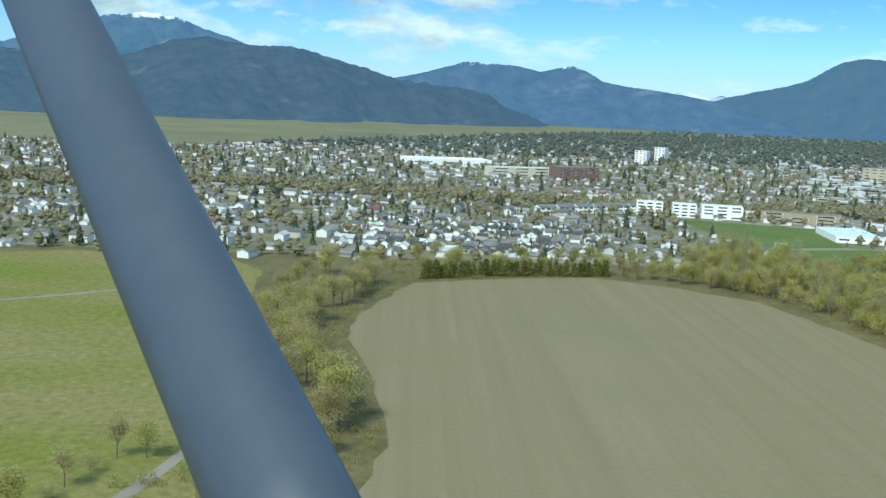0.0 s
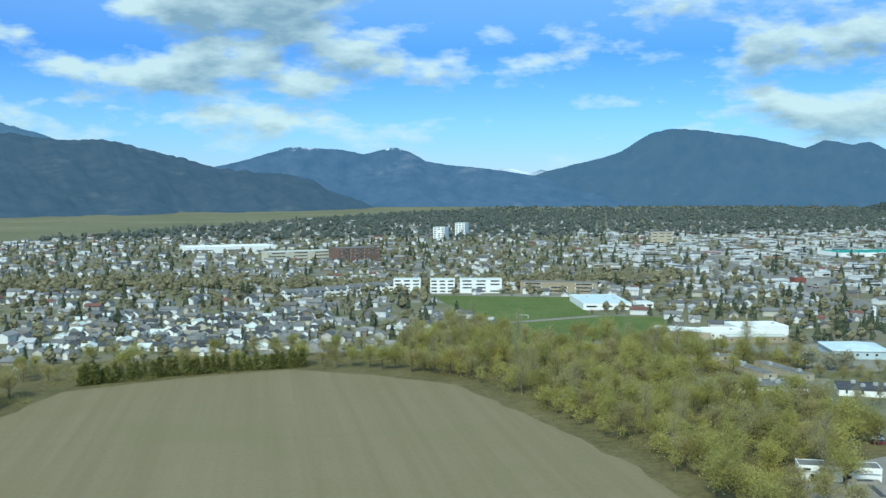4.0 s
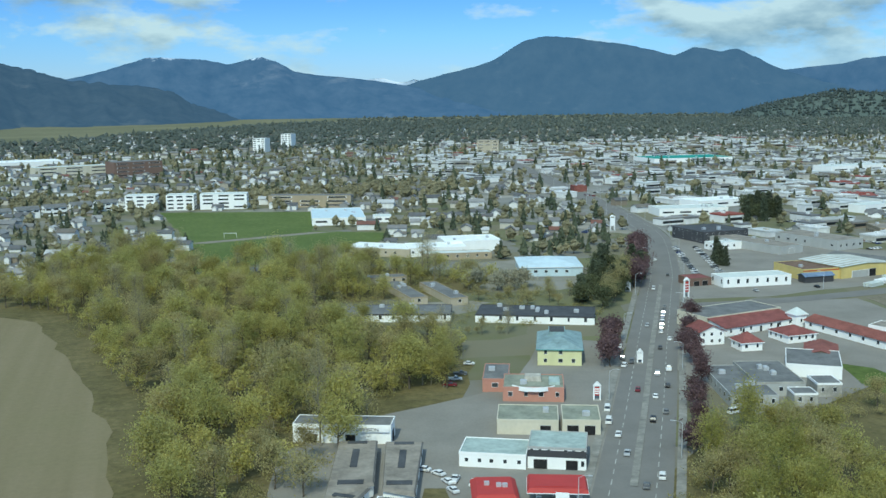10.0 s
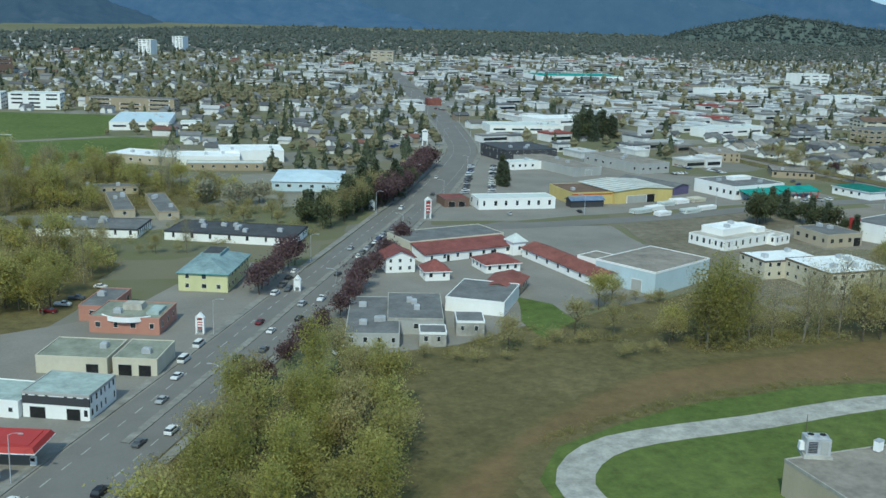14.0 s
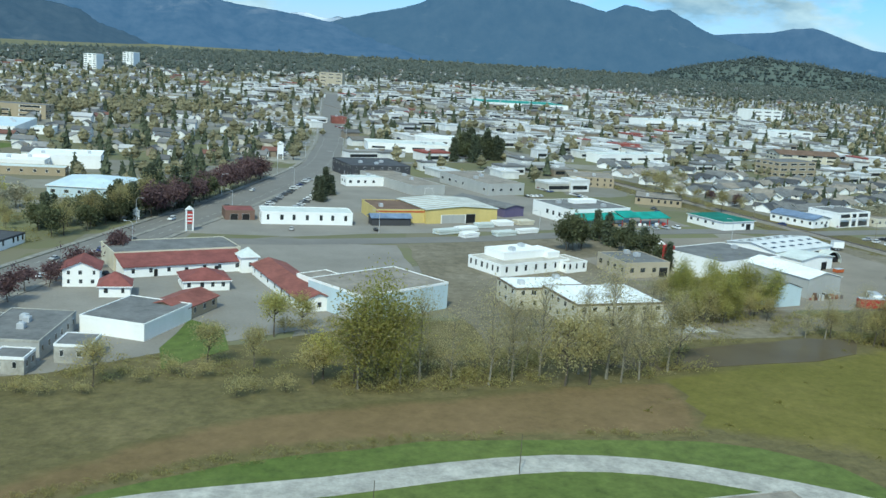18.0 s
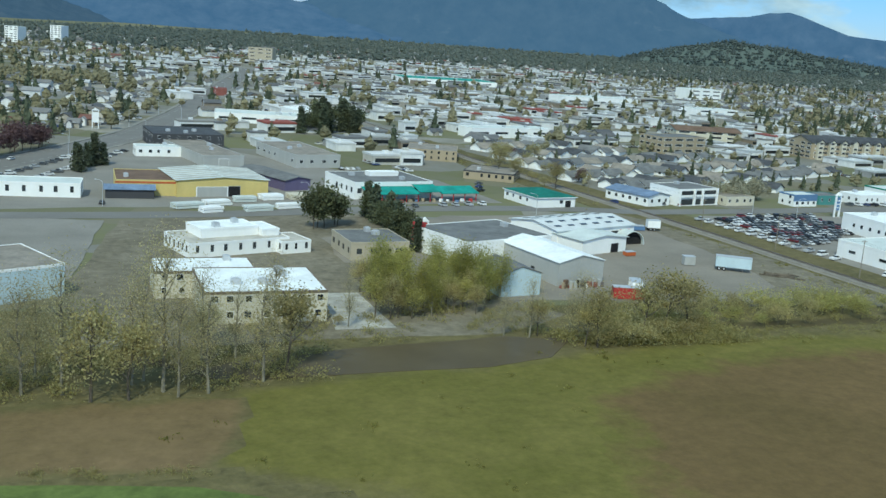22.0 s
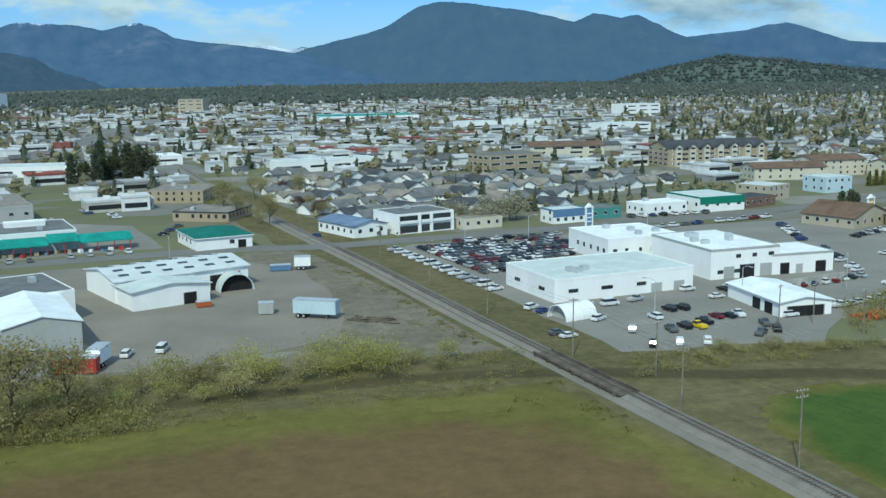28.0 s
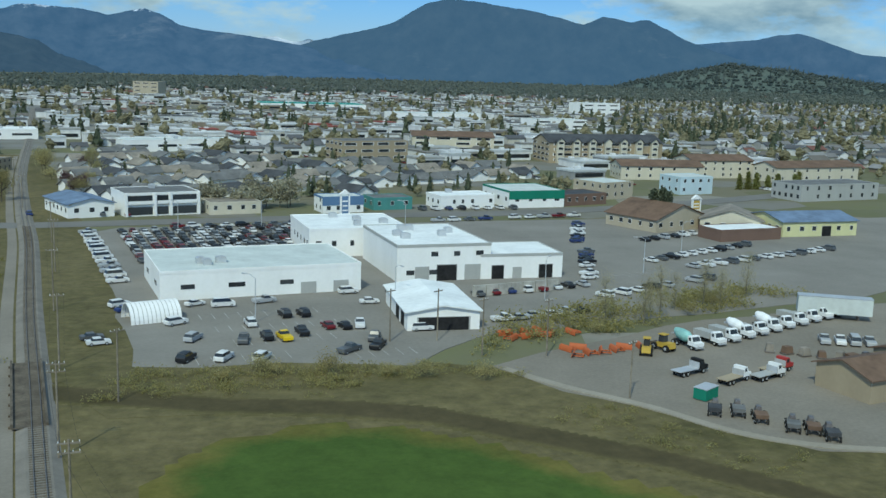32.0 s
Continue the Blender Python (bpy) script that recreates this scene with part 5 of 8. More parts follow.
B("arena", "broad low hall with a pale blue-white roof", 325, 752, 34, 60, 4.6, -8, "white_wall", "ice_roof", win=5.0, sides="f", units=4)
B("arena_annex", "small pale annex beside the hall", 352, 735, 12, 14, 3.6, -8, "white_wall", "pale_roof", win=4, sides="f")
for _x, _y, _w, _s in ((200, 868, 22, 0), (228, 861, 20, 0), (259, 857, 34, 1)):
    B("apartment_block", "white four-storey apartment block with balconies", _x, _y, _w, 16, 11.0, -10, "white_wall", "pale_roof", storeys=4, win=3.0, group="apartment blocks by the park")
B("apartment_block", "beige three-storey apartment block with white bays", 322, 845, 62, 14, 8.7, -20, "tan_wall", "grey_roof", storeys=3, win=3.2, group="apartment blocks by the park")
for _k in range(6):
    B("townhouse_block", "white terraced houses with grey roofs", 106 + _k * 17, 830 + _k * 11, 15, 11, 6.0, 20, "white_wall", "grey_roof", "gable_x", 2, 2.6, "fl", "terraces", rise=2.0)

# two angled rows of storage units either side of a narrow lane, by the wood
def storage_block(corners):
    """Low units under one continuous roof; corners run from the far inner side round to the near outer side."""
    P = [Vector((a, b, 0)) for a, b in corners]
    mid = sum(P, Vector()) / 4
    ob = thing("storage_units", pose(mid.x, mid.y, 0))
    tagged(ob, "long low white storage units, tan-grey roof with dark panels", "building", "storage units")
    Q = [p - mid for p in P]
    if (Q[1] - Q[0]).cross(Q[2] - Q[1]).z < 0:
        ring = Q[::-1]
    else:
        ring = Q

    def slab(k0, k1, z0, z1):
        v = [(q.x * k0, q.y * k0, z0) for q in ring] + [(q.x * k1, q.y * k1, z1) for q in ring]
        return Shape().add(v, [(3, 2, 1, 0), (4, 5, 6, 7)] + [(n, (n + 1) % 4, (n + 1) % 4 + 4, n + 4) for n in range(4)])

    part("wall", slab(0.97, 0.97, -0.2, 2.6).mesh("wall", "white_wall"), ob)
    part("roof", slab(1.02, 0.94, 2.5, 3.1).mesh("roof", "tan_roof"), ob, "tan-grey roof with sloping edges")
    a, b = (Q[0] + Q[1]) / 2, (Q[2] + Q[3]) / 2
    run = (b - a).normalized()
    turn = math.degrees(math.atan2(run.y, run.x))
    long = (b - a).length
    for t, size, wide in ((0.40, 0.36, 0.75), (0.86, 0.07, 2.6), (0.07, 0.05, 2.2)):
        c = a.lerp(b, t)
        part("roof_panel", Shape().box(-size * long / 2, size * long / 2, -wide, wide, 3.06, 3.26).mesh("roof_panel", "dark_roof"), ob, "dark sunken roof panel", pose(c.x, c.y, 0, 0, 0, turn))
    for p, q in ((Q[3], Q[0]), (Q[1], Q[2])):
        out = Vector(((q - p).y, -(q - p).x, 0)).normalized()
        if out.dot((p + q) / 2) < 0:
            out = -out
        rot = math.degrees(math.atan2(out.y, out.x)) + 90
        for k in range(4):
            c = p.lerp(q, (k + 0.5) / 4) * 0.975 + out * 0.02
            part("window", PANE_DARK, ob, "", pose(c.x, c.y, 0.5, 0, 0, rot) @ Matrix.Diagonal((1.5, 1, 1.6, 1)))
    FOOT.append((mid.x, mid.y, 9, long, turn - 90))


for _q in ([(245, 301.5), (253.4, 299.5), (247, 273.7), (236, 268.5)], [(255, 298), (263, 295.5), (253.4, 265.6), (248, 270.3)], [(236, 268.3), (246, 272), (230, 249), (222.5, 250.8)],
           [(246.8, 267), (253.2, 262.8), (238, 241.4), (232, 247)], [(222.2, 250.4), (229.6, 248.5), (218, 232.5), (210.5, 238)], [(231.5, 246.5), (237.6, 241), (228, 226.5), (221, 231)]):
    storage_block(_q)

# motel and neighbours east of the highway
B("motel_wing", "long motel wing with a red roof and white walls", 402, 381.5, 32, 8, 2.8, 13, "white_wall", "red_roof", "shed", 1, 2.4, "f", "motel", rise=1.7, doors=(("f", -8, 1, 2, 0), ("f", 0, 1, 2, 0), ("f", 8, 1, 2, 0)))
B("motel_hall", "flat grey-roofed hall with a cream upper wall behind the motel", 400, 393, 34, 15, 4.9, 12, "cream_wall", "grey_roof", win=0)
B("motel_wing", "long motel wing with a rusty red roof", 427, 358, 9, 40, 2.8, 8, "white_wall", "rust_roof", "gable_y", 1, 2.6, "lf", "motel", rise=1.5)
B("motel_cottage", "small white cottage with a red hip roof", 406, 364.5, 11, 10, 2.7, 4, "white_wall", "red_roof", "hip", 1, 2.2, rise=2.2)
B("motel_office", "white two-storey motel office with a red gable roof", 377.5, 370, 8.5, 9, 4.4, -4, "white_wall", "red_roof", "gable_y", 2, 2.0, rise=1.9)
B("motel_kiosk", "small white kiosk with a red pyramid roof", 385, 358, 7, 7, 2.8, -4, "white_wall", "red_roof", "hip", 1, 2.4, rise=2.8)
B("motel_turret", "small white turret with a pointed roof", 419, 381, 4.5, 4.5, 4.5, 8, "white_wall", "pale_roof", "hip", 1, 2.2, rise=2.2)
B("red_roof_shed", "low shed with an orange-red roof", 399, 340, 9, 15, 2.9, -36, "tan_wall", "rust_roof", "gable_y", 1, 3.0, rise=1.3)
B("clinic", "grey flat-roofed clinic with stepped pale walls", 356.5, 317, 12, 30, 3.2, -16, "grey_wall", "grey_roof", win=2.6, sides="fl", units=4)
B("clinic_wing", "stepped grey clinic wing with pale walls", 367.5, 320, 13, 22, 3.8, -16, "grey_wall", "grey_roof", win=3.0, sides="fr", units=3, trim="concrete")
B("clinic_bay", "pale bay with a dark doorway", 377.5, 309, 6.5, 8, 3.6, -16, "concrete", "grey_roof", win=2.4, sides="fr", trim="white_trim")
B("clinic_bay", "pale bay with a dark doorway", 366.5, 303, 6, 6, 3.2, -16, "concrete", "grey_roof", win=2.4, sides="fr", trim="white_trim")
B("hall", "plain white-walled hall under a grey flat roof", 389, 330, 15, 19, 3.6, -34, "white_wall", "grey_roof", win=0)
B("warehouse", "white and pale blue warehouse with a brown roof", 445, 342, 20, 27, 6.4, -64, "ice_wall", "tan_roof", win=0, trim="white_trim", doors=(("f", 4, 3.5, 3.5, 1),))
B("warehouse_office", "white front block of the warehouse", 434, 352, 9, 11, 5.2, 26, "white_wall", "tan_roof", win=3.2, storeys=1)
B("service_station", "low white flat-roofed station with dark windows", 449, 456, 31, 11, 4.2, -4, "white_wall", "pale_roof", win=2.6, win_h=1.8, dark_panes=True)
B("car_wash", "low red-roofed car wash", 427, 464, 10, 10, 3.2, 0, "brick_wall", "red_roof", win=0, doors=(("f", -2, 2.6, 2.2, 0), ("f", 2, 2.6, 2.2, 0)))
B("dealership_hall", "dark-fronted car dealership with a flat grey roof", 505, 585, 29, 30, 6.2, 5, "dark_wall", "dark_roof", win=3.4, storeys=2, units=3, trim="dark_wall")
B("dealership_annex", "white flat-roofed annex of the dealership", 496, 550, 25, 8, 3.8, 5, "white_wall", "pale_roof", win=3.2, units=1)
B("long_workshop", "long grey workshop with a pale roof", 508, 552, 16, 60, 4.0, 13, "grey_wall", "tan_roof", win=0, doors=(("f", 0, 4, 3, 1),), units=2)
B("long_workshop", "long grey workshop with a pale roof and white front", 547, 546, 19, 42, 5.0, 12, "grey_wall", "tan_roof", win=4.0, sides="fl", units=2)
B("white_store", "white store with a row of shop windows", 556, 700, 48, 22, 5.0, -8, "white_wall", "pale_roof", win=3.4, sides="f", units=3)
_yel = B("yellow_store", "yellow-walled building supply store with a grey ribbed roof", 504.5, 468, 29, 25, 5.2, 8, "yellow_wall", "pale_roof", "gable_y", 1, 0, rise=1.0, doors=(("f", -3.5, 10, 3.2, 1), ("f", 3.5, 4, 3.4, 0)))
for _sg in (-1, 1):
    for _k in range(7):
        part("roof_strip", Shape().box(0.3, 14.8, -0.75, 0.75, 0, 0.06).mesh("roof_strip", "worn_roof"), _yel, "weathered tan roof strip", pose(0, -10.8 + _k * 3.6, 6.4, 0, 0, 0 if _sg > 0 else 180) @ pose(0, 0, 0, 0, math.degrees(math.atan2(1.0, 14.5)), 0))
B("orange_store", "store with a yellow front and an orange fascia", 483.5, 466, 19, 22, 4.8, 0, "yellow_wall", "brown_roof", win=0, trim="yellow_wall", band=("orange_paint", 3.9, 0.6), doors=(("f", -4, 4, 3, 0),), units=1)
B("garden_shelter", "dark blue open shelter of the garden centre", 478, 452, 14, 5, 2.9, 0, "dark_wall", "blue_roof", "gable_x", 1, 0, rise=1.0)
B("purple_shed", "long purple-blue open store shed", 527, 484, 10, 30, 3.6, 22, "purple_paint", "grey_roof", "gable_y", 1, 0, rise=1.0)
B("restaurant_clerestory", "white clerestory box on the grey roof of the restaurant", 562, 472, 11, 4, 6.9, 11, "white_wall", "white_roof", win=0)
B("restaurant", "white flat-roofed building behind an aqua awning", 560, 468.5, 29, 24, 5.6, 11, "white_wall", "grey_roof", win=3.4, win_h=1.6, units=2, dark_panes=True)
B("office_block", "low white office with a stepped upper floor and dark window bands", 498, 381.5, 26, 15, 3.4, 18, "white_wall", "worn_roof", win=2.0, units=0, win_h=1.6, dark_panes=True, trim="white_trim")
B("office_upper_floor", "set-back white upper floor of the office", 497, 383.5, 15, 9, 5.6, 18, "white_wall", "white_roof", win=0, units=2, trim="white_trim")
B("office_upper_floor", "small white upper bay of the office", 507, 385, 4.6, 9.5, 5.0, 18, "white_wall", "white_roof", win=0, units=0, trim="white_trim")
B("office_porch", "low white porch wing of the office", 512.5, 380.5, 8, 10, 3.0, 18, "white_wall", "worn_roof", win=2.0, units=0, win_h=1.5, dark_panes=True, trim="white_trim")
B("office_block", "two-storey beige office under a bright flat roof", 497, 327, 23, 19, 6.0, 1, "cream_wall", "white_roof", storeys=2, win=3.0, units=5, trim="brown_trim")
B("office_wing", "beige wing of the office with a flat roof", 488, 342, 20, 12, 5.4, 1, "cream_wall", "white_roof", storeys=2, win=3.0, units=2, trim="brown_trim")
B("beige_store", "low beige block with a grey roof and vents", 532.5, 376, 15, 16, 4.4, 4, "beige_wall", "grey_roof", win=3.4, units=2, dark_panes=True, doors=(("f", 5.4, 3, 3, 0),))
_tile = B("tile_warehouse", "large white warehouse with a dark roof and red corner", 562, 374.5, 28, 22, 6.2, 19, "white_wall", "grey_roof", win=0, units=1)
_sky = B("skylight_shed", "white metal shed with rows of dark skylights", 598, 395, 31, 19, 4.8, 19, "white_wall", "silver_roof", "gable_x", 1, 0, rise=1.4, doors=(("f", 8, 4, 3.6, 0),))
part("corner_panel", Shape().box(-14.3, -12.0, 8.4, 11.3, 2.0, 7.3, taper=0.05).mesh("corner_panel", "red_paint"), _tile, "red corner panel")
part("wall_canopy", Shape().prism([(-0.2, 2.6), (1.6, 2.4), (1.6, 3.0), (-0.2, 3.8)], 2.0, 9.0, m=pose(0, -11, 0, 0, 0, -90)).mesh("wall_canopy", "teal_roof"), _tile, "blue-green canopy")
for _sg in (-1, 1):
    for _row in (0.3, 0.68):
        for _k in range(6):
            _y = _sg * 9.5 * _row
            part("skylight", Shape().box(-1.1, 1.1, -0.55, 0.55, 0, 0.08).mesh("skylight", "glass"), _sky, "dark skylight", pose(-12.5 + _k * 5.0, _y, 4.8 + 1.4 * (1 - _row) + 0.24, -_sg * 8.4, 0, 0))
part("door_panel", Shape().box(9.5, 13.5, -9.62, -9.5, 0, 3.8).mesh("door_panel", "red_paint"), _sky, "red door panel")
B("metal_shed", "white low metal shed with a lean-to", 596, 380, 17, 11, 4.0, 19, "white_wall", "pale_roof", "gable_y", 1, 0, rise=1.0, doors=(("f", 4, 3, 2.6, 0),))
B("barn", "tall pale metal barn with a white gable roof", 572, 354, 13, 24.5, 5.6, 11, "grey_wall", "white_roof", "gable_y", 1, 0, rise=1.5, eave=0.3, doors=(("l", 2, 1.6, 2.6, 0),))
B("grey_barn", "small pale blue-grey barn", 554.5, 339, 10, 12, 5.0, 8, "ice_wall", "grey_roof", "gable_y", 1, 0, rise=1.6, eave=0.2)
B("green_roof_store", "store under a dark green hip roof", 614, 454, 16, 20, 3.6, 11, "white_wall", "green_roof", "hip", 1, 3.4, rise=1.6, doors=(("f", 5, 2.4, 2.4, 0),))
B("brown_office", "two-storey brown office with a window band", 613, 569, 22, 24, 4.6, -20, "tan_wall", "tan_roof", storeys=2, win=2.2, units=2, dark_panes=True)
B("brown_office", "low brown office with a dark eave", 619, 511, 20, 20, 3.2, -30, "tan_wall", "tan_roof", win=2.6, units=1, trim="dark_wall", dark_panes=True)

# dealership by the railway
B("dealer_workshop", "long white flat-roofed workshop with small dark windows", 690.5, 362, 35.5, 22, 5.0, 6, "white_wall", "pale_roof", win=7.5, sides="fl", units=3, win_h=0.8, dark_panes=True, doors=(("f", 8, 3, 2.2, 1), ("f", 14, 3, 2.2, 1)))
B("dealer_hall", "white two-storey dealership with service bays", 726.5, 372, 19, 26, 7.0, 2, "white_wall", "white_roof", win=4.0, storeys=2, sides="f", units=6, win_h=0.9, trim="grey_wall", dark_panes=True, doors=(("f", -4.5, 3, 3, 1), ("f", 0.5, 4.2, 3.2, 0), ("f", 6, 4, 3.2, 1)))
B("dealer_showroom", "white flat-roofed showroom with a blue sign", 716, 398, 22, 22, 6.0, 2, "white_wall", "white_roof", win=3, sides="lf", units=4, trim="white_trim")
B("dealer_wing", "lower white wing with dark service doors", 743, 366, 17, 14, 4.8, -1, "white_wall", "white_roof", win=0, trim="grey_wall", doors=(("f", -5, 2.6, 2.8, 0), ("f", 5, 3, 2.8, 0), ("f", -1, 2, 2.4, 1)))
B("dealer_garage", "low white garage with open bays and a ridged roof", 716.5, 332, 11.5, 20, 3.0, -4, "white_wall", "white_roof", "gable_y", 1, 0, rise=0.9, doors=(("l", 6, 3, 2.4, 0), ("l", 1.5, 3, 2.4, 0), ("f", 0, 8.5, 2.2, 0)))
_off = B("white_offices", "white two-storey offices with flat dark balcony bays", 675.5, 460.5, 20, 15, 6.0, 14, "white_wall", "grey_roof", win=3.6, sides="lr", win_h=1.4, dark_panes=True, units=1)
for _z in (0.35, 3.35):
    for _u, _w in ((-5.9, 6.4), (0.0, 3.0), (5.9, 6.4)):
        # flat dark glass on the wall face stands in for the depth of the bays
        part("balcony_bay", Shape().box(_u - _w / 2, _u + _w / 2, -7.56, -7.4, _z, _z + 2.1).mesh("balcony_bay", "glass"), _off, "flat dark glass panel in place of a balcony bay")
        if _z > 3:
            part("balcony_rail", Shape().box(_u - _w / 2, _u + _w / 2, -7.95, -7.85, _z - 0.25, _z + 0.7).box(_u - _w / 2, _u + _w / 2, -7.95, -7.5, _z - 0.25, _z - 0.1).mesh("balcony_rail", "white_trim"), _off)
for _u in (-9.6, -2.1, 2.1, 9.6):
    part("pier", Shape().box(_u - 0.35, _u + 0.35, -8.1, -7.5, 0, 6.15, taper=0.04).mesh("pier", "white_trim"), _off)
B("beige_shop", "small beige shop with a dark window", 695.5, 459, 14, 10, 3.2, 10, "cream_wall", "tan_roof", win=3)
B("blue_shop", "small shop with a bright blue front", 725.5, 458.5, 12, 8, 4.4, 8, "white_wall", "pale_roof", win=2.6, storeys=2, dark_panes=True, trim="blue_wall", band=("blue_wall", 2.1, 2.0))
B("teal_shop", "low teal-fronted shop on the street", 741, 464, 12, 9, 3.4, 8, "teal_paint", "grey_roof", win=3)
B("blue_roof_shop", "low shop under a blue metal roof", 656, 460, 12, 20, 3.6, 20, "white_wall", "blue_roof", "gable_y", 1, 3, rise=1.3)
B("white_shop", "low white shop with a car port", 764, 466, 18, 10, 3.8, 10, "white_wall", "white_roof", win=2.6, units=1)
B("green_store", "white store with a bright green fascia", 786, 471, 18.5, 20, 5.0, 5, "white_wall", "pale_roof", win=4, sides="fl", trim="green_paint", band=("green_paint", 2.6, 2.2))
B("brown_shop", "low brown shop with a dark roof", 803.5, 471, 17, 11, 3.4, 16, "brick_wall", "dark_roof", win=3)
B("two_storey_shop", "two-storey beige shop with a flat roof", 821, 487, 14, 14, 5.4, 22, "beige_wall", "pale_roof", storeys=2, win=2.6)
B("apartment_building", "dark-roofed brown and white apartment building", 770, 624, 32, 18, 9.0, 13, "tan_wall", "grey_roof", storeys=3, win=3.4)
B("apartment_building", "long beige apartment building with a brown roof", 828, 684, 42, 20, 7.5, -11, "cream_wall", "brown_roof", "gable_x", 3, 3.0, rise=2.2)
B("apartment_building", "tall dark-roofed apartment building with pale bays", 882, 622, 58, 20, 9.5, 0, "tan_wall", "dark_roof", "gable_x", 4, 2.8, rise=3.2)
for _k in range(7):
    B("apartment_gable", "pale gabled bay of the apartment building", 858 + _k * 8, 611.5, 3.4, 3.0, 10.2, 0, "cream_wall", "dark_roof", "gable_y", 4, 2.0, "f", "gabled bays", rise=1.3)
B("church", "low church with a broad brown sloping roof", 806, 422, 20, 18, 3.4, 20, "beige_wall", "brown_roof", "gable_y", 1, 3.2, rise=3.4, category="church")
B("church_hall", "cream church hall with a curved gable", 824, 414, 16, 14, 3.4, -30, "cream_wall", "tan_roof", "gable_y", 1, 3.2, rise=2.6)
B("flat_shop", "low brown brick shop with a white flat roof", 818, 400, 19, 9, 2.9, 7, "brick_wall", "white_roof", win=0, trim="brick_wall")
B("blue_roof_store", "pale yellow store with a blue-purple roof", 842, 408, 23, 16, 4.0, 1, "pale_yellow_wall", "blue_roof", "gable_x", 1, 3.2, rise=1.6, doors=(("f", 2, 3, 2.8, 0),))
B("hotel", "long cream hotel with a reddish roof", 902, 552, 28, 16, 7.2, 0, "cream_wall", "brown_roof", "gable_x", 3, 2.8, rise=2.0)
B("hotel", "long pink-beige hotel wing with a reddish roof", 872, 545, 34, 14, 5.4, -8, "cream_wall", "brown_roof", "gable_x", 2, 2.8, rise=2.0)
B("hotel", "long cream hotel wing with brown roof", 936, 536, 44, 14, 6.0, 8, "cream_wall", "brown_roof", "gable_x", 2, 2.8, rise=2.0)
B("colonnade_block", "grey two-storey block with a row of columns", 902, 478, 36, 14, 5.6, 9, "grey_wall", "grey_roof", storeys=2, win=2.4, dark_panes=True)
B("teal_shop_house", "pale teal two-storey shop", 858, 497, 14, 12, 6.0, 8, "ice_wall", "pale_roof", storeys=2, win=2.8)
B("mall", "long mall under an aqua roof", 843, 1225, 105, 60, 5.0, -2, "white_wall", "aqua_awning", win=6, sides="f", units=4)
B("white_hall", "long white hall with dark openings", 906, 990, 75, 26, 7.0, 8, "white_wall", "pale_roof", win=7, sides="f", units=3)
B("white_hall", "long white low hall in town", 690, 672, 54, 14, 5.4, 14, "white_wall", "pale_roof", win=4, sides="f", units=2)
B("white_hall", "white hall with a pale roof", 600, 742, 44, 22, 5.0, 10, "white_wall", "white_roof", win=5, sides="f", units=2)
B("white_hall", "white stepped hall in the town", 978, 905, 46, 22, 7.0, 10, "white_wall", "pale_roof", win=4, sides="f", storeys=2, units=2)
B("white_hall", "far white block among the trees", 1130, 1160, 46, 26, 13, 10, "white_wall", "pale_roof", win=5, storeys=3, sides="f")
B("tower_block", "white high apartment tower", 375, 1700, 20, 20, 21, -30, "white_wall", "pale_roof", storeys=7, win=3.4, sides="fl", category="tower")
B("tower_block", "white high apartment tower", 430, 1800, 18, 20, 24, -30, "white_wall", "pale_roof", storeys=8, win=3.4, sides="fl", category="tower")
B("beige_block", "beige four-storey block in the town", 690, 1530, 32, 30, 18, -20, "beige_wall", "grey_roof", storeys=4, win=4, sides="fl")
B("brick_block", "large red-brick building in the town", 190, 1235, 52, 30, 16, 20, "brick_wall", "grey_roof", storeys=4, win=4, sides="f")
B("white_block", "long pale three-storey block", 125, 1260, 82, 20, 11, 20, "cream_wall", "pale_roof", storeys=3, win=4, sides="f")
B("white_mall", "broad white-roofed mall in the town", 40, 1440, 120, 50, 8, 16, "white_wall", "white_roof", win=8, sides="f", units=4)
B("red_block", "red-fronted store beside the highway", 556, 885, 11, 12, 5.0, -6, "rust_roof", "red_roof", win=0, units=1)
B("factory", "large plain grey factory hall beside the lane", 434, 199, 74, 38, 6.0, 1.2, "beige_wall", "tan_roof", win=0, units=3, trim="concrete")


def joined(name, label, category, protos, places, mats, smooth=False):
    """One mesh from many copies: protos are (vertices, faces, material index); places are (proto, x, y, z, turn, scale, height scale)."""
    vs, fs, mi, base = [], [], [], 0
    for k, (v, f, idx) in enumerate(protos):
        rows = [p for p in places if p[0] == k]
        if not rows:
            continue
        a = np.array([r[1:] for r in rows])
        v = np.array(v, float)
        c, s = np.cos(a[:, 3])[:, None], np.sin(a[:, 3])[:, None]
        x, y, z = v[None, :, 0] * a[:, 4:5], v[None, :, 1] * a[:, 4:5], v[None, :, 2] * a[:, 5:6]
        pts = np.stack([c * x - s * y + a[:, 0:1], s * x + c * y + a[:, 1:2], z + a[:, 2:3]], axis=2).reshape(-1, 3)
        vs.append(pts)
        n = len(v)
        for r in range(len(rows)):
            o = base + r * n
            fs += [tuple(o + j for j in q) for q in f]
            mi += idx
        base += len(rows) * n
    me = mesh_of(name, np.concatenate(vs).tolist(), fs, [M[m] for m in mats], mi, smooth)
    return tagged(new(name, me), label, category, kind="stuff")

# ---- scrub and rough growth ----


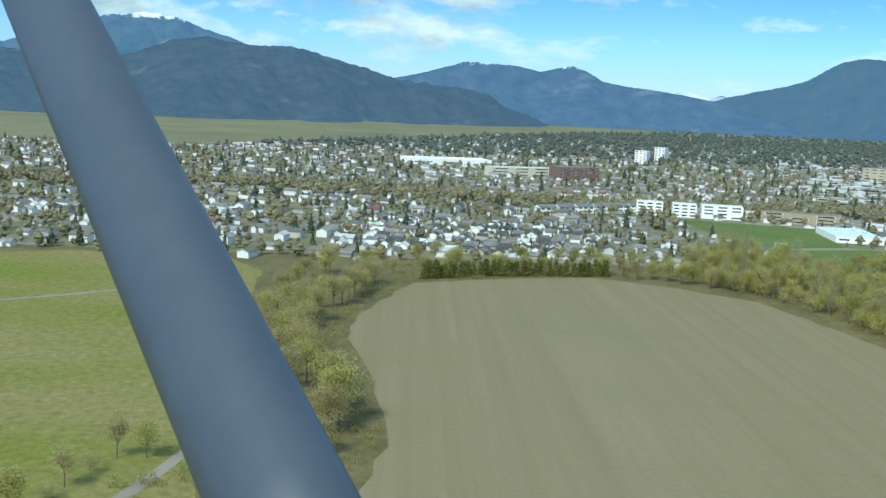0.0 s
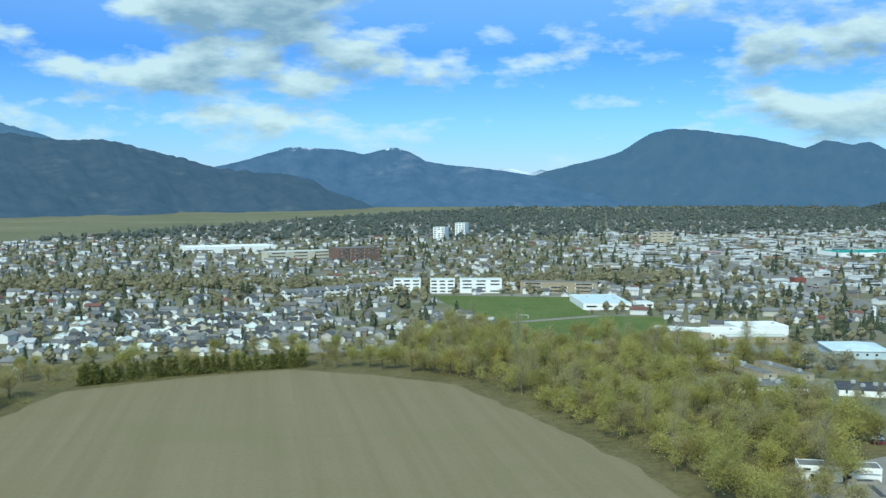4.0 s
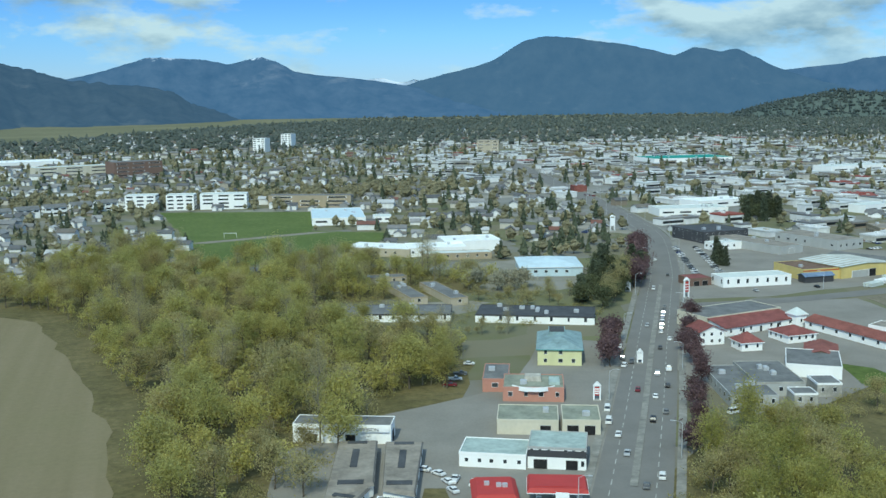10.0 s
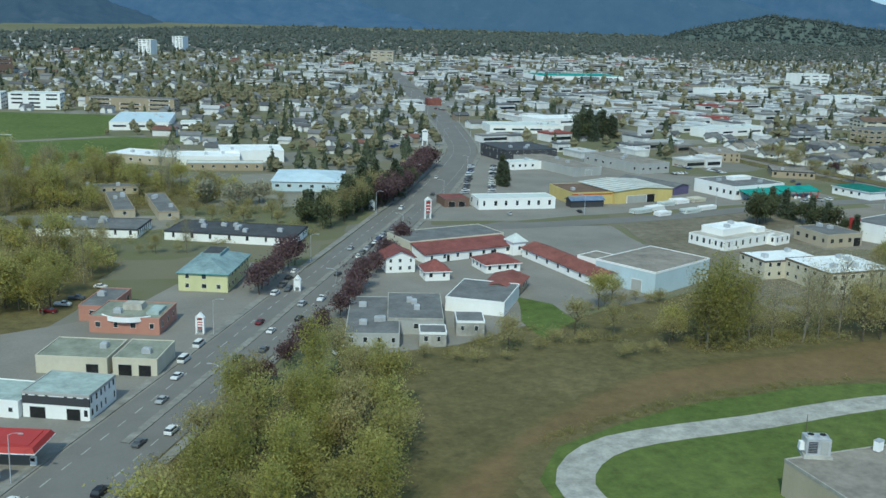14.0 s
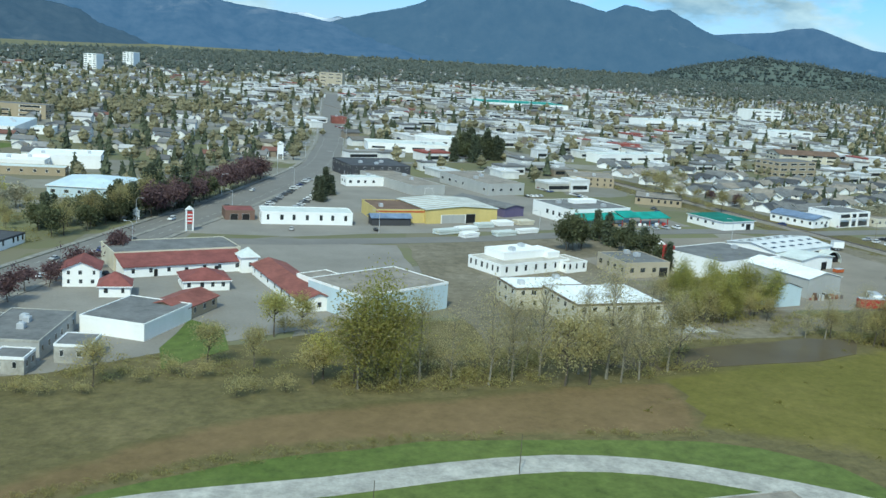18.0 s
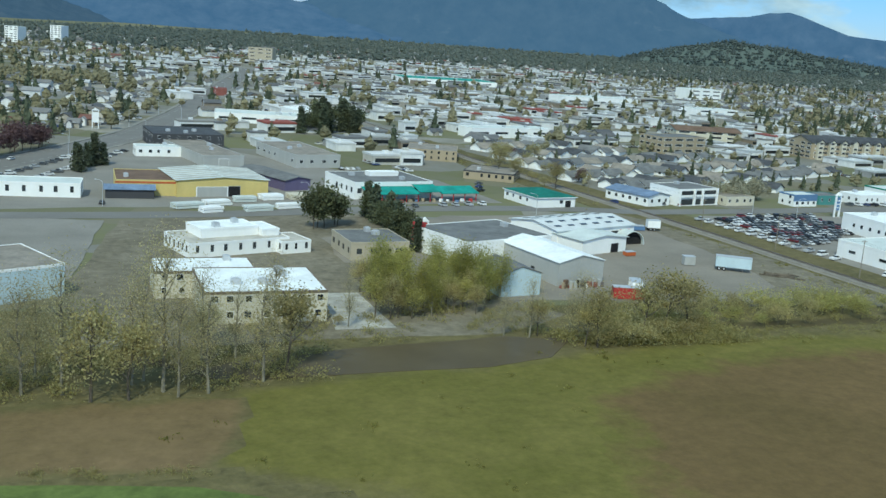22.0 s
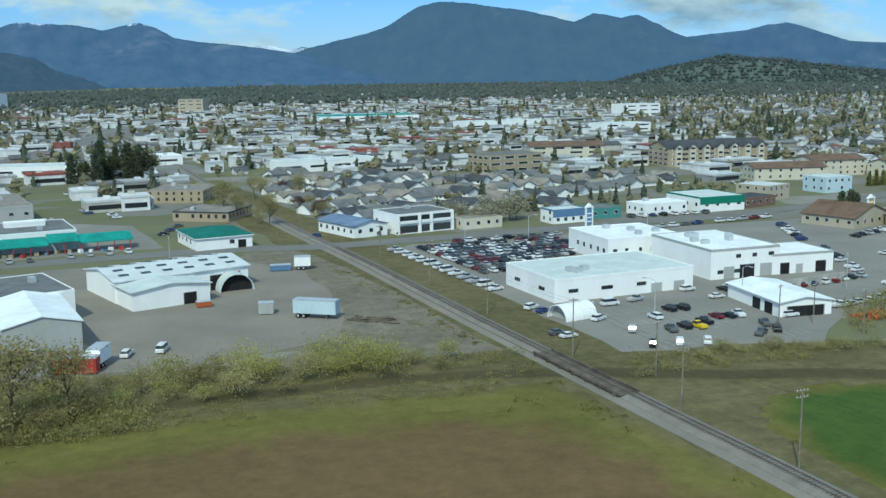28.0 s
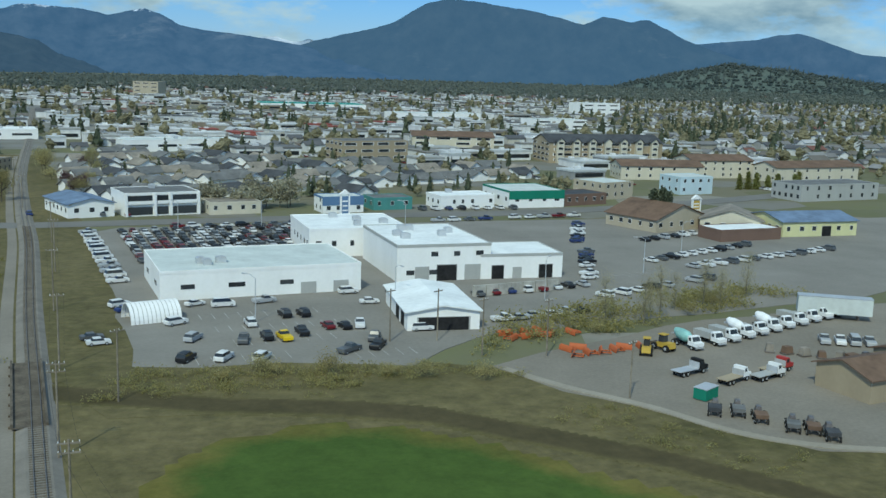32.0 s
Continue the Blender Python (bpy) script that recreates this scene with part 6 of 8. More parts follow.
def scrub():
    rnd = np.random.default_rng(31)
    protos = []
    for k in range(5):
        r2 = np.random.default_rng(60 + k)
        c = r2.normal(0, 1, (26, 3)) * np.array([1.0, 1.0, 0.45]) + np.array([0, 0, 0.8])
        v, f = leaf_cloud(r2, c, 110, 0.20, 0.32)
        v[:, 2] = np.maximum(v[:, 2], 0.0)
        protos.append((v.tolist(), [tuple(q) for q in f.tolist()], [0] * len(f)))
    spots = []

    def fill(poly, n, lo=0.6, hi=1.3):
        xs, ys = [p[0] for p in poly], [p[1] for p in poly]
        for _ in range(n):
            x, y = rnd.uniform(min(xs), max(xs)), rnd.uniform(min(ys), max(ys))
            if inside(x, y, poly) and noise.noise((x * 0.05, y * 0.05, 2)) > -0.22:
                s = rnd.uniform(lo, hi)
                spots.append((int(rnd.integers(0, 5)), x, y, 0, rnd.uniform(0, 6.28), s, s * rnd.uniform(0.7, 1.2)))

    fill(WOODS, 2600, 0.8, 1.7)
    fill([(350, 280), (384, 292), (440, 296), (505, 302), (560, 305), (600, 309), (652, 308), (652, 318), (600, 324), (540, 326), (500, 318), (440, 312), (380, 306)], 1500, 0.35, 0.9)
    fill([(420, 280), (500, 284), (505, 300), (430, 306)], 420, 0.5, 1.2)
    fill([(556, 297), (590, 296), (590, 305), (556, 304)], 200, 0.5, 1.1)
    fill([(590, 297), (652, 296), (652, 306), (590, 305)], 260, 0.2, 0.5)
    fill([(664, 296), (700, 296), (716, 288), (724, 292), (712, 304), (670, 308)], 420, 0.3, 0.7)
    fill([(716, 303), (724, 312), (745, 317), (768, 326), (790, 334), (786, 342), (752, 338), (724, 324)], 620, 0.5, 1.3)
    fill([(690, 292), (700, 290), (712, 281), (722, 270), (733, 256), (740, 262), (730, 277), (720, 292), (712, 302), (690, 303)], 700, 0.15, 0.45)
    fill([(600, 640), (618, 640), (640, 420), (646, 330), (640, 330), (620, 440)], 260, 0.3, 0.8)
    fill([(-70, 190), (-12, 215), (-8, 260), (-16, 320), (-28, 370), (-26, 410), (-6, 480), (-40, 500), (-70, 420), (-50, 300)], 900, 0.6, 1.4)
    fill([(-10, 490), (100, 528), (150, 520), (160, 560), (60, 560), (-20, 540)], 500, 0.6, 1.4)
    fill([(296, 228), (340, 268), (352, 290), (330, 284), (300, 250)], 380, 0.5, 1.3)
    fill([(300, 400), (372, 420), (372, 500), (300, 560), (262, 470)], 500, 0.5, 1.3)
    fill([(366, 243), (384, 250), (430, 258), (462, 254), (480, 252), (480, 255.5), (462, 257.5), (430, 261), (400, 258), (384, 253.5), (366, 247)], 900, 0.2, 0.5)
    fill([(548, 297), (570, 297), (590, 305), (584, 314), (562, 318), (550, 308)], 360, 0.6, 1.3)
    joined("scrub", "tangled brown-green scrub on the banks and under the trees", "scrub", protos, spots, ["scrub_leaf"])
    tufts = []
    grass = []
    for k in range(3):
        r2 = np.random.default_rng(80 + k)
        v, f = leaf_cloud(r2, r2.normal(0, 1, (14, 3)) * np.array([0.8, 0.8, 0.06]) + np.array([0, 0, 0.14]), 40, 0.16, 0.1)
        v[:, 2] = np.maximum(v[:, 2], 0.0)
        grass.append((v.tolist(), [tuple(q) for q in f.tolist()], [0] * len(f)))
    for poly, n in ((MEADOW_EAST, 260), ([(655, 200), (648, 310), (640, 400), (644, 400), (652, 310), (658, 200)], 500)):
        xs, ys = [p[0] for p in poly], [p[1] for p in poly]
        for _ in range(n):
            x, y = rnd.uniform(min(xs), max(xs)), rnd.uniform(min(ys), max(ys))
            if inside(x, y, poly) and not inside(x, y, BROWN_EAST):
                s = rnd.uniform(0.5, 1.2)
                tufts.append((int(rnd.integers(0, 3)), x, y, 0.05, rnd.uniform(0, 6.28), s, s))
    joined("grass_tufts", "rough tufts of olive and dry grass", "grass", grass, tufts, ["tuft_leaf"])


M["scrub_leaf"] = leafy("scrub_leaf", (0.290, 0.268, 0.110), (0.420, 0.380, 0.175), 0.55)
M["tuft_leaf"] = leafy("tuft_leaf", (0.230, 0.222, 0.060), (0.350, 0.315, 0.115), 0.55)
scrub()

# ---- petrol station, awnings, signs ----


def petrol_station():
    k = thing("station_kiosk", pose(269, 263.5, 0, 0, 0, -15))
    tagged(k, "petrol station kiosk with a red mansard roof", "kiosk")
    FOOT.append((269, 263.5, 9, 11, -15))
    part("wall", Shape().box(-3.8, 3.8, -5, 5, -0.2, 2.7).mesh("wall", "cream_wall"), k)
    part("roof", Shape().box(-4.6, 4.6, -5.8, 5.8, 2.5, 2.7).box(-4.6, 4.6, -5.8, 5.8, 2.7, 3.7, taper=1.1).mesh("roof", "red_paint"), k, "red mansard roof")
    part("roof_deck", Shape().box(-3.3, 3.3, -4.5, 4.5, 3.6, 3.75).mesh("roof_deck", "red_paint"), k)
    for u in (-1.5, 0.8, 2.0):
        part("roof_vent", Shape().box(-0.5, 0.5, -0.4, 0.4, 0, 0.7).mesh("roof_vent", "galv"), k, "", pose(u, random.uniform(-2.5, 2.5), 3.75))
    for u in (-2.2, 0, 2.2):
        opening(PANE, k, 7.6, 10, "f", u, 0.9, 1.6, 1.2)
    c = thing("station_canopy", pose(281, 260.5, 0, 0, 0, -20))
    tagged(c, "red petrol station canopy on white posts", "canopy")
    part("roof", Shape().box(-6, 6, -4.2, 4.2, 3.4, 4.3, taper=0.5).mesh("roof", "red_paint"), c)
    part("roof_deck", Shape().box(-4.6, 4.6, -3, 3, 4.25, 4.4).mesh("roof_deck", "red_paint"), c)
    part("fascia", Shape().box(-6.03, 6.03, -4.23, 4.23, 3.3, 3.45).mesh("fascia", "white_trim"), c)
    for x in (-4, 4):
        part("post", Shape().box(x - 0.15, x + 0.15, -0.15, 0.15, 0, 3.4).mesh("post", "white_trim"), c)
        p = thing("fuel_pump", pose(281 + x * 0.94, 260.5 - x * 0.34 - 1.2, 0.12, 0, 0, -20))
        tagged(p, "white fuel pump under the canopy", "pump", "fuel pumps")
        part("body", Shape().box(-0.45, 0.45, -0.3, 0.3, 0, 1.5).mesh("body", "white_trim"), p)
        part("panel", Shape().box(-0.35, 0.35, -0.33, -0.29, 0.8, 1.35).mesh("panel", "dark"), p)
    s = thing("price_sign", pose(279, 253, 0, 0, 0, -25))
    tagged(s, "white price sign board on a steel frame", "sign")
    part("board", Shape().box(-1.3, 1.3, -0.15, 0.15, 1.0, 5.0).mesh("board", "white_trim"), s)
    for z in (1.4, 2.1, 2.8):
        part("text_bar", Shape().box(-0.8, 0.6, -0.19, -0.155, z, z + 0.4).mesh("text_bar", "red_paint"), s)
    for x in (-0.9, 0.9):
        part("post", Shape().box(x - 0.08, x + 0.08, -0.1, 0.1, 0, 1.0).mesh("post", "galv"), s)


petrol_station()


def awning():
    a = thing("aqua_awning", pose(571, 454.5, 0, 0, 0, 9.5))
    tagged(a, "long aqua-green awning roof on posts with a raised middle", "awning")
    for x0, x1, z in ((-20.5, -6, 3.0), (-6, 2, 3.6), (2, 20.5, 3.0)):
        part("roof", Shape().prism([(-3.5, z - 0.3), (3.2, z + 1.2), (3.2, z + 1.4), (-3.5, z - 0.05)], x0, x1, m=pose(0, 0, 0, 0, 0, 90)).mesh("roof", "aqua_awning"), a)
    for i in range(10):
        x = -20 + i * 4.4
        part("post", Shape().box(x - 0.12, x + 0.12, -3.1, -2.86, 0, 2.95).mesh("post", "red_paint"), a)
    for i in range(14):
        b = thing("display_crate", pose(552 + i * 2.8 + random.uniform(-.6, .6), 448.6 + i * 0.45 + random.uniform(-1.2, 1.2), 0.1, 0, 0, random.uniform(0, 90)))
        tagged(b, "crate of goods set out before the awning", "crate", "crates before the awning")
        part("box", Shape().box(-0.6, 0.6, -0.5, 0.5, 0, random.uniform(0.5, 1.1), taper=0.04).mesh("box", random.choice(["red_paint", "tan_wall", "blue_wall", "white_trim"])), b)


awning()


def tower_sign(x, y, rot, h, label, panel, width=2.4):
    s = thing("pylon_sign", pose(x, y, 0, 0, 0, rot))
    tagged(s, label, "sign")
    part("base", Shape().box(-width * 0.6, width * 0.6, -0.8, 0.8, 0, 0.3).mesh("base", "concrete"), s)
    for sx in (-1, 1):
        part("post", Shape().box(sx * width * 0.45 - 0.2, sx * width * 0.45 + 0.2, -0.3, 0.3, 0.3, h).mesh("post", "white_trim"), s)
    panel_part = part("panel", Shape().box(-width * 0.4, width * 0.4, -0.2, 0.2, h * 0.35, h * 0.92).mesh("panel", panel), s)
    part("cap", Shape().prism([(-width * 0.62, h), (width * 0.62, h), (0, h + 1.2)], -0.5, 0.5).mesh("cap", "white_trim"), s)
    for z in (0.45, 0.6, 0.75):
        part("text_bar", Shape().box(-width * 0.3, width * 0.3, -0.24, -0.205, h * z, h * z + 0.35).mesh("text_bar", "white_trim"), panel_part)


tower_sign(408.5, 438, 10, 7.0, "white pylon sign with a red panel", "red_paint")
tower_sign(470, 636, 0, 8.5, "tall white pylon sign by the highway", "white_trim", 3.0)
tower_sign(317, 321, -25, 4.0, "small white and red roadside sign", "red_paint", 1.8)
tower_sign(345, 352, -25, 3.4, "small white roadside sign", "white_trim", 1.6)
tower_sign(393, 458, -25, 3.0, "small white sign by the trees", "white_trim", 2.0)
tower_sign(722, 432, 5, 8.0, "tall dark blue dealership sign", "blue_wall", 2.4)
tower_sign(553, 395, 0, 4.5, "red sign by the warehouse corner", "red_paint", 2.0)
tower_sign(824, 432, 10, 6.0, "yellow sign on two dark posts", "yellow_paint", 3.0)


def lettering():
    b = thing("fascia_sign", pose(246.7, 307.3, 3.55, 0, 0, -21))
    tagged(b, "white fascia board with dark lettering", "sign")
    part("board", Shape().box(-11, 11, -0.12, 0.0, -0.5, 0.5).mesh("board", "white_trim"), b)
    cu = bpy.data.curves.new("lettering", "FONT")
    cu.body, cu.size, cu.align_x, cu.align_y, cu.extrude = "AUTOMATIC TRANSMISSION", 1.15, "CENTER", "CENTER", 0.012
    cu.materials.append(M["dark"])
    t = new("lettering", cu)
    t.parent, t.matrix_basis = b, pose(1.2, -0.14, 0, 90, 0, 0)
    part("text_bar", Shape().box(-10.4, -8.4, -0.15, -0.125, -0.3, 0.3).mesh("text_bar", "dark"), b)


lettering()

# ---- poles and wires ----


def pole(x, y, h, rot=0, arms=1, label="weathered wooden utility pole with a crossarm", lean=0.0):
    p = thing("utility_pole", pose(x, y, 0, lean, 0, rot))
    tagged(p, label, "pole", "utility poles")
    part("shaft", Shape().rod((0, 0, -0.3), (0, 0, h), 0.13, 0.09, 8).mesh("shaft", "timber_pale"), p)
    for a in range(arms):
        z = h - 0.4 - a * 0.8
        arm = part("crossarm", Shape().box(-0.9, 0.9, -0.06, 0.06, z, z + 0.13).mesh("crossarm", "timber_pale"), p)
        for u in (-0.8, -0.3, 0.3, 0.8):
            part("insulator", Shape().rod((u, 0, z + 0.15), (u, 0, z + 0.32), 0.035, 0.025, 6).mesh("insulator", "white_trim"), arm)
    return p


M["timber_pale"] = blotchy("timber_pale", (0.17, 0.145, 0.115), (0.30, 0.265, 0.215), 0.5, 4.0)
LINE = [(671.5, 232), (665, 256), (662.5, 279), (660.5, 311), (657.5, 345), (655.5, 378), (652.5, 412), (641, 470), (634, 520)]
for _x, _y in LINE:
    pole(_x, _y, 10.2 if _y < 400 else 9.2, 4, 2 if _y < 300 else 1)
for _x, _y, _h in ((717, 307, 8.5), (713, 316, 8.0), (726, 305, 8.5), (729, 285, 7.5), (668, 296, 9.0), (706, 317, 8)):
    pole(_x, _y, _h, 30, 1, "wooden pole at the edge of the lot")


def wires():
    w = Shape()
    for (x0, y0), (x1, y1) in zip(LINE, LINE[1:]):
        for u in (-0.8, 0.8):
            pts = [Vector((x0 + (x1 - x0) * t + u, y0 + (y1 - y0) * t, 9.6 - 2.4 * t * (1 - t))) for t in (0, .2, .4, .6, .8, 1)]
            for a, b in zip(pts, pts[1:]):
                w.rod(a, b, 0.012, n=3)
    tagged(new("overhead_wires", w.mesh("overhead_wires", "dark")), "thin dark overhead wires along the railway", "wires", kind="structure")


wires()


def lamp_post(x, y, rot, h=8.0):
    p = thing("street_lamp", pose(x, y, 0.1, 0, 0, rot))
    tagged(p, "grey steel street lamp with a curved arm", "street lamp", "street lamps")
    part("pole", Shape().rod((0, 0, 0), (0, 0, h), 0.10, 0.07, 8).mesh("pole", "galv"), p)
    arm = part("arm", Shape().rod((0, 0, h), (0.9, 0, h + 0.5), 0.05).rod((0.9, 0, h + 0.5), (2.0, 0, h + 0.55), 0.045).mesh("arm", "galv"), p)
    part("lamp_head", Shape().box(1.8, 2.6, -0.15, 0.15, h + 0.45, h + 0.6).mesh("lamp_head", "galv"), arm)


for _i in range(8, len(HIGHWAY) - 30, 6):
    _d = (HIGHWAY[_i + 1] - HIGHWAY[_i]).normalized()
    for _o in (-9.4, 9.4):
        if (_i // 6) % 2 == (1 if _o > 0 else 0):
            _p = HIGHWAY[_i] + Vector((_d.y, -_d.x)) * _o
            lamp_post(_p.x, _p.y, math.degrees(math.atan2(_d.y, _d.x)) + (90 if _o > 0 else -90))
for _x, _y in ((688, 332), (712, 338), (740, 340), (770, 360), (790, 380), (700, 426), (680, 424), (735, 420), (600, 425), (530, 440), (470, 436)):
    lamp_post(_x, _y, random.uniform(0, 360), 7.0)

# ---- yard things ----


def wheel_at(parent, x, y, r=0.5, w=0.32):
    part("wheel", Shape().rod((0, -w / 2, r), (0, w / 2, r), r, n=12).rod((0, -w / 2 - 0.02, r), (0, w / 2 + 0.02, r), r * 0.5, n=8, mat=1).mesh("wheel", "rubber", "galv"), parent, "", pose(x, y, 0))


TRUCKS = {}


def truck(kind, x, y, rot, paint="white_trim", load="white_trim", label="", group=""):
    key = (kind, paint, load)
    if key not in TRUCKS:
        t = thing("truck")
        part("chassis", Shape().box(-3.6, 3.4, -0.45, 0.45, 0.75, 1.0).mesh("chassis", "dark"), t)
        cab = part("cab", Shape().prism([(1.5, 0.9), (3.9, 0.9), (3.95, 1.6), (2.9, 1.75), (2.5, 2.75), (1.5, 2.8)], -1.15, 1.15).mesh("cab", paint), t)
        part("windscreen", Shape().add([(2.93, -1.0, 1.78), (2.93, 1.0, 1.78), (2.56, 0.95, 2.66), (2.56, -0.95, 2.66)], [(0, 1, 2, 3)]).mesh("windscreen", "glass"), cab)
        part("side_window", Shape().box(1.75, 2.45, -1.17, 1.17, 1.85, 2.5).mesh("side_window", "glass"), cab)
        part("bumper", Shape().box(3.85, 4.05, -1.1, 1.1, 0.5, 0.85).mesh("bumper", "galv"), t)
        for px in (-2.9, -1.7, 2.7):
            for py in (-0.98, 0.98):
                wheel_at(t, px, py)
        if kind == "mixer":
            s = Shape().rod((-3.5, 0, 2.9), (-2.2, 0, 2.4), 0.55, 1.15, 14).rod((-2.2, 0, 2.4), (-0.2, 0, 2.1), 1.15, 1.2, 14).rod((-0.2, 0, 2.1), (1.3, 0, 1.9), 1.2, 0.6, 14)
            part("drum", s.mesh("drum", load, smooth=False), t, "ridged mixing drum")
            part("chute", Shape().box(-4.4, -3.5, -0.3, 0.3, 1.9, 2.1).mesh("chute", "galv"), t)
        elif kind == "dump":
            part("tipper_body", Shape().prism([(-3.8, 1.1), (1.2, 1.1), (1.3, 2.5), (-4.0, 2.3)], -1.2, 1.2).mesh("tipper_body", load), t)
        elif kind == "flat":
            part("flat_deck", Shape().box(-4.0, 1.3, -1.2, 1.2, 1.05, 1.2).mesh("flat_deck", load), t)
            part("headboard", Shape().box(1.2, 1.32, -1.2, 1.2, 1.2, 2.3).mesh("headboard", "galv"), t)
        t.matrix_basis = pose(x, y, 0.1, 0, 0, rot) @ Matrix.Scale(0.72, 4)
        TRUCKS[key] = t
    else:
        t = copy_thing(TRUCKS[key], pose(x, y, 0.1, 0, 0, rot))
    return tagged(t, label, "truck", group)


M["aqua_drum"] = blotchy("aqua_drum", (0.26, 0.50, 0.48), (0.36, 0.62, 0.60), 0.3, 2.0, 0.5)
truck("mixer", 749, 306, -78, "white_trim", "aqua_drum", "white concrete mixer truck with an aqua drum", "trucks in the yard")
for _i in range(11):
    _x, _y = 753.8 + _i * 3.5, 307.5 + _i * 1.5
    _k = ("dump", "dump", "mixer", "flat", "mixer", "flat", "dump", "flat", "dump", "flat", "dump", "flat", "dump")[_i]
    truck(_k, _x, _y, -80 + random.uniform(-4, 4), "white_trim", "white_trim" if _k == "mixer" else "grey_wall", {"dump": "white tipper truck parked in the yard row", "mixer": "white concrete mixer truck in the yard row", "flat": "white flat-bed truck in the yard row"}[_k], "trucks in the yard")
for _x, _y, _r, _p, _l in ((742, 293, 20, "dark", "galv"), (746, 288.5, 25, "white_trim", "tan_wall"), (751.5, 289, 20, "white_trim", "grey_wall"), (754.5, 291.5, 20, "red_paint", "tan_wall")):
    truck("flat", _x, _y, _r, _p, _l, "half-stripped flat-bed truck standing in the yard", "stripped trucks")


def stripped_frame(x, y, rot, label="bare truck chassis with rusty machinery on it"):
    s = thing("truck_chassis", pose(x, y, 0.08, 0, 0, rot) @ Matrix.Scale(0.75, 4))
    tagged(s, label, "chassis", "bare chassis")
    for u in (-0.5, 0.5):
        part("rail", Shape().box(-3, 3, u - 0.08, u + 0.08, 0.7, 0.95).mesh("rail", "steel"), s)
    for u in (-2.2, 0, 2.0):
        part("cross_member", Shape().box(u - 0.1, u + 0.1, -0.6, 0.6, 0.75, 0.9).mesh("cross_member", "steel"), s)
        for v in (-0.95, 0.95):
            wheel_at(s, u, v, 0.48)
    part("engine", Shape().box(1.2, 2.6, -0.5, 0.5, 0.95, 1.7, taper=0.12).mesh("engine", "steel"), s)
    part("hopper", Shape().box(-2.6, -0.4, -0.9, 0.9, 0.95, 1.6, taper=-0.12).mesh("hopper", random.choice(["brown_roof", "dark_roof", "tan_roof", "grey_roof"])), s)


for _x, _y, _r in ((736.7, 277.9, 58), (739.3, 277.0, 61), (740.6, 274.4, 64), (742.6, 270.8, 58), (744.4, 269.7, 61), (745.2, 267.4, 64), (763, 288, 10), (766, 291, 15), (770, 294, 10)):
    stripped_frame(_x, _y, _r)


def plough(x, y, rot):
    s = thing("snow_plough", pose(x, y, 0.08, 0, 0, rot) @ Matrix.Scale(0.75, 4))
    tagged(s, "orange snow plough blade on its frame", "plough", "orange ploughs")
    arc = [(0.9 - 0.6 * math.cos(a), 0.05 + 1.1 * math.sin(a)) for a in (0.0, 0.35, 0.7, 1.05, 1.4)]
    part("blade", Shape().prism(arc + [(p + 0.08, q) for p, q in reversed(arc)], -1.7, 1.7).mesh("blade", "orange_paint"), s)
    for v in (-0.8, 0.8):
        part("arm", Shape().box(0.6, 2.6, v - 0.1, v + 0.1, 0.25, 0.45).mesh("arm", "orange_paint"), s)
    part("cross_bar", Shape().box(2.4, 2.6, -1.0, 1.0, 0.2, 0.6).mesh("cross_bar", "orange_paint"), s)


for _i in range(9):
    plough(724.5 + (_i % 5) * 2.4 + random.uniform(-.4, .4), 314 + (_i // 5) * 2.8 + (_i % 5) * 0.5, random.uniform(0, 180))
for _i in range(8):
    plough(729.5 + (_i % 6) * 2.3, 304.5 + (_i % 6) * 0.4 + (_i // 6) * 2.4, random.uniform(-30, 60))


def loader(x, y, rot):
    s = thing("wheel_loader", pose(x, y, 0.1, 0, 0, rot) @ Matrix.Scale(0.8, 4))
    tagged(s, "yellow wheel loader standing in the yard", "loader")
    part("body", Shape().prism([(-2.4, 0.7), (0.8, 0.7), (0.8, 1.5), (-2.2, 1.7)], -0.8, 0.8).mesh("body", "yellow_paint"), s)
    cab = part("cab", Shape().box(-0.6, 0.7, -0.6, 0.6, 1.6, 2.9, taper=0.08).mesh("cab", "glass"), s)
    part("cab_roof", Shape().box(-0.7, 0.8, -0.7, 0.7, 2.9, 3.05).mesh("cab_roof", "yellow_paint"), cab)
    for v in (-0.5, 0.5):
        part("lift_arm", Shape().rod((0.6, v, 1.5), (2.6, v, 0.6), 0.12).mesh("lift_arm", "yellow_paint"), s)
    part("bucket", Shape().prism([(2.5, 0.1), (3.5, 0.1), (3.3, 0.25), (2.8, 0.35), (2.7, 1.1), (2.5, 1.1)], -1.2, 1.2).mesh("bucket", "steel"), s)
    for px in (-1.5, 1.3):
        for v in (-0.95, 0.95):
            wheel_at(s, px, v, 0.65, 0.45)


loader(741, 303.5, 60)
loader(744.5, 305, 110)
loader(770, 280, 20)


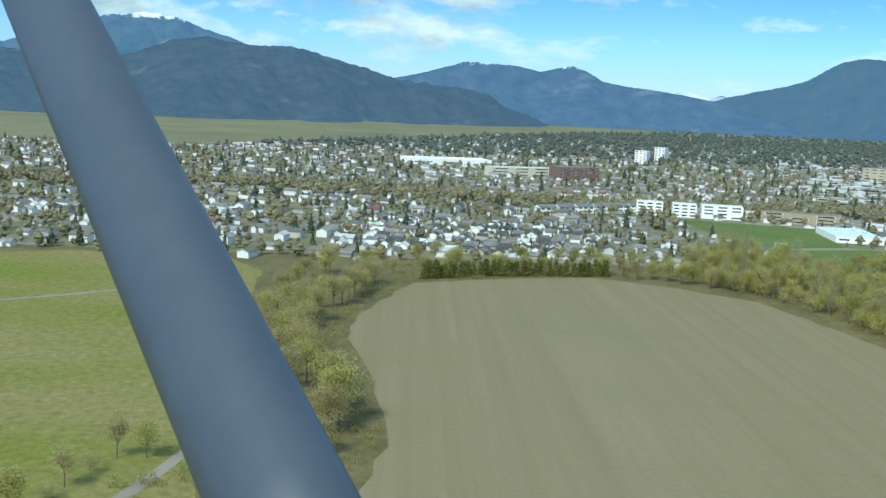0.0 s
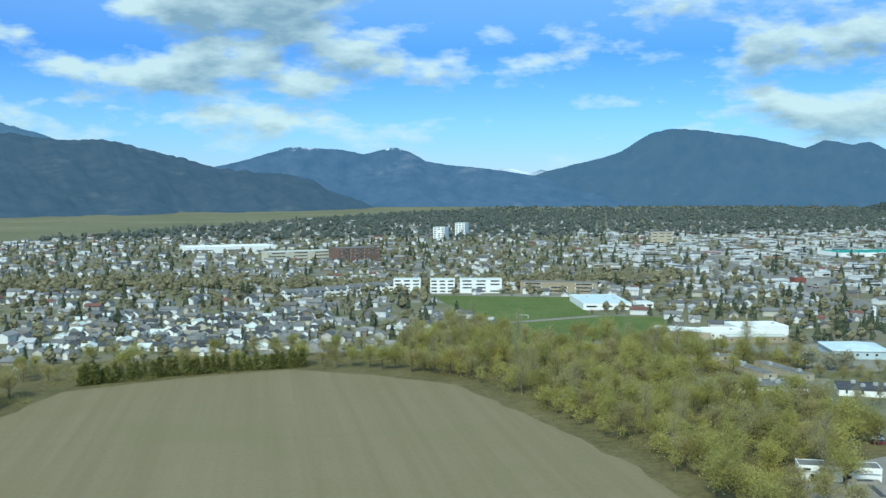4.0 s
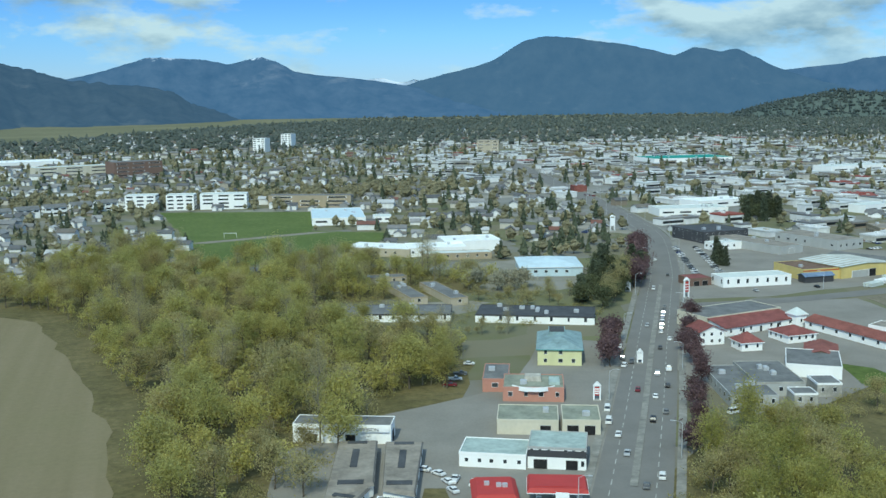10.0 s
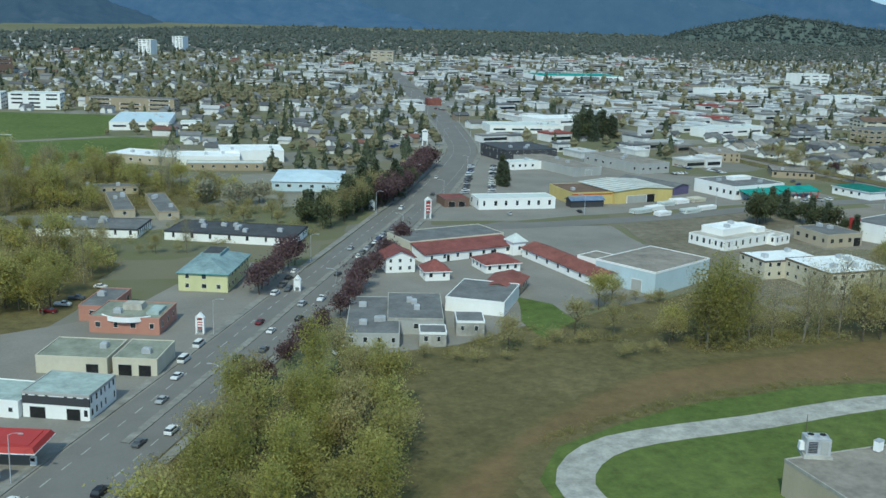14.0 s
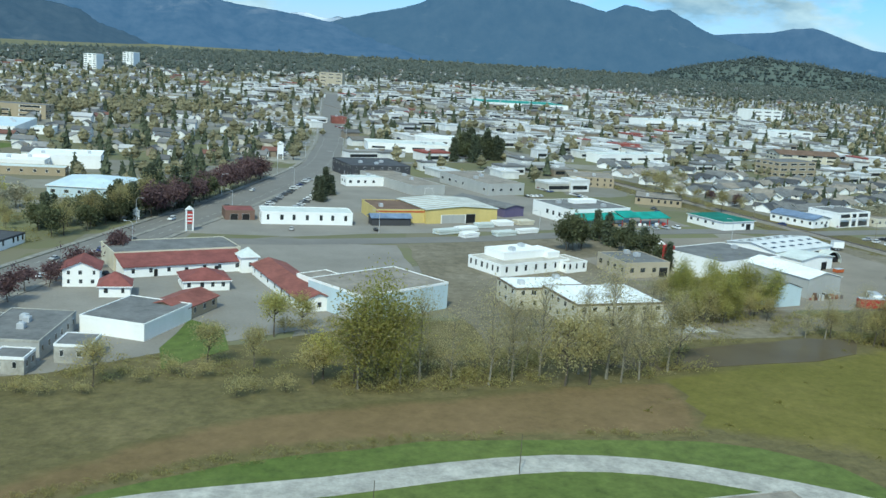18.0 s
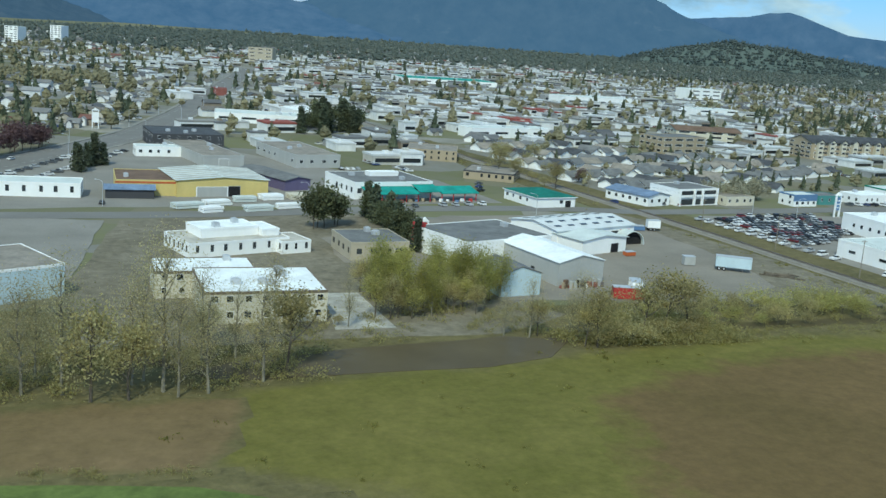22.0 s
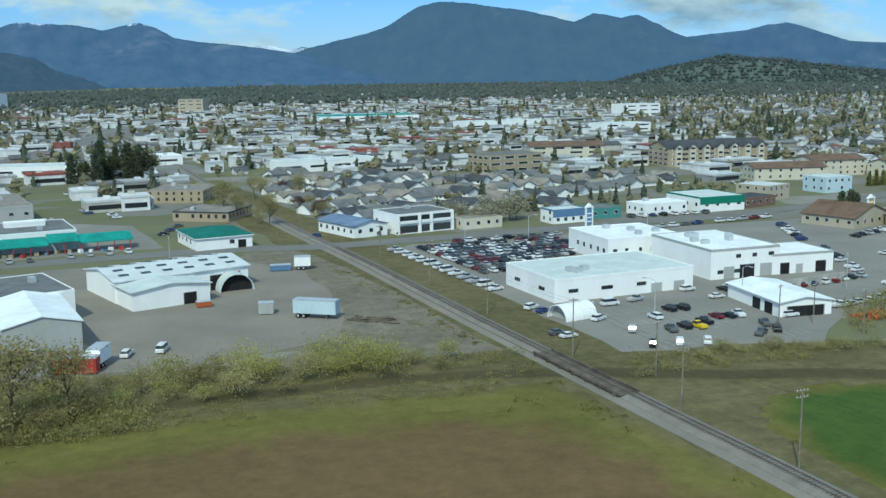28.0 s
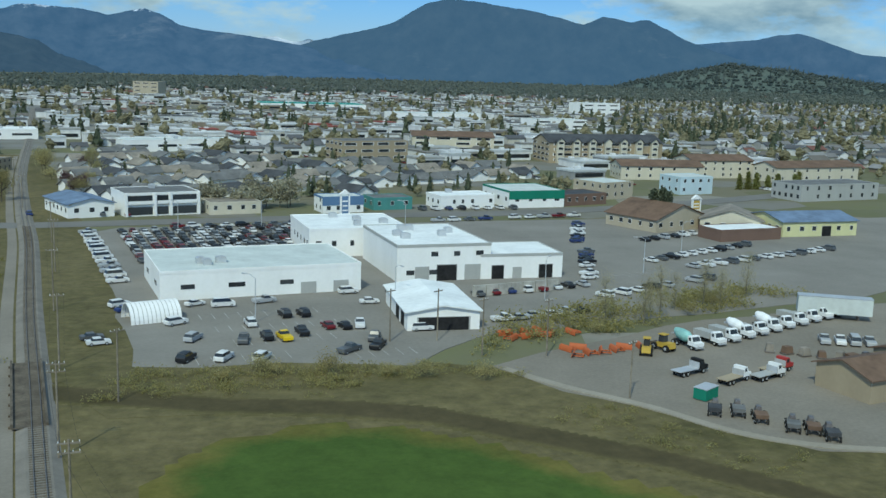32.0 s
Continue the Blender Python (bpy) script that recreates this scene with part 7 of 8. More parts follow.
def box_thing(name, label, category, x, y, rot, L, W, H, paint, z=0.08, wheels=False, ribs=8, group=""):
    """A ribbed container or box trailer."""
    s = thing(name, pose(x, y, z, 0, 0, rot))
    tagged(s, label, category, group)
    b = 1.0 if wheels else 0.15
    q = Shape().box(-L / 2, L / 2, -W / 2, W / 2, b, b + H)
    part("body", q.mesh("body", paint), s)
    r = Shape()
    for i in range(ribs):
        u = -L / 2 + 0.3 + i * (L - 0.6) / max(1, ribs - 1)
        r.box(u - 0.06, u + 0.06, -W / 2 - 0.05, W / 2 + 0.05, b, b + H - 0.02)
    part("ribs", r.mesh("ribs", paint), s)
    part("top_rail", Shape().box(-L / 2 - 0.05, L / 2 + 0.05, -W / 2 - 0.06, W / 2 + 0.06, b + H - 0.02, b + H + 0.08).mesh("top_rail", "galv"), s)
    if wheels:
        for u in (-L / 2 + 1.0, -L / 2 + 2.2):
            for v in (-W / 2 + 0.2, W / 2 - 0.2):
                wheel_at(s, u, v, 0.5)
        part("landing_leg", Shape().box(L / 2 - 2.2, L / 2 - 2.0, -0.8, 0.8, 0, 1.0).mesh("landing_leg", "steel"), s)
    else:
        for u in (-L / 2 + 0.3, L / 2 - 0.3):
            part("skid", Shape().box(u - 0.15, u + 0.15, -W / 2, W / 2, 0, 0.15).mesh("skid", "steel"), s)
    return s


box_thing("shipping_container", "red shipping container beside the barn yard", "container", 580, 329.5, -15, 7, 2.4, 2.5, "red_paint")
box_thing("storage_trailer", "white box trailer with open end", "trailer", 583.5, 332.5, 70, 5, 2.4, 2.4, "white_trim", wheels=True)
box_thing("cargo_trailer", "pale blue-white cargo trailer on wheels", "trailer", 624.5, 354, -32, 9, 2.5, 2.7, "ice_wall", wheels=True)
box_thing("shed_box", "small pale storage box in the gravel yard", "box", 615.5, 361, -10, 3, 2.2, 2.2, "grey_wall")
box_thing("white_tank_trailer", "white covered trailer with blue tarpaulin", "trailer", 631, 406, -12, 4, 2.3, 2.3, "white_trim", wheels=True)
box_thing("blue_skip", "low blue skip in the yard", "skip", 625.5, 406.5, -5, 5, 2.0, 1.3, "blue_wall")
box_thing("semi_trailer", "long pale semi-trailer at the back of the yard", "trailer", 784, 318, -30, 12, 2.5, 2.8, "pale_roof", wheels=True)
box_thing("red_skip", "small red skip on the gravel", "skip", 604, 372, 10, 3, 1.8, 1.0, "orange_paint")


def roof_plant(x, y, rot):
    p = thing("roof_plant", pose(x, y, 6.06, 0, 0, rot))
    tagged(p, "grey ventilation plant with dark louvres on the factory roof", "machine")
    part("plinth", Shape().box(-2.3, 2.3, -1.9, 1.9, 0, 0.5, taper=0.1).mesh("plinth", "concrete"), p)
    body = part("body", Shape().box(-1.9, 1.9, -1.5, 1.5, 0.5, 3.1).mesh("body", "galv"), p)
    for k in range(7):
        part("louvre", Shape().box(-1.6, -0.2, -1.58, -1.5, 0.9 + k * 0.28, 1.06 + k * 0.28).mesh("louvre", "dark_roof"), body)
        part("louvre", Shape().box(1.9, 1.98, -1.2, 1.2, 0.9 + k * 0.28, 1.06 + k * 0.28).mesh("louvre", "dark_roof"), body)
    part("access_door", Shape().box(0.3, 1.5, -1.56, -1.5, 0.7, 2.8).mesh("access_door", "grey_wall"), body)
    for u in (-1.0, 0.9):
        part("fan_housing", Shape().rod((u, 0, 3.1), (u, 0, 3.45), 0.8, n=14).rod((u, 0, 3.45), (u, 0, 3.5), 0.55, n=12, mat=1).mesh("fan_housing", "galv", "dark"), body)
    part("side_duct", Shape().box(-2.7, -1.9, -0.6, 0.6, 0.9, 2.2, taper=0.08).mesh("side_duct", "white_trim"), p)


roof_plant(402.5, 217.5, -22)
box_thing("roof_duct", "white duct box on the factory roof", "duct", 413.5, 216, 20, 1.5, 1.0, 1.7, "white_trim", z=6.06, ribs=3)
box_thing("roof_hatch", "long white hatch lying on the factory roof", "hatch", 422, 209.5, 6, 3.6, 1.3, 0.5, "white_trim", z=6.06, ribs=2)


def mushroom_vent(x, y, r, h):
    v = thing("roof_ventilator", pose(x, y, 6.05))
    tagged(v, "round galvanised ventilator on the factory roof", "vent")
    part("neck", Shape().rod((0, 0, 0), (0, 0, h), r * 0.6, n=12).mesh("neck", "galv"), v)
    part("cowl", Shape().rod((0, 0, h), (0, 0, h + r * 0.45), r, r * 0.9, 14).rod((0, 0, h + r * 0.45), (0, 0, h + r * 0.75), r * 0.9, r * 0.2, 14).mesh("cowl", "galv"), v)


mushroom_vent(436, 211, 0.95, 0.9)
mushroom_vent(448, 212.5, 0.5, 0.6)
mushroom_vent(437, 208.5, 0.4, 0.4)
g_pipe = thing("guard_pipe", pose(414.5, 214, 6.06, 0, 0, 6))
tagged(g_pipe, "bent grey guard pipe on the factory roof", "pipe")
part("rail", Shape().rod((-2, -1.2, 0.9), (-1.4, 0, 0.9), 0.06).rod((-1.4, 0, 0.9), (3, 0, 0.9), 0.06).mesh("rail", "galv"), g_pipe)
for _u, _v in ((-2, -1.2), (-1.4, 0), (0.8, 0), (3, 0)):
    part("leg", Shape().rod((_u, _v, 0), (_u, _v, 0.9), 0.05).mesh("leg", "galv"), g_pipe)
for _x, _y, _h in ((441, 243, 6.5), (417, 237.5, 3.4)):
    _p = thing("lane_post", pose(_x, _y, 0.05))
    tagged(_p, "thin dark post beside the lane", "post")
    part("shaft", Shape().rod((0, 0, 0), (0, 0, _h), 0.07, 0.05, 7).mesh("shaft", "timber"), _p)


def old_bundle(x, y, rot):
    b = thing("scrap_bundle", pose(x, y, 0.08, 0, 0, rot))
    tagged(b, "rusty brown bundle of old machinery parts", "scrap", "bundles in the yard")
    part("frame", Shape().box(-0.8, 0.8, -0.7, 0.7, 0, 0.25).mesh("frame", "steel"), b)
    part("load", Shape().box(-0.7, 0.7, -0.6, 0.6, 0.25, random.uniform(1.0, 1.5), taper=0.12).mesh("load", random.choice(["brown_roof", "tan_roof"])), b)


for _i in range(7):
    old_bundle(760 + _i * 1.9, 301 - _i * 1.5, random.uniform(0, 90))
box_thing("green_bin", "green waste skip at the yard edge", "skip", 738.5, 283, 30, 3.0, 1.8, 1.4, "green_paint")


def arch_shed(name, label, x, y, rot, w, d, h, paint, inner):
    s = thing(name, pose(x, y, 0.05, 0, 0, rot))
    tagged(s, label, "shed")
    FOOT.append((x, y, w, d, rot))
    n = 14
    arc = [(w / 2 * math.cos(math.pi * i / n), h * math.sin(math.pi * i / n)) for i in range(n + 1)]
    band = arc + [(a * 0.95, b * 0.95) for a, b in reversed(arc)]
    for k in range(12):
        y0, y1 = -d / 2 + k * d / 12, -d / 2 + (k + 1) * d / 12
        part("arch_panel", Shape().prism(band, y0, y1 - 0.12).mesh("arch_panel", paint), s)
    # solid plug inside; a near-black one paints in the shade of an open mouth
    ring = Shape()
    ring.prism([(a * 0.97, b * 0.97) for a, b in arc], -d / 2 + 1.2, d / 2 - 0.3)
    part("lining", ring.mesh("lining", inner), s)


arch_shed("arched_shed", "white ribbed arched shed on the car lot", 672.5, 337, -75, 6.0, 8.0, 2.9, "white_trim", "grey_wall")
arch_shed("arched_shed", "grey arched shed with its mouth painted dark", 611.5, 391, 10, 8.0, 12.0, 4.0, "pale_roof", "dark")


def lumber(x, y, rot, L, n, paint):
    s = thing("timber_stack", pose(x, y, 0.09, 0, 0, rot))
    tagged(s, "stack of pale sawn timber in the store yard", "timber stack", "timber stacks")
    for i in range(n):
        for j in range(2):
            part("sawn_timber", Shape().box(-L / 2, L / 2, -0.5, 0.5, 0.12, 0.8).mesh("sawn_timber", paint), s, "", pose(random.uniform(-.3, .3), i * 1.3, j * 0.85))


for _x, _y, _r, _n in ((494, 434, 20, 3), (503, 439, 20, 3), (512, 446, 14, 3), (521, 450, 14, 4), (530, 452, 14, 4), (500, 428, 20, 3), (514, 431, 18, 3), (524, 436, 16, 2)):
    lumber(_x, _y, _r, random.uniform(6, 9), _n, random.choice(["white_trim", "cream_wall", "pale_roof"]))


def scrap_heap():
    s = thing("scrap_pallets", pose(574, 340.5, 0.05, 0, 0, 11))
    tagged(s, "row of stacked pallets and scrap against the barn", "scrap")
    for i in range(24):
        a, b, c = random.uniform(0.6, 1.3), random.uniform(0.5, 0.9), random.uniform(0.6, 2.0)
        part("scrap_piece", Shape().box(-a / 2, a / 2, -b / 2, b / 2, 0, c, taper=0.05).mesh("scrap_piece", random.choice(["rust_roof", "tan_wall", "white_trim", "dark", "steel", "grey_wall", "brown_roof"])), s, "", pose(-6 + i * 0.5, random.uniform(-1.4, 0.2), 0, 0, 0, random.uniform(0, 90)))
    t = thing("log_pile", pose(635, 347, 0.05, 0, 0, -30))
    tagged(t, "scattered pile of old logs and sleepers", "logs")
    for i in range(22):
        part("log", Shape().rod((-1.6, 0, 0.2), (1.6, 0, 0.2), 0.18, 0.15, 7).mesh("log", "timber"), t, "", pose(random.uniform(-4.5, 4.5), random.uniform(-1.6, 1.6), random.choice((0, 0, 0.3)), 0, 0, random.uniform(-40, 40)))


scrap_heap()


def yard_fence(pts, label, h=1.0, paint="concrete"):
    f = thing("yard_wall")
    tagged(f, label, "wall", kind="structure")
    for (x0, y0), (x1, y1) in zip(pts, pts[1:]):
        L = math.hypot(x1 - x0, y1 - y0)
        n = max(1, int(L / 2.5))
        a = math.degrees(math.atan2(y1 - y0, x1 - x0))
        for i in range(n):
            t = (i + 0.5) / n
            part("block", Shape().box(-L / n / 2 + 0.04, L / n / 2 - 0.04, -0.3, 0.3, 0, h, taper=0.04).mesh("block", paint), f, "", pose(x0 + (x1 - x0) * t, y0 + (y1 - y0) * t, 0.02, 0, 0, a + random.uniform(-1.5, 1.5)))


yard_fence([(728, 344.5), (746, 348)], "grey block wall beside the garage", 2.0)


def bay_lines(x, y, rot, n, step=2.1, length=3.6):
    """White bay lines painted on the lot."""
    s = Shape()
    for i in range(n):
        s.box(i * step - 0.05, i * step + 0.05, 0, length, 0.03, 0.078)
    ob = new("bay_lines", s.mesh("bay_lines", "paint_line"))
    ob.matrix_basis = pose(x, y, 0, 0, 0, rot)
    tagged(ob, "worn white parking bay lines", "markings", kind="structure")


for _x, _y, _r, _n in ((684, 318.5, 6, 8), (682, 326.5, 6, 11), (680, 335, 6, 10), (676, 309.5, 6, 8), (752, 352, 20, 14), (700, 309, 6, 5)):
    bay_lines(_x, _y, _r, _n)


def goal(x, y, rot):
    g = thing("goal_posts", pose(x, y, 0.05, 0, 0, rot))
    tagged(g, "white goal posts on the school field", "goal")
    for u in (-3.66, 3.66):
        part("post", Shape().rod((u, 0, 0), (u, 0, 2.44), 0.12, n=6).mesh("post", "white_trim"), g)
    part("crossbar", Shape().rod((-3.66, 0, 2.44), (3.66, 0, 2.44), 0.12, n=6).mesh("crossbar", "white_trim"), g)


goal(250, 686, -20)
# gravel touchline beside the field
patch("field_path", [(224, 668), (236, 672), (300, 694), (312, 690), (300, 686), (236, 664)], 0.09, "gravel", "worn path across the school field", 0.8)
for _x, _y, _r in ((763, 282, 10), (776, 287, 12)):
    B("yard_shed", "low brown-roofed shed beside the truck yard", _x, _y, 12, 9, 3.2, _r, "tan_wall", "brown_roof", "gable_x", 1, 0, rise=1.4, doors=(("f", 0, 3, 2.4, 0),))


def woodland():
    """The inside of the wood, where trunks cannot be told apart."""
    rnd = np.random.default_rng(77)
    protos = []
    for k in range(4):
        r2 = np.random.default_rng(90 + k)
        n = 36
        d = r2.normal(0, 1, (n, 3))
        d /= np.linalg.norm(d, axis=1)[:, None]
        c = d * np.array([2.5, 2.5, 3.4]) * r2.uniform(0.4, 1.05, (n, 1)) + np.array([0, 0, 5.4])
        tr = Shape().rod((0, 0, -0.2), (r2.normal(0, .3), r2.normal(0, .3), 6.5), 0.16, 0.06, 5)
        for q in c[:8]:
            tr.rod((0, 0, 3.0), tuple(q), 0.05, 0.02, 3)
        v, f = leaf_cloud(r2, c, 330, 0.36, 0.55)
        m = len(tr.v)
        protos.append((tr.v + [tuple(q) for q in v.tolist()], tr.f + [tuple(m + j for j in q) for q in f.tolist()], [0] * len(tr.f) + [1] * len(f)))
    spots = []
    xs, ys = [p[0] for p in WOODS], [p[1] for p in WOODS]
    while len(spots) < 560:
        x, y = rnd.uniform(min(xs), max(xs)), rnd.uniform(min(ys), max(ys))
        if inside(x, y, WOODS) and not near_foot(x, y):
            s = rnd.uniform(0.55, 1.0)
            spots.append((int(rnd.integers(0, 4)), x, y, 0, rnd.uniform(0, 6.28), s * 1.1, s))
    joined("woodland", "dense young olive-leaved growth inside the wood", "trees", protos, spots, ["pale_bark", "spring_leaf"])


def near_foot(x, y):
    return any(abs(x - a) < w / 2 + 6 and abs(y - b) < d / 2 + 8 for a, b, w, d, _ in FOOT)


woodland()

# ---- cars ----


def car_meshes(paint, kind):
    """Body, window band and wheel for a saloon, hatch, pickup or van."""
    L, W = {"car": (4.5, 1.8), "suv": (4.7, 1.9), "pickup": (5.4, 1.95), "van": (5.2, 2.0)}[kind]
    h = {"car": 0.95, "suv": 1.15, "pickup": 1.1, "van": 1.25}[kind]
    top = {"car": 1.45, "suv": 1.78, "pickup": 1.75, "van": 2.1}[kind]
    a = L / 2
    lower = [(-a, 0.35), (a - 0.1, 0.32), (a, 0.55), (a - 0.08, h - 0.12), (a - 1.1, h), (-a + 0.1, h), (-a, h - 0.2)]
    body = Shape().prism(lower, -W / 2, W / 2)
    c0, c1 = {"car": (-a + 0.9, a - 1.2), "suv": (-a + 0.15, a - 1.25), "pickup": (-a + 2.2, a - 1.3), "van": (-a + 0.1, a - 0.8)}[kind]
    body.add([(c0 + 0.35, -W / 2 + 0.22, top), (c1 - 0.65, -W / 2 + 0.22, top), (c1 - 0.65, W / 2 - 0.22, top), (c0 + 0.35, W / 2 - 0.22, top),
              (c0 + 0.3, -W / 2 + 0.2, top - 0.09), (c1 - 0.6, -W / 2 + 0.2, top - 0.09), (c1 - 0.6, W / 2 - 0.2, top - 0.09), (c0 + 0.3, W / 2 - 0.2, top - 0.09)],
             [(0, 1, 2, 3), (0, 4, 5, 1), (1, 5, 6, 2), (2, 6, 7, 3), (3, 7, 4, 0)])
    glass = Shape().add([(c0, -W / 2 + 0.06, h - 0.01), (c1, -W / 2 + 0.06, h - 0.01), (c1, W / 2 - 0.06, h - 0.01), (c0, W / 2 - 0.06, h - 0.01),
                         (c0 + 0.33, -W / 2 + 0.21, top - 0.07), (c1 - 0.62, -W / 2 + 0.21, top - 0.07), (c1 - 0.62, W / 2 - 0.21, top - 0.07), (c0 + 0.33, W / 2 - 0.21, top - 0.07)],
                        [(4, 5, 6, 7), (0, 1, 5, 4), (1, 2, 6, 5), (2, 3, 7, 6), (3, 0, 4, 7)])
    return body.mesh("body", paint), glass.mesh("window_band", "glass"), L, W


WHEEL = Shape().rod((0, -0.11, 0.33), (0, 0.11, 0.33), 0.33, n=10).rod((0, -0.125, 0.33), (0, 0.125, 0.33), 0.18, n=8, mat=1).mesh("wheel", "rubber", "galv")
CAR_PAINT = {"white": (0.75, 0.75, 0.74), "silver": (0.42, 0.43, 0.44), "black": (0.015, 0.015, 0.017), "grey": (0.11, 0.115, 0.12), "dark red": (0.16, 0.015, 0.02), "blue": (0.03, 0.05, 0.16), "yellow": (0.75, 0.52, 0.02)}
CARS = {}
SMALL = 0.75
for _k, _c in CAR_PAINT.items():
    M["car_" + _k] = blotchy("car_" + _k.replace(" ", "_"), tuple(0.85 * v for v in _c), _c, 0.5, 4.0, 0.42, 0.02, 0.01, 0.4)
KIND_WORD = {"car": "saloon car", "suv": "estate car", "pickup": "pickup truck", "van": "van"}


def car(kind, colour, x, y, rot, group="", where="parked on the asphalt"):
    key = (kind, colour)
    name = {"car": "car", "suv": "car", "pickup": "pickup_truck", "van": "van"}[kind]
    if key not in CARS:
        ob = thing(name)
        body, glass, L, W = car_meshes("car_" + colour, kind)
        part("body", body, ob)
        part("window_band", glass, ob)
        for sx in (-L / 2 + 0.85, L / 2 - 0.9):
            for sy in (-W / 2 + 0.08, W / 2 - 0.08):
                part("wheel", WHEEL, ob, "", pose(sx, sy, 0))
        CARS[key] = ob
        ob.matrix_basis = pose(x, y, 0.1, 0, 0, rot) @ Matrix.Scale(SMALL, 4)
    else:
        ob = copy_thing(CARS[key], pose(x, y, 0.1, 0, 0, rot))
    return tagged(ob, f"{colour} {KIND_WORD[kind]} {where}", "car" if kind in ("car", "suv") else kind, group)


MIX = ["white", "white", "white", "silver", "silver", "grey", "black", "black", "dark red", "blue"]


def car_row(p, q, n, rot, group, where, colours=MIX, kinds=("car", "car", "suv", "pickup"), fill=0.92):
    for i in range(n):
        if random.random() < fill:
            t = i / max(1, n - 1)
            car(random.choice(kinds), random.choice(colours), p[0] + (q[0] - p[0]) * t + random.uniform(-.15, .15), p[1] + (q[1] - p[1]) * t + random.uniform(-.25, .25), rot + random.uniform(-3, 3), group, where)


SALVAGE = ["silver", "black", "grey", "dark red", "white", "black", "white", "grey"]
for _r in range(10):
    _y = 424 - _r * 4.3
    car_row((667 + _r * 0.5, _y), (707 + _r * 0.3 - max(0, _r - 5) * 7, _y + 3), 17 - max(0, _r - 5) * 3, 100, "cars packed in the lot", "packed in rows on the lot", SALVAGE)
car_row((659.5, 424), (667, 366), 13, 20, "cars along the lot edge", "parked along the grass edge", ["white", "white", "white", "silver"], ("suv", "van", "pickup"))
car_row((680, 430), (712, 433), 9, 12, "cars packed in the lot", "packed in rows on the lot", SALVAGE)
for _k, _c, _x, _y, _r in (("suv", "white", 681.5, 311.5, 60), ("suv", "white", 686.5, 310.5, 60), ("suv", "black", 676.5, 312, 60), ("pickup", "yellow", 691, 321, 100), ("pickup", "grey", 685, 320.5, 80), ("suv", "black", 688.5, 321.5, 95),
                           ("suv", "silver", 678, 322.5, 60), ("pickup", "black", 694, 323.5, 95), ("car", "dark red", 698.5, 326.5, 100), ("car", "black", 701, 326, 100), ("pickup", "white", 703.5, 326.5, 80), ("suv", "white", 687, 330, 95),
                           ("suv", "white", 676, 332.5, 30), ("car", "white", 679.5, 345, 30), ("van", "white", 684, 343.5, 5), ("pickup", "silver", 691, 345.5, 20), ("suv", "black", 693, 335, 100), ("suv", "black", 696, 335, 100),
                           ("suv", "white", 706.5, 350.5, 10), ("car", "white", 708.5, 342, 0), ("pickup", "grey", 699, 312.5, 40), ("pickup", "black", 703.5, 314, 60), ("pickup", "grey", 704, 318.5, 70), ("car", "white", 665, 322.5, 10),
                           ("car", "grey", 664, 325.5, 10), ("suv", "white", 667.5, 346, 30), ("car", "blue", 668.5, 342.5, 30), ("suv", "white", 712.5, 322.5, 0), ("car", "black", 714, 348, 100), ("car", "white", 716.5, 349.5, 100)):
    car(_k, _c, _x, _y, _r, "", "parked on the asphalt lot")
car_row((729, 345), (752, 350), 8, 100, "cars before the wing", "parked on the dealership lot")
car_row((727, 326), (742, 329), 6, 10, "cars at the lot edge", "parked at the lot edge", ["white", "white", "black", "silver"])
car_row((752, 340), (780, 352), 8, 120, "cars on the east lot", "parked on the dealership lot")
car_row((756, 356), (768, 384), 8, 10, "cars on the east lot", "parked on the dealership lot")
car_row((778, 372), (812, 388), 11, 110, "cars on the far lot", "parked on the far lot", ["white", "white", "silver", "black", "grey"])
car_row((784, 364), (830, 380), 13, 110, "cars on the far lot", "parked on the far lot", ["white", "white", "silver", "white", "grey"])
car_row((790, 398), (808, 406), 6, 100, "cars on the far lot", "parked on the far lot")
car_row((772, 398), (784, 424), 8, 10, "cars on the far lot", "parked on the far lot", ["black", "blue", "grey", "white"])
car_row((772, 304), (784, 299), 7, 60, "vans in the truck yard", "parked in the truck yard", ["white", "white", "silver"], ("van", "pickup"))
car_row((720, 430), (790, 441), 16, 12, "cars along the street", "parked along the street", fill=0.6)
car_row((750, 458), (778, 458), 8, 100, "cars by the shop", "parked by the shop")
car_row((644, 455), (668, 452), 5, 100, "cars by the offices", "parked by the offices")
car_row((262, 280), (268, 274), 3, 60, "cars behind the station", "parked by the station", ["white", "silver", "black"])
for _x, _y, _r in ((260.2, 284.8, 140), (262.6, 281.5, 120), (263.2, 276.5, 105), (262.9, 271.6, 100)):
    car("car", "white", _x, _y, _r, "cars by the storage units")
car_row((247.2, 269.2), (247.6, 269.8), 1, 60, "", "standing between the storage units", ["white"], ("van",), 1.0)
car_row((278, 295), (286, 292), 3, 60, "cars by the shop", "parked by the shop", ["black", "grey"])
car_row((284, 346), (296, 366), 5, -20, "cars by the pink shop", "parked by the pink shop")
car_row((339, 350), (348, 372), 4, 60, "cars by the highway", "parked beside the shops")
car_row((312, 303), (316, 312), 2, 62, "trucks by the shop", "parked beside the shop", ["white"], ("van",))
car_row((383, 378), (412, 385), 7, 105, "cars at the motel", "parked at the motel")
car_row((345, 300), (352, 298), 1, 20, "", "parked behind the clinic", ["white"], ("van",), 1.0)
car_row((430, 441), (470, 440), 8, 80, "cars by the station", "parked by the service station", fill=0.6)
car_row((440, 486), (470, 560), 14, 20, "cars for sale", "parked on the sales lot", ["white", "white", "silver", "grey", "blue"])
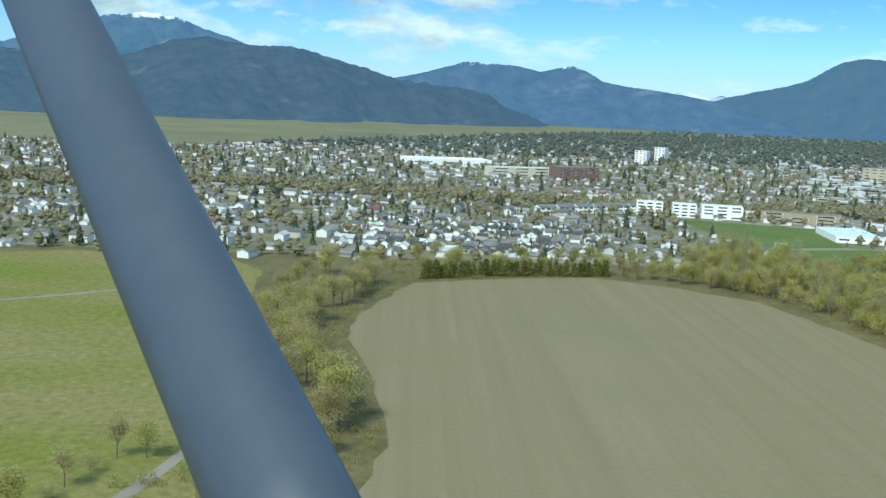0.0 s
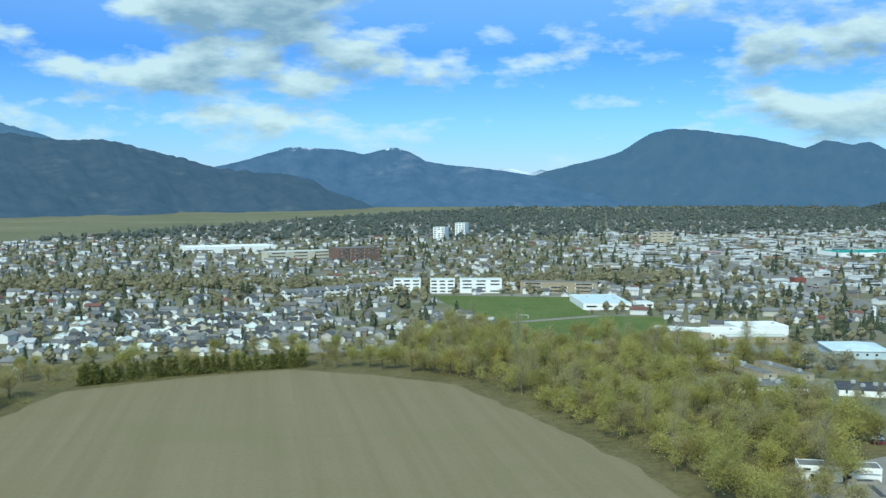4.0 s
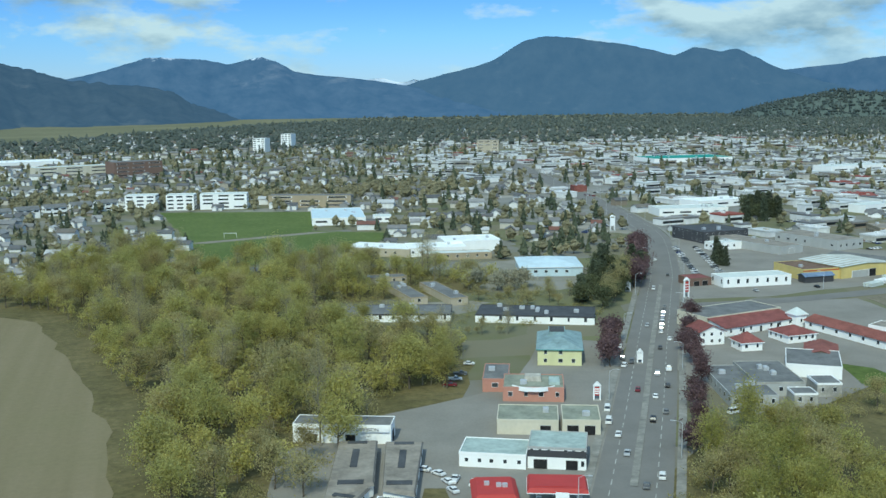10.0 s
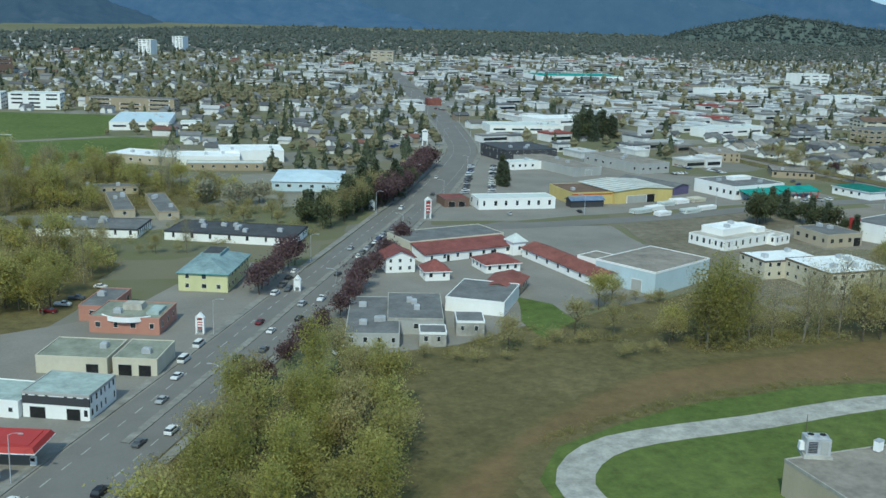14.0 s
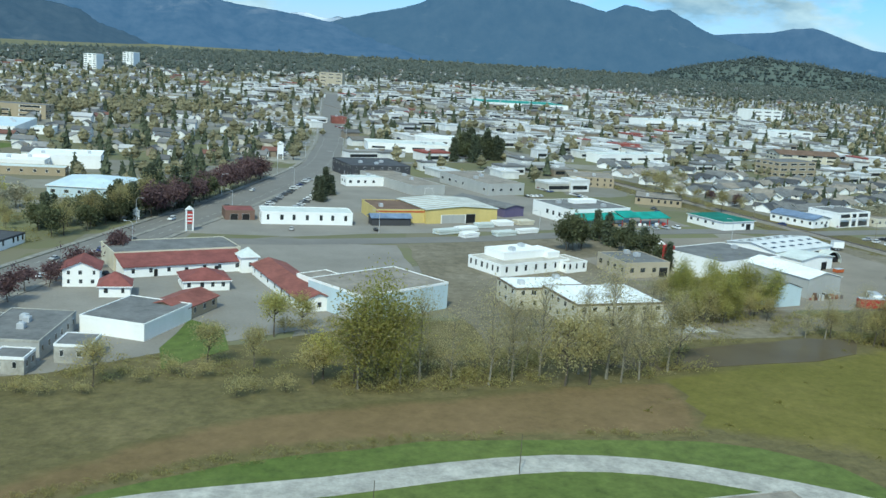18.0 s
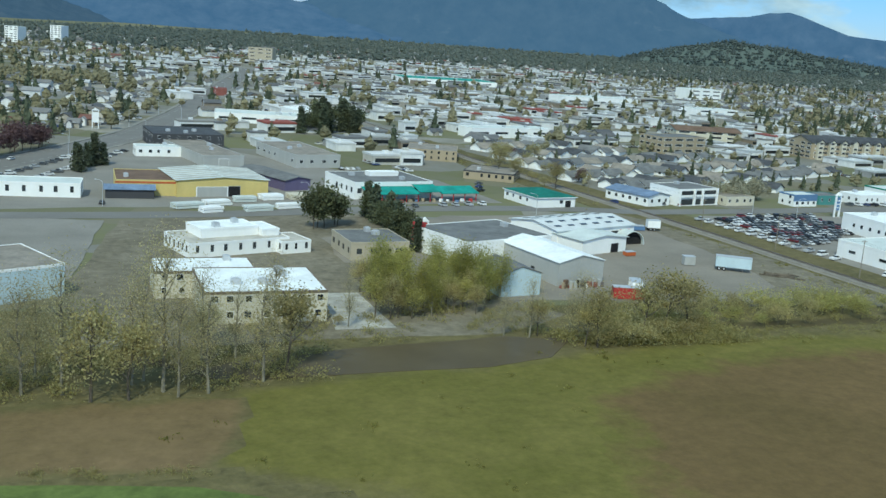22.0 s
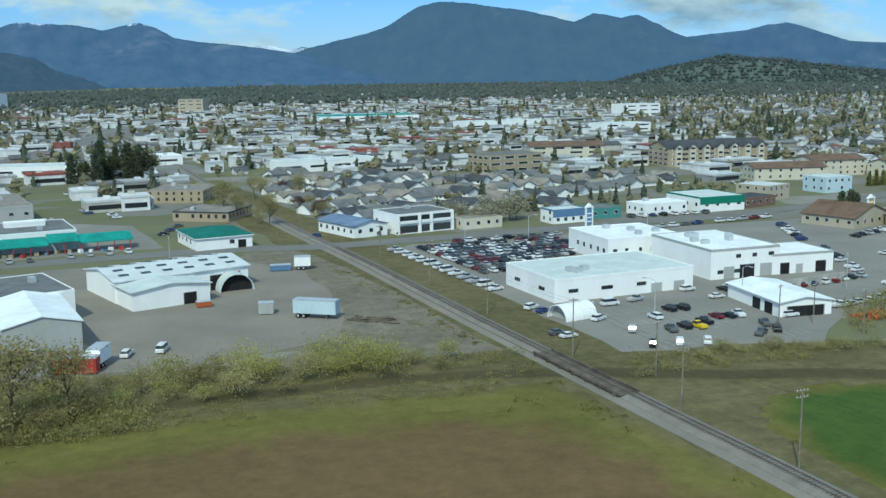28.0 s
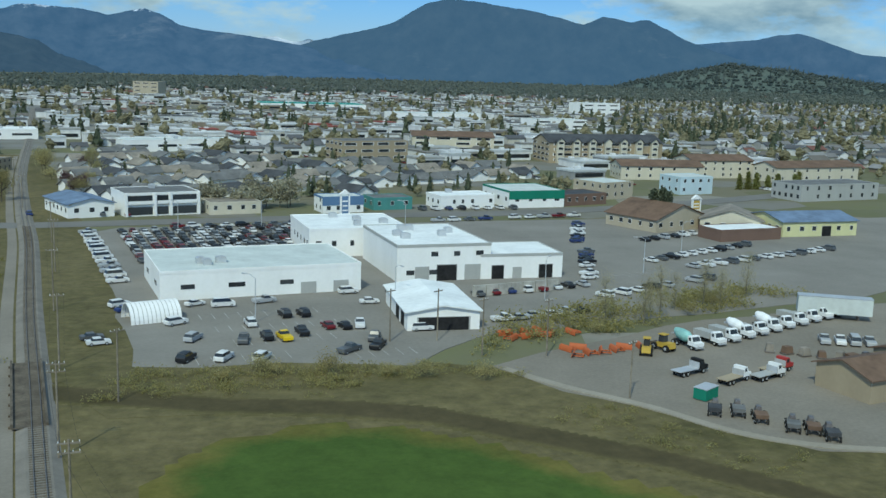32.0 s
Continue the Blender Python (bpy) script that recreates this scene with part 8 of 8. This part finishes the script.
car_row((452, 486), (480, 556), 13, 20, "cars for sale", "parked on the sales lot", ["white", "silver", "grey", "black"])
car_row((440, 640), (486, 700), 14, 110, "cars for sale", "parked on the sales lot", ["white", "white", "silver", "grey", "blue"])
car_row((450, 632), (492, 690), 14, 110, "cars for sale", "parked on the sales lot", ["white", "white", "silver", "grey", "blue"])
car_row((555, 440), (590, 447), 8, 100, "cars by the awning", "parked by the awning")
car_row((598, 468), (606, 492), 4, 30, "cars by the green roof", "parked by the green-roofed store")
car_row((588, 337), (594, 338), 2, 70, "", "parked by the barn", ["white"], ("van", "suv"), 1.0)
# a queue waiting at the junction
for _k in range(8):
    car(("car", "suv", "pickup", "car")[_k % 4], ("white", "grey", "silver", "black", "white", "blue", "silver", "grey")[_k], 360 + 0.488 * (16 + _k * 5.0) + 0.873 * 2.4, 373 + 0.873 * (16 + _k * 5.0) - 0.488 * 2.4, 60.8, "cars queueing at the junction", "waiting on the highway")
# traffic on the highway, as it stands
for _t, _off, _c, _k in ((3, -4.2, "white", "suv"), (7, -2.2, "grey", "pickup"), (8, 3.0, "black", "car"), (11, -5.6, "white", "car"), (12, 5.4, "black", "suv"), (15, 2.6, "grey", "car"), (16, 5.6, "white", "suv"), (18, -2.4, "silver", "car"), (20, -5.2, "white", "car"),
                         (22, 2.4, "black", "suv"), (23, 5.4, "grey", "car"), (25, 2.4, "white", "car"), (26, -2.4, "dark red", "car"), (27, 5.4, "black", "car"), (29, 2.4, "silver", "suv"), (30, 5.6, "white", "pickup"), (31, -5.4, "grey", "suv"), (34, 2.6, "black", "car"), (36, 5.4, "white", "car"), (39, -2.6, "silver", "car"), (44, 2.6, "grey", "car"), (50, -2.6, "white", "suv"), (56, 2.6, "black", "car"), (63, -2.6, "white", "car")):
    _i = min(len(HIGHWAY) - 2, _t + 14)
    _d = (HIGHWAY[_i + 1] - HIGHWAY[_i]).normalized()
    _p = HIGHWAY[_i] + Vector((_d.y, -_d.x)) * _off
    car(_k, _c, _p.x, _p.y, math.degrees(math.atan2(_d.y, _d.x)) + (0 if _off > 0 else 180), "traffic", "on the highway")

# ---- the town beyond ----

KEEP_OUT = [TAN_FIELD, PASTURE, PARK, WOODS]
CLEAR = [[(190, 400), (300, 340), (340, 390), (420, 400), (520, 440), (520, 600), (470, 640), (400, 600), (300, 620), (200, 560)],
         [(-60, 90), (820, 90), (900, 330), (900, 480), (620, 500), (520, 440), (400, 400), (330, 400), (200, 560), (110, 560), (-60, 540)]]


def near_building(x, y, gap):
    for bx, by, w, d, rot in FOOT:
        dx, dy = x - bx, y - by
        if abs(dx) + abs(dy) > 130:
            continue
        c, s = math.cos(radians(-rot)), math.sin(radians(-rot))
        if abs(c * dx - s * dy) < w / 2 + gap and abs(s * dx + c * dy) < d / 2 + gap:
            return True
    return False


def road_gap(line):
    return [(p.x, p.y) for p in line[::2]]


ROAD_PTS = road_gap(HIGHWAY) + road_gap(CROSS)
RAIL_PTS = road_gap(RAIL)


def blocked(x, y, gap=9):
    if any(inside(x, y, p) for p in KEEP_OUT) or any(inside(x, y, p) for p in CLEAR):
        return True
    if y < 1350 and any(abs(x - a) + abs(y - b) < gap + 9 for a, b in ROAD_PTS):
        return True
    if y < 1150 and any(abs(x - a) + abs(y - b) < gap + 3 for a, b in RAIL_PTS):
        return True
    return near_building(x, y, gap)


def house_parts(w, d, h, r, wing):
    walls, roof = Shape(), Shape()
    walls.prism([(-d / 2, -0.2), (d / 2, -0.2), (d / 2, h), (0, h + r), (-d / 2, h)], -w / 2, w / 2, m=pose(0, 0, 0, 0, 0, 90))
    e = 0.5
    for sg in (-1, 1):
        run = d / 2 + e
        dz = r * run / (d / 2)
        roof.prism([(0, h + r + 0.02), (sg * run, h + r - dz), (sg * run, h + r - dz + 0.2), (0, h + r + 0.22)][::sg], -w / 2 - e, w / 2 + e, m=pose(0, 0, 0, 0, 0, 90))
    if wing:
        ww, wd = w * 0.4, d * 0.45
        m = pose(-w * 0.2, -d / 2 - wd / 2 + 1.0, 0)
        walls.prism([(-ww / 2, -0.2), (ww / 2, -0.2), (ww / 2, h * 0.9), (0, h * 0.9 + r * 0.7), (-ww / 2, h * 0.9)], -wd / 2 - 1, wd / 2, m=m)
        for sg in (-1, 1):
            run = ww / 2 + 0.4
            dz = r * 0.7 * run / (ww / 2)
            roof.prism([(0, h * 0.9 + r * 0.7), (sg * run, h * 0.9 + r * 0.7 - dz), (sg * run, h * 0.9 + r * 0.7 - dz + 0.2), (0, h * 0.9 + r * 0.7 + 0.2)][::sg], -wd / 2 - 1.3, wd / 2 + 1, m=m)
    return walls, roof


HOUSE_WALLS = ["white_wall", "white_wall", "white_wall", "white_wall", "cream_wall", "beige_wall"]
HOUSE_ROOFS = ["grey_roof", "dark_roof", "grey_roof", "dark_roof", "tan_roof", "pale_roof"]
HOUSE_KIT = []
for _i in range(12):
    _w, _d, _h = random.uniform(5.8, 7.6), random.uniform(4.8, 5.8), random.choice((1.9, 2.1, 3.2))
    _wa, _ro = house_parts(_w, _d, _h, random.uniform(1.3, 1.8), _i % 2 == 0)
    _wm, _rm = HOUSE_WALLS[_i % 6], HOUSE_ROOFS[(_i * 5 + 1) % 6]
    HOUSE_KIT.append((_wa.mesh("wall", _wm), _ro.mesh("roof", _rm), _w, _d, _h, _wm, _rm))
for _i in range(4):
    _wa, _ro = house_parts(9.2 + _i * 0.4, 7.2, 1.9, 1.8, True)
    _wm, _rm = "white_wall", ("grey_roof", "tan_roof", "grey_roof", "dark_roof")[_i]
    HOUSE_KIT.append((_wa.mesh("wall", _wm), _ro.mesh("roof", _rm), 9.2 + _i * 0.4, 7.2, 2.0, _wm, _rm))
HOUSE_COUNT = [0]


def house(x, y, rot, group):
    k = random.randrange(12, 16) if group == "estate houses" else random.randrange(12)
    wa, ro, w, d, h, wm, rm = HOUSE_KIT[k]
    ob = thing("house", pose(x, y, 0, 0, 0, rot))
    tagged(ob, f"{'two-storey' if h > 3 else 'single-storey'} {wm.split('_')[0]} house with a {rm.split('_')[0]} gable roof", "house", group)
    part("wall", wa, ob)
    part("roof", ro, ob)
    if group == "estate houses":
        opening(PANE, ob, w, d, "f", 0.3 * w, 0.7, 1.3, 0.9)
    FOOT.append((x, y, w, d, rot))
    HOUSE_COUNT[0] += 1


def estate(poly, dx, dy, rot, group, most):
    """Rows of houses along streets."""
    c, s = math.cos(radians(rot)), math.sin(radians(rot))
    cx, cy = sum(p[0] for p in poly) / len(poly), sum(p[1] for p in poly) / len(poly)
    for j in range(-30, 31):
        for i in range(-30, 31):
            u = i * dx + random.uniform(-1, 1)
            v = j * dy + (dy * 0.22 if j % 2 else -dy * 0.22) + random.uniform(-0.8, 0.8)
            x, y = cx + c * u - s * v, cy + s * u + c * v
            if inside(x, y, poly) and HOUSE_COUNT[0] < most and not near_building(x, y, 4):
                house(x, y, rot + random.choice((0, 90, 270, 180)) + random.uniform(-18, 18), group)


estate([(-30, 585), (30, 575), (96, 585), (120, 650), (150, 770), (100, 820), (80, 850), (-35, 790)], 9.8, 13.2, -12, "houses behind the windbreak", 150)
patch("estate_ground", [(652, 474), (700, 478), (738, 490), (830, 545), (838, 590), (742, 606), (660, 660), (640, 600)], 0.06, "town_ground", "streets and lawns of the housing estate", 3.0, "pavement")
estate([(656, 480), (700, 482), (735, 490), (812, 540), (830, 575), (745, 600), (664, 655), (645, 600)], 11.5, 14.5, 24, "estate houses", 290)
estate([(-300, 640), (-90, 680), (-60, 720), (-80, 840), (-300, 900)], 34, 38, 8, "scattered houses", 300)

# everything farther off is joined
RNG = np.random.default_rng(5)


def house_proto(w, d, h, r, wing):
    a, b = house_parts(w, d, h, r, wing)
    n = len(a.v)
    return a.v + b.v, a.f + [tuple(n + j for j in q) for q in b.f], [0] * len(a.f) + [1] * len(b.f)


def block_proto(w, d, h):
    a = Shape().box(-w / 2, w / 2, -d / 2, d / 2, -0.2, h, 0)
    b = Shape().box(-w / 2 - 0.2, w / 2 + 0.2, -d / 2 - 0.2, d / 2 + 0.2, h - 0.5, h + 0.3, 3)
    c = Shape().box(-w / 2 + 1, w / 2 - 1, -d / 2 - 0.08, -d / 2 + 0.1, 1.0, min(h - 1, 2.6), 2)
    u = Shape().box(-w * 0.2, -w * 0.2 + 2.5, 0, 2, h, h + 1.2, 0)
    v, f, i = [], [], []
    for q in (a, b, c, u):
        k = len(v)
        v += q.v
        f += [tuple(k + j for j in g) for g in q.f]
        i += q.i
    return v, f, i


def far_town():
    protos = [house_proto(6.8, 5.4, 2.1, 1.4, False), house_proto(7.4, 5.6, 3.4, 1.5, True), house_proto(6.6, 5.2, 2.1, 1.5, True), house_proto(11, 6.5, 3.8, 1.5, False),
              block_proto(14, 10, 3.6), block_proto(26, 11, 4.0), block_proto(18, 14, 4.4), block_proto(10, 9, 4.8)]
    places, trees = [], []
    y = 545.0
    while y < 3500:
        step = 12.5 + (y - 500) * 0.0055
        x = -900.0 - y * 0.2
        lim = 1150 + y * 0.85
        while x < lim:
            px, py = x + RNG.uniform(-4, 4), y + RNG.uniform(-4, 4)
            x += step
            if py < 900 and px < -300 and RNG.random() < 0.6:
                continue
            dens = 0.5 + 0.5 * noise.noise((px * 0.004, py * 0.004, 4))
            core = px - 0.28 * (py - 700)
            shop = (480 if py < 1000 else 330) < core < 980 and py < 1900 and noise.noise((px * 0.006, py * 0.006, 9)) > -0.28
            # open bottom land west of the town
            if py > 1560 and px < 0.5 * (py - 1560) - 380:
                continue
            if py > 2500 or (py > 2000 and dens < 0.45):
                if RNG.random() < 0.10 * (3200 - py) / 700:
                    places.append((int(RNG.integers(0, 4)), px, py, 0, RNG.uniform(0, 6.28), 1.2, 1.2))
                else:
                    trees.append((px, py))
                continue
            if blocked(px, py, 11 if shop else 4.5):
                continue
            turn = (radians(-18) if px < 480 else radians(10)) + (math.pi / 2 if RNG.random() < 0.35 else 0) + RNG.uniform(-.06, .06)
            q = RNG.random()
            if shop:
                if q < 0.27:
                    places.append((int(RNG.integers(4, 8)), px, py, 0, turn, RNG.uniform(0.65, 1.15), RNG.uniform(0.8, 1.15)))
                elif q < 0.33:
                    places.append((int(RNG.integers(0, 4)), px, py, 0, turn, 1.0, 1.0))
                elif q < 0.58:
                    trees.append((px, py))
            elif q < 0.20 + 0.26 * dens:
                places.append((int(RNG.integers(0, 4)), px, py, 0, turn, RNG.uniform(0.85, 1.15), RNG.uniform(0.9, 1.15)))
            elif q < 0.86:
                trees.append((px, py))
        y += step * 1.05
    joined("far_town", "houses and flat-roofed stores of the far town", "houses", protos, places, ["far_wall", "far_roof", "glass", "far_flat_roof"])
    return trees


def crown_proto(seed, kind, n=26, size=0.9):
    """A light tree for the distance: a trunk, an uneven mass of twigs and leaves round it, and loose leaves on its rim."""
    rng = np.random.default_rng(seed)
    s = Shape()
    conifer_like = kind == "conifer"
    h, w = (10.5, 2.1) if conifer_like else (7.2, 2.9)
    s.rod((0, 0, -0.2), (0, 0, h * 0.5), 0.2, 0.1, 4)
    nt = len(s.f)
    rings, seg = (5, 7)
    vs = []
    for j in range(rings + 1):
        t = j / rings
        z = h * (0.10 + 0.90 * t) if conifer_like else h * (0.26 + 0.74 * t)
        r = w * (1 - t) ** 0.8 if conifer_like else w * math.sin(math.pi * (0.14 + 0.84 * t)) ** 0.7
        for i in range(seg):
            a = 6.28319 * i / seg + 0.4 * j
            k = r * rng.uniform(0.55, 1.2)
            vs.append((math.cos(a) * k, math.sin(a) * k, z + rng.uniform(-0.35, 0.35)))
    fs = [(j * seg + i, j * seg + (i + 1) % seg, (j + 1) * seg + (i + 1) % seg, (j + 1) * seg + i) for j in range(rings) for i in range(seg)] + [tuple(range(rings * seg, rings * seg + seg))]
    s.add(vs, fs, 1)
    c = np.array(vs)[rng.integers(0, len(vs), n)]
    lv, lf = leaf_cloud(rng, c, n, size, 0.3)
    s.add([tuple(p) for p in lv.tolist()], [tuple(q) for q in lf.tolist()], 1)
    return s.v, s.f, s.i


def town_trees(spots):
    rnd = np.random.default_rng(8)
    dark, light, distant, hill = [], [], [], []

    def spot(x, y, lo, hi, wide=1.0, z=0.0):
        k = rnd.uniform(lo, hi)
        return (int(rnd.integers(0, 3)), x, y, z, rnd.uniform(0, 6.28), k * wide, k * rnd.uniform(0.8, 1.2))

    for x, y in spots:
        px, py = x + rnd.uniform(-6, 6), y + rnd.uniform(-6, 6)
        if py > 1700:
            r = spot(px, py, 0.9, 1.5, 1.5)
            distant.append((int(rnd.integers(0, 4)),) + r[1:])
        else:
            if rnd.random() < 0.30:
                dark.append(spot(px, py, 0.5, 1.2, 1.25))
            else:
                light.append(spot(px, py, 0.5, 1.15))
    # the green belt behind the first houses
    for k in range(900):
        t = rnd.uniform(0, 1)
        x = -420 + 900 * t
        y = 900 + 60 * math.sin(t * 5) + max(0, x - 150) * 0.35 + rnd.normal(0, 26)
        if not blocked(x, y, 3):
            light.append(spot(x, y, 0.8, 1.3))
    # woods along the far edge of the town and up the valley
    for k in range(2600):
        x, y = rnd.uniform(-300, 3400), rnd.uniform(2500, 4300)
        if x > 0.5 * (y - 1560) - 300:
            r = spot(x, y, 0.9, 1.4, 1.9)
            distant.append((int(rnd.integers(0, 4)),) + r[1:])
    for k in range(420):
        x, y = rnd.uniform(-700, -80), rnd.uniform(560, 1000)
        if not blocked(x, y, 6):
            light.append(spot(x, y, 0.6, 1.1))
    # trees between the near houses of both estates
    for k in range(520):
        x, y = (rnd.uniform(-40, 150), rnd.uniform(575, 850)) if k < 300 else (rnd.uniform(650, 830), rnd.uniform(482, 650))
        if not near_building(x, y, 0.6) and not any(inside(x, y, p) for p in KEEP_OUT):
            (dark if rnd.random() < 0.4 else light).append(spot(x, y, 0.25, 0.7))
    for _cx, _cy, _rx, _ry, _n in ((430, 590, 26, 34, 26), (392, 560, 20, 14, 14), (440, 700, 50, 40, 40), (590, 800, 40, 30, 24), (700, 640, 20, 12, 6), (1010, 760, 60, 50, 70), (1120, 900, 70, 50, 60), (900, 640, 30, 20, 14), (760, 900, 40, 30, 26)):
        for k in range(_n):
            x, y = _cx + rnd.uniform(-_rx, _rx), _cy + rnd.uniform(-_ry, _ry)
            if not near_building(x, y, 3) and not any(abs(x - a) + abs(y - b) < 16 for a, b in ROAD_PTS):
                (dark if rnd.random() < 0.65 else light).append(spot(x, y, 0.6, 1.0, 1.15))
    for k in range(5200):
        x, y, z = hill_points[int(rnd.integers(0, len(hill_points)))]
        if z > 3:
            r = spot(x + rnd.uniform(-9, 9), y + rnd.uniform(-18, 18), 1.0, 1.7, 1.5, z - 3)
            hill.append((int(rnd.integers(0, 4)),) + r[1:])
    joined("distant_woods", "grey-green woods on the far valley floor, haze tinted into their colour", "woods", [crown_proto(63, "conifer", 8, 1.4)] + [crown_proto(64 + k, "round", 8, 1.4) for k in range(3)], distant, ["bark", "distant_leaf"])
    joined("hill_woods", "grey-green woods covering the low hill, bluish haze tinted into their colour", "woods", [crown_proto(73, "conifer", 6, 1.6)] + [crown_proto(74 + k, "round", 6, 1.6) for k in range(3)], hill, ["bark", "hill_leaf"])
    joined("far_conifers", "dark conifers scattered through the town", "trees", [crown_proto(40 + k, "conifer") for k in range(3)], dark, ["bark", "conifer_leaf"])
    joined("far_broadleaf_trees", "bare and budding trees through the town and valley", "trees", [crown_proto(50 + k, "round") for k in range(3)], light, ["bark", "far_leaf"])


TOWN_TREES = far_town()


def far_cars():
    """The many parked cars of the town's lots, too small and too many to tell apart."""
    rnd = np.random.default_rng(12)
    body = Shape().prism([(-2.2, 0.3), (2.15, 0.3), (2.2, 0.8), (1.1, 0.92), (-2.15, 0.92)], -0.9, 0.9, 0).prism([(-1.5, 0.9), (1.0, 0.9), (0.4, 1.42), (-1.1, 1.42)], -0.78, 0.78, 0).box(-1.3, 0.75, -0.8, 0.8, 0.98, 1.3, 1)
    proto = (body.v, body.f, body.i)
    spots = []
    while len(spots) < 1500:
        x, y = rnd.uniform(400, 1050), rnd.uniform(455, 1250)
        if noise.noise((x * 0.012, y * 0.012, 30)) < 0.02 or blocked(x, y, 4):
            continue
        a = radians(10 if x > 480 else -18) + (math.pi / 2 if rnd.random() < 0.5 else 0)
        for k in range(int(rnd.integers(3, 9))):
            px, py = x - math.sin(a) * k * 2.3, y + math.cos(a) * k * 2.3
            if not near_building(px, py, 2.5):
                spots.append((0, px, py, 0.06, a + rnd.uniform(-0.06, 0.06), SMALL, SMALL))
    joined("far_parked_cars", "rows of small parked cars in the town's lots", "cars", [proto], spots, ["far_car", "glass"])


M["far_car"] = varied("far_car", (0, 0, 0), (0, 0, 0), 0.3, 0.5, 0.5, per_island=True, dirt=0.1, stops=[(0.0, (0.75, 0.75, 0.74)), (0.42, (0.40, 0.41, 0.42)), (0.62, (0.03, 0.03, 0.032)), (0.82, (0.12, 0.12, 0.125)), (0.92, (0.18, 0.02, 0.02)), (0.96, (0.03, 0.06, 0.18))])
far_cars()
town_trees(TOWN_TREES)

# ---- aircraft strut, as it stands at the start ----


def strut():
    m = PATH_START
    ob = thing("wing_strut", m)
    tagged(ob, "smooth grey-blue aircraft wing strut", "strut")
    # a rounded wing-section tube from upper left to low ahead, fitted to the starting camera's view
    top, low = Vector((-0.630, 0.394, -1.62)), Vector((-0.144, -0.219, -0.90))
    d = (low - top).normalized()
    x = d.cross(Vector((0, 0, 1))).normalized()
    y = d.cross(x)
    n = 22
    vs = []
    for p in (top - d * 0.25, top, top.lerp(low, 0.5), low, low + d * 0.25):
        for i in range(n):
            a = 6.28319 * i / n
            vs.append(p + x * 0.064 * math.cos(a) + y * 0.045 * math.sin(a))
    fs = [(r * n + i, r * n + (i + 1) % n, (r + 1) * n + (i + 1) % n, (r + 1) * n + i) for r in range(4) for i in range(n)] + [tuple(range(n - 1, -1, -1)), tuple(range(4 * n, 5 * n))]
    part("tube", mesh_of("tube", [tuple(v) for v in vs], fs, [M["strut_paint"]], smooth=True), ob)


M["strut_paint"] = blotchy("strut_paint", (0.044, 0.058, 0.082), (0.062, 0.078, 0.104), 3.0, 30.0, 0.45, 0.02, 0.002, 0.4)
PATH_START = look(*PATH[0][1:])
strut()
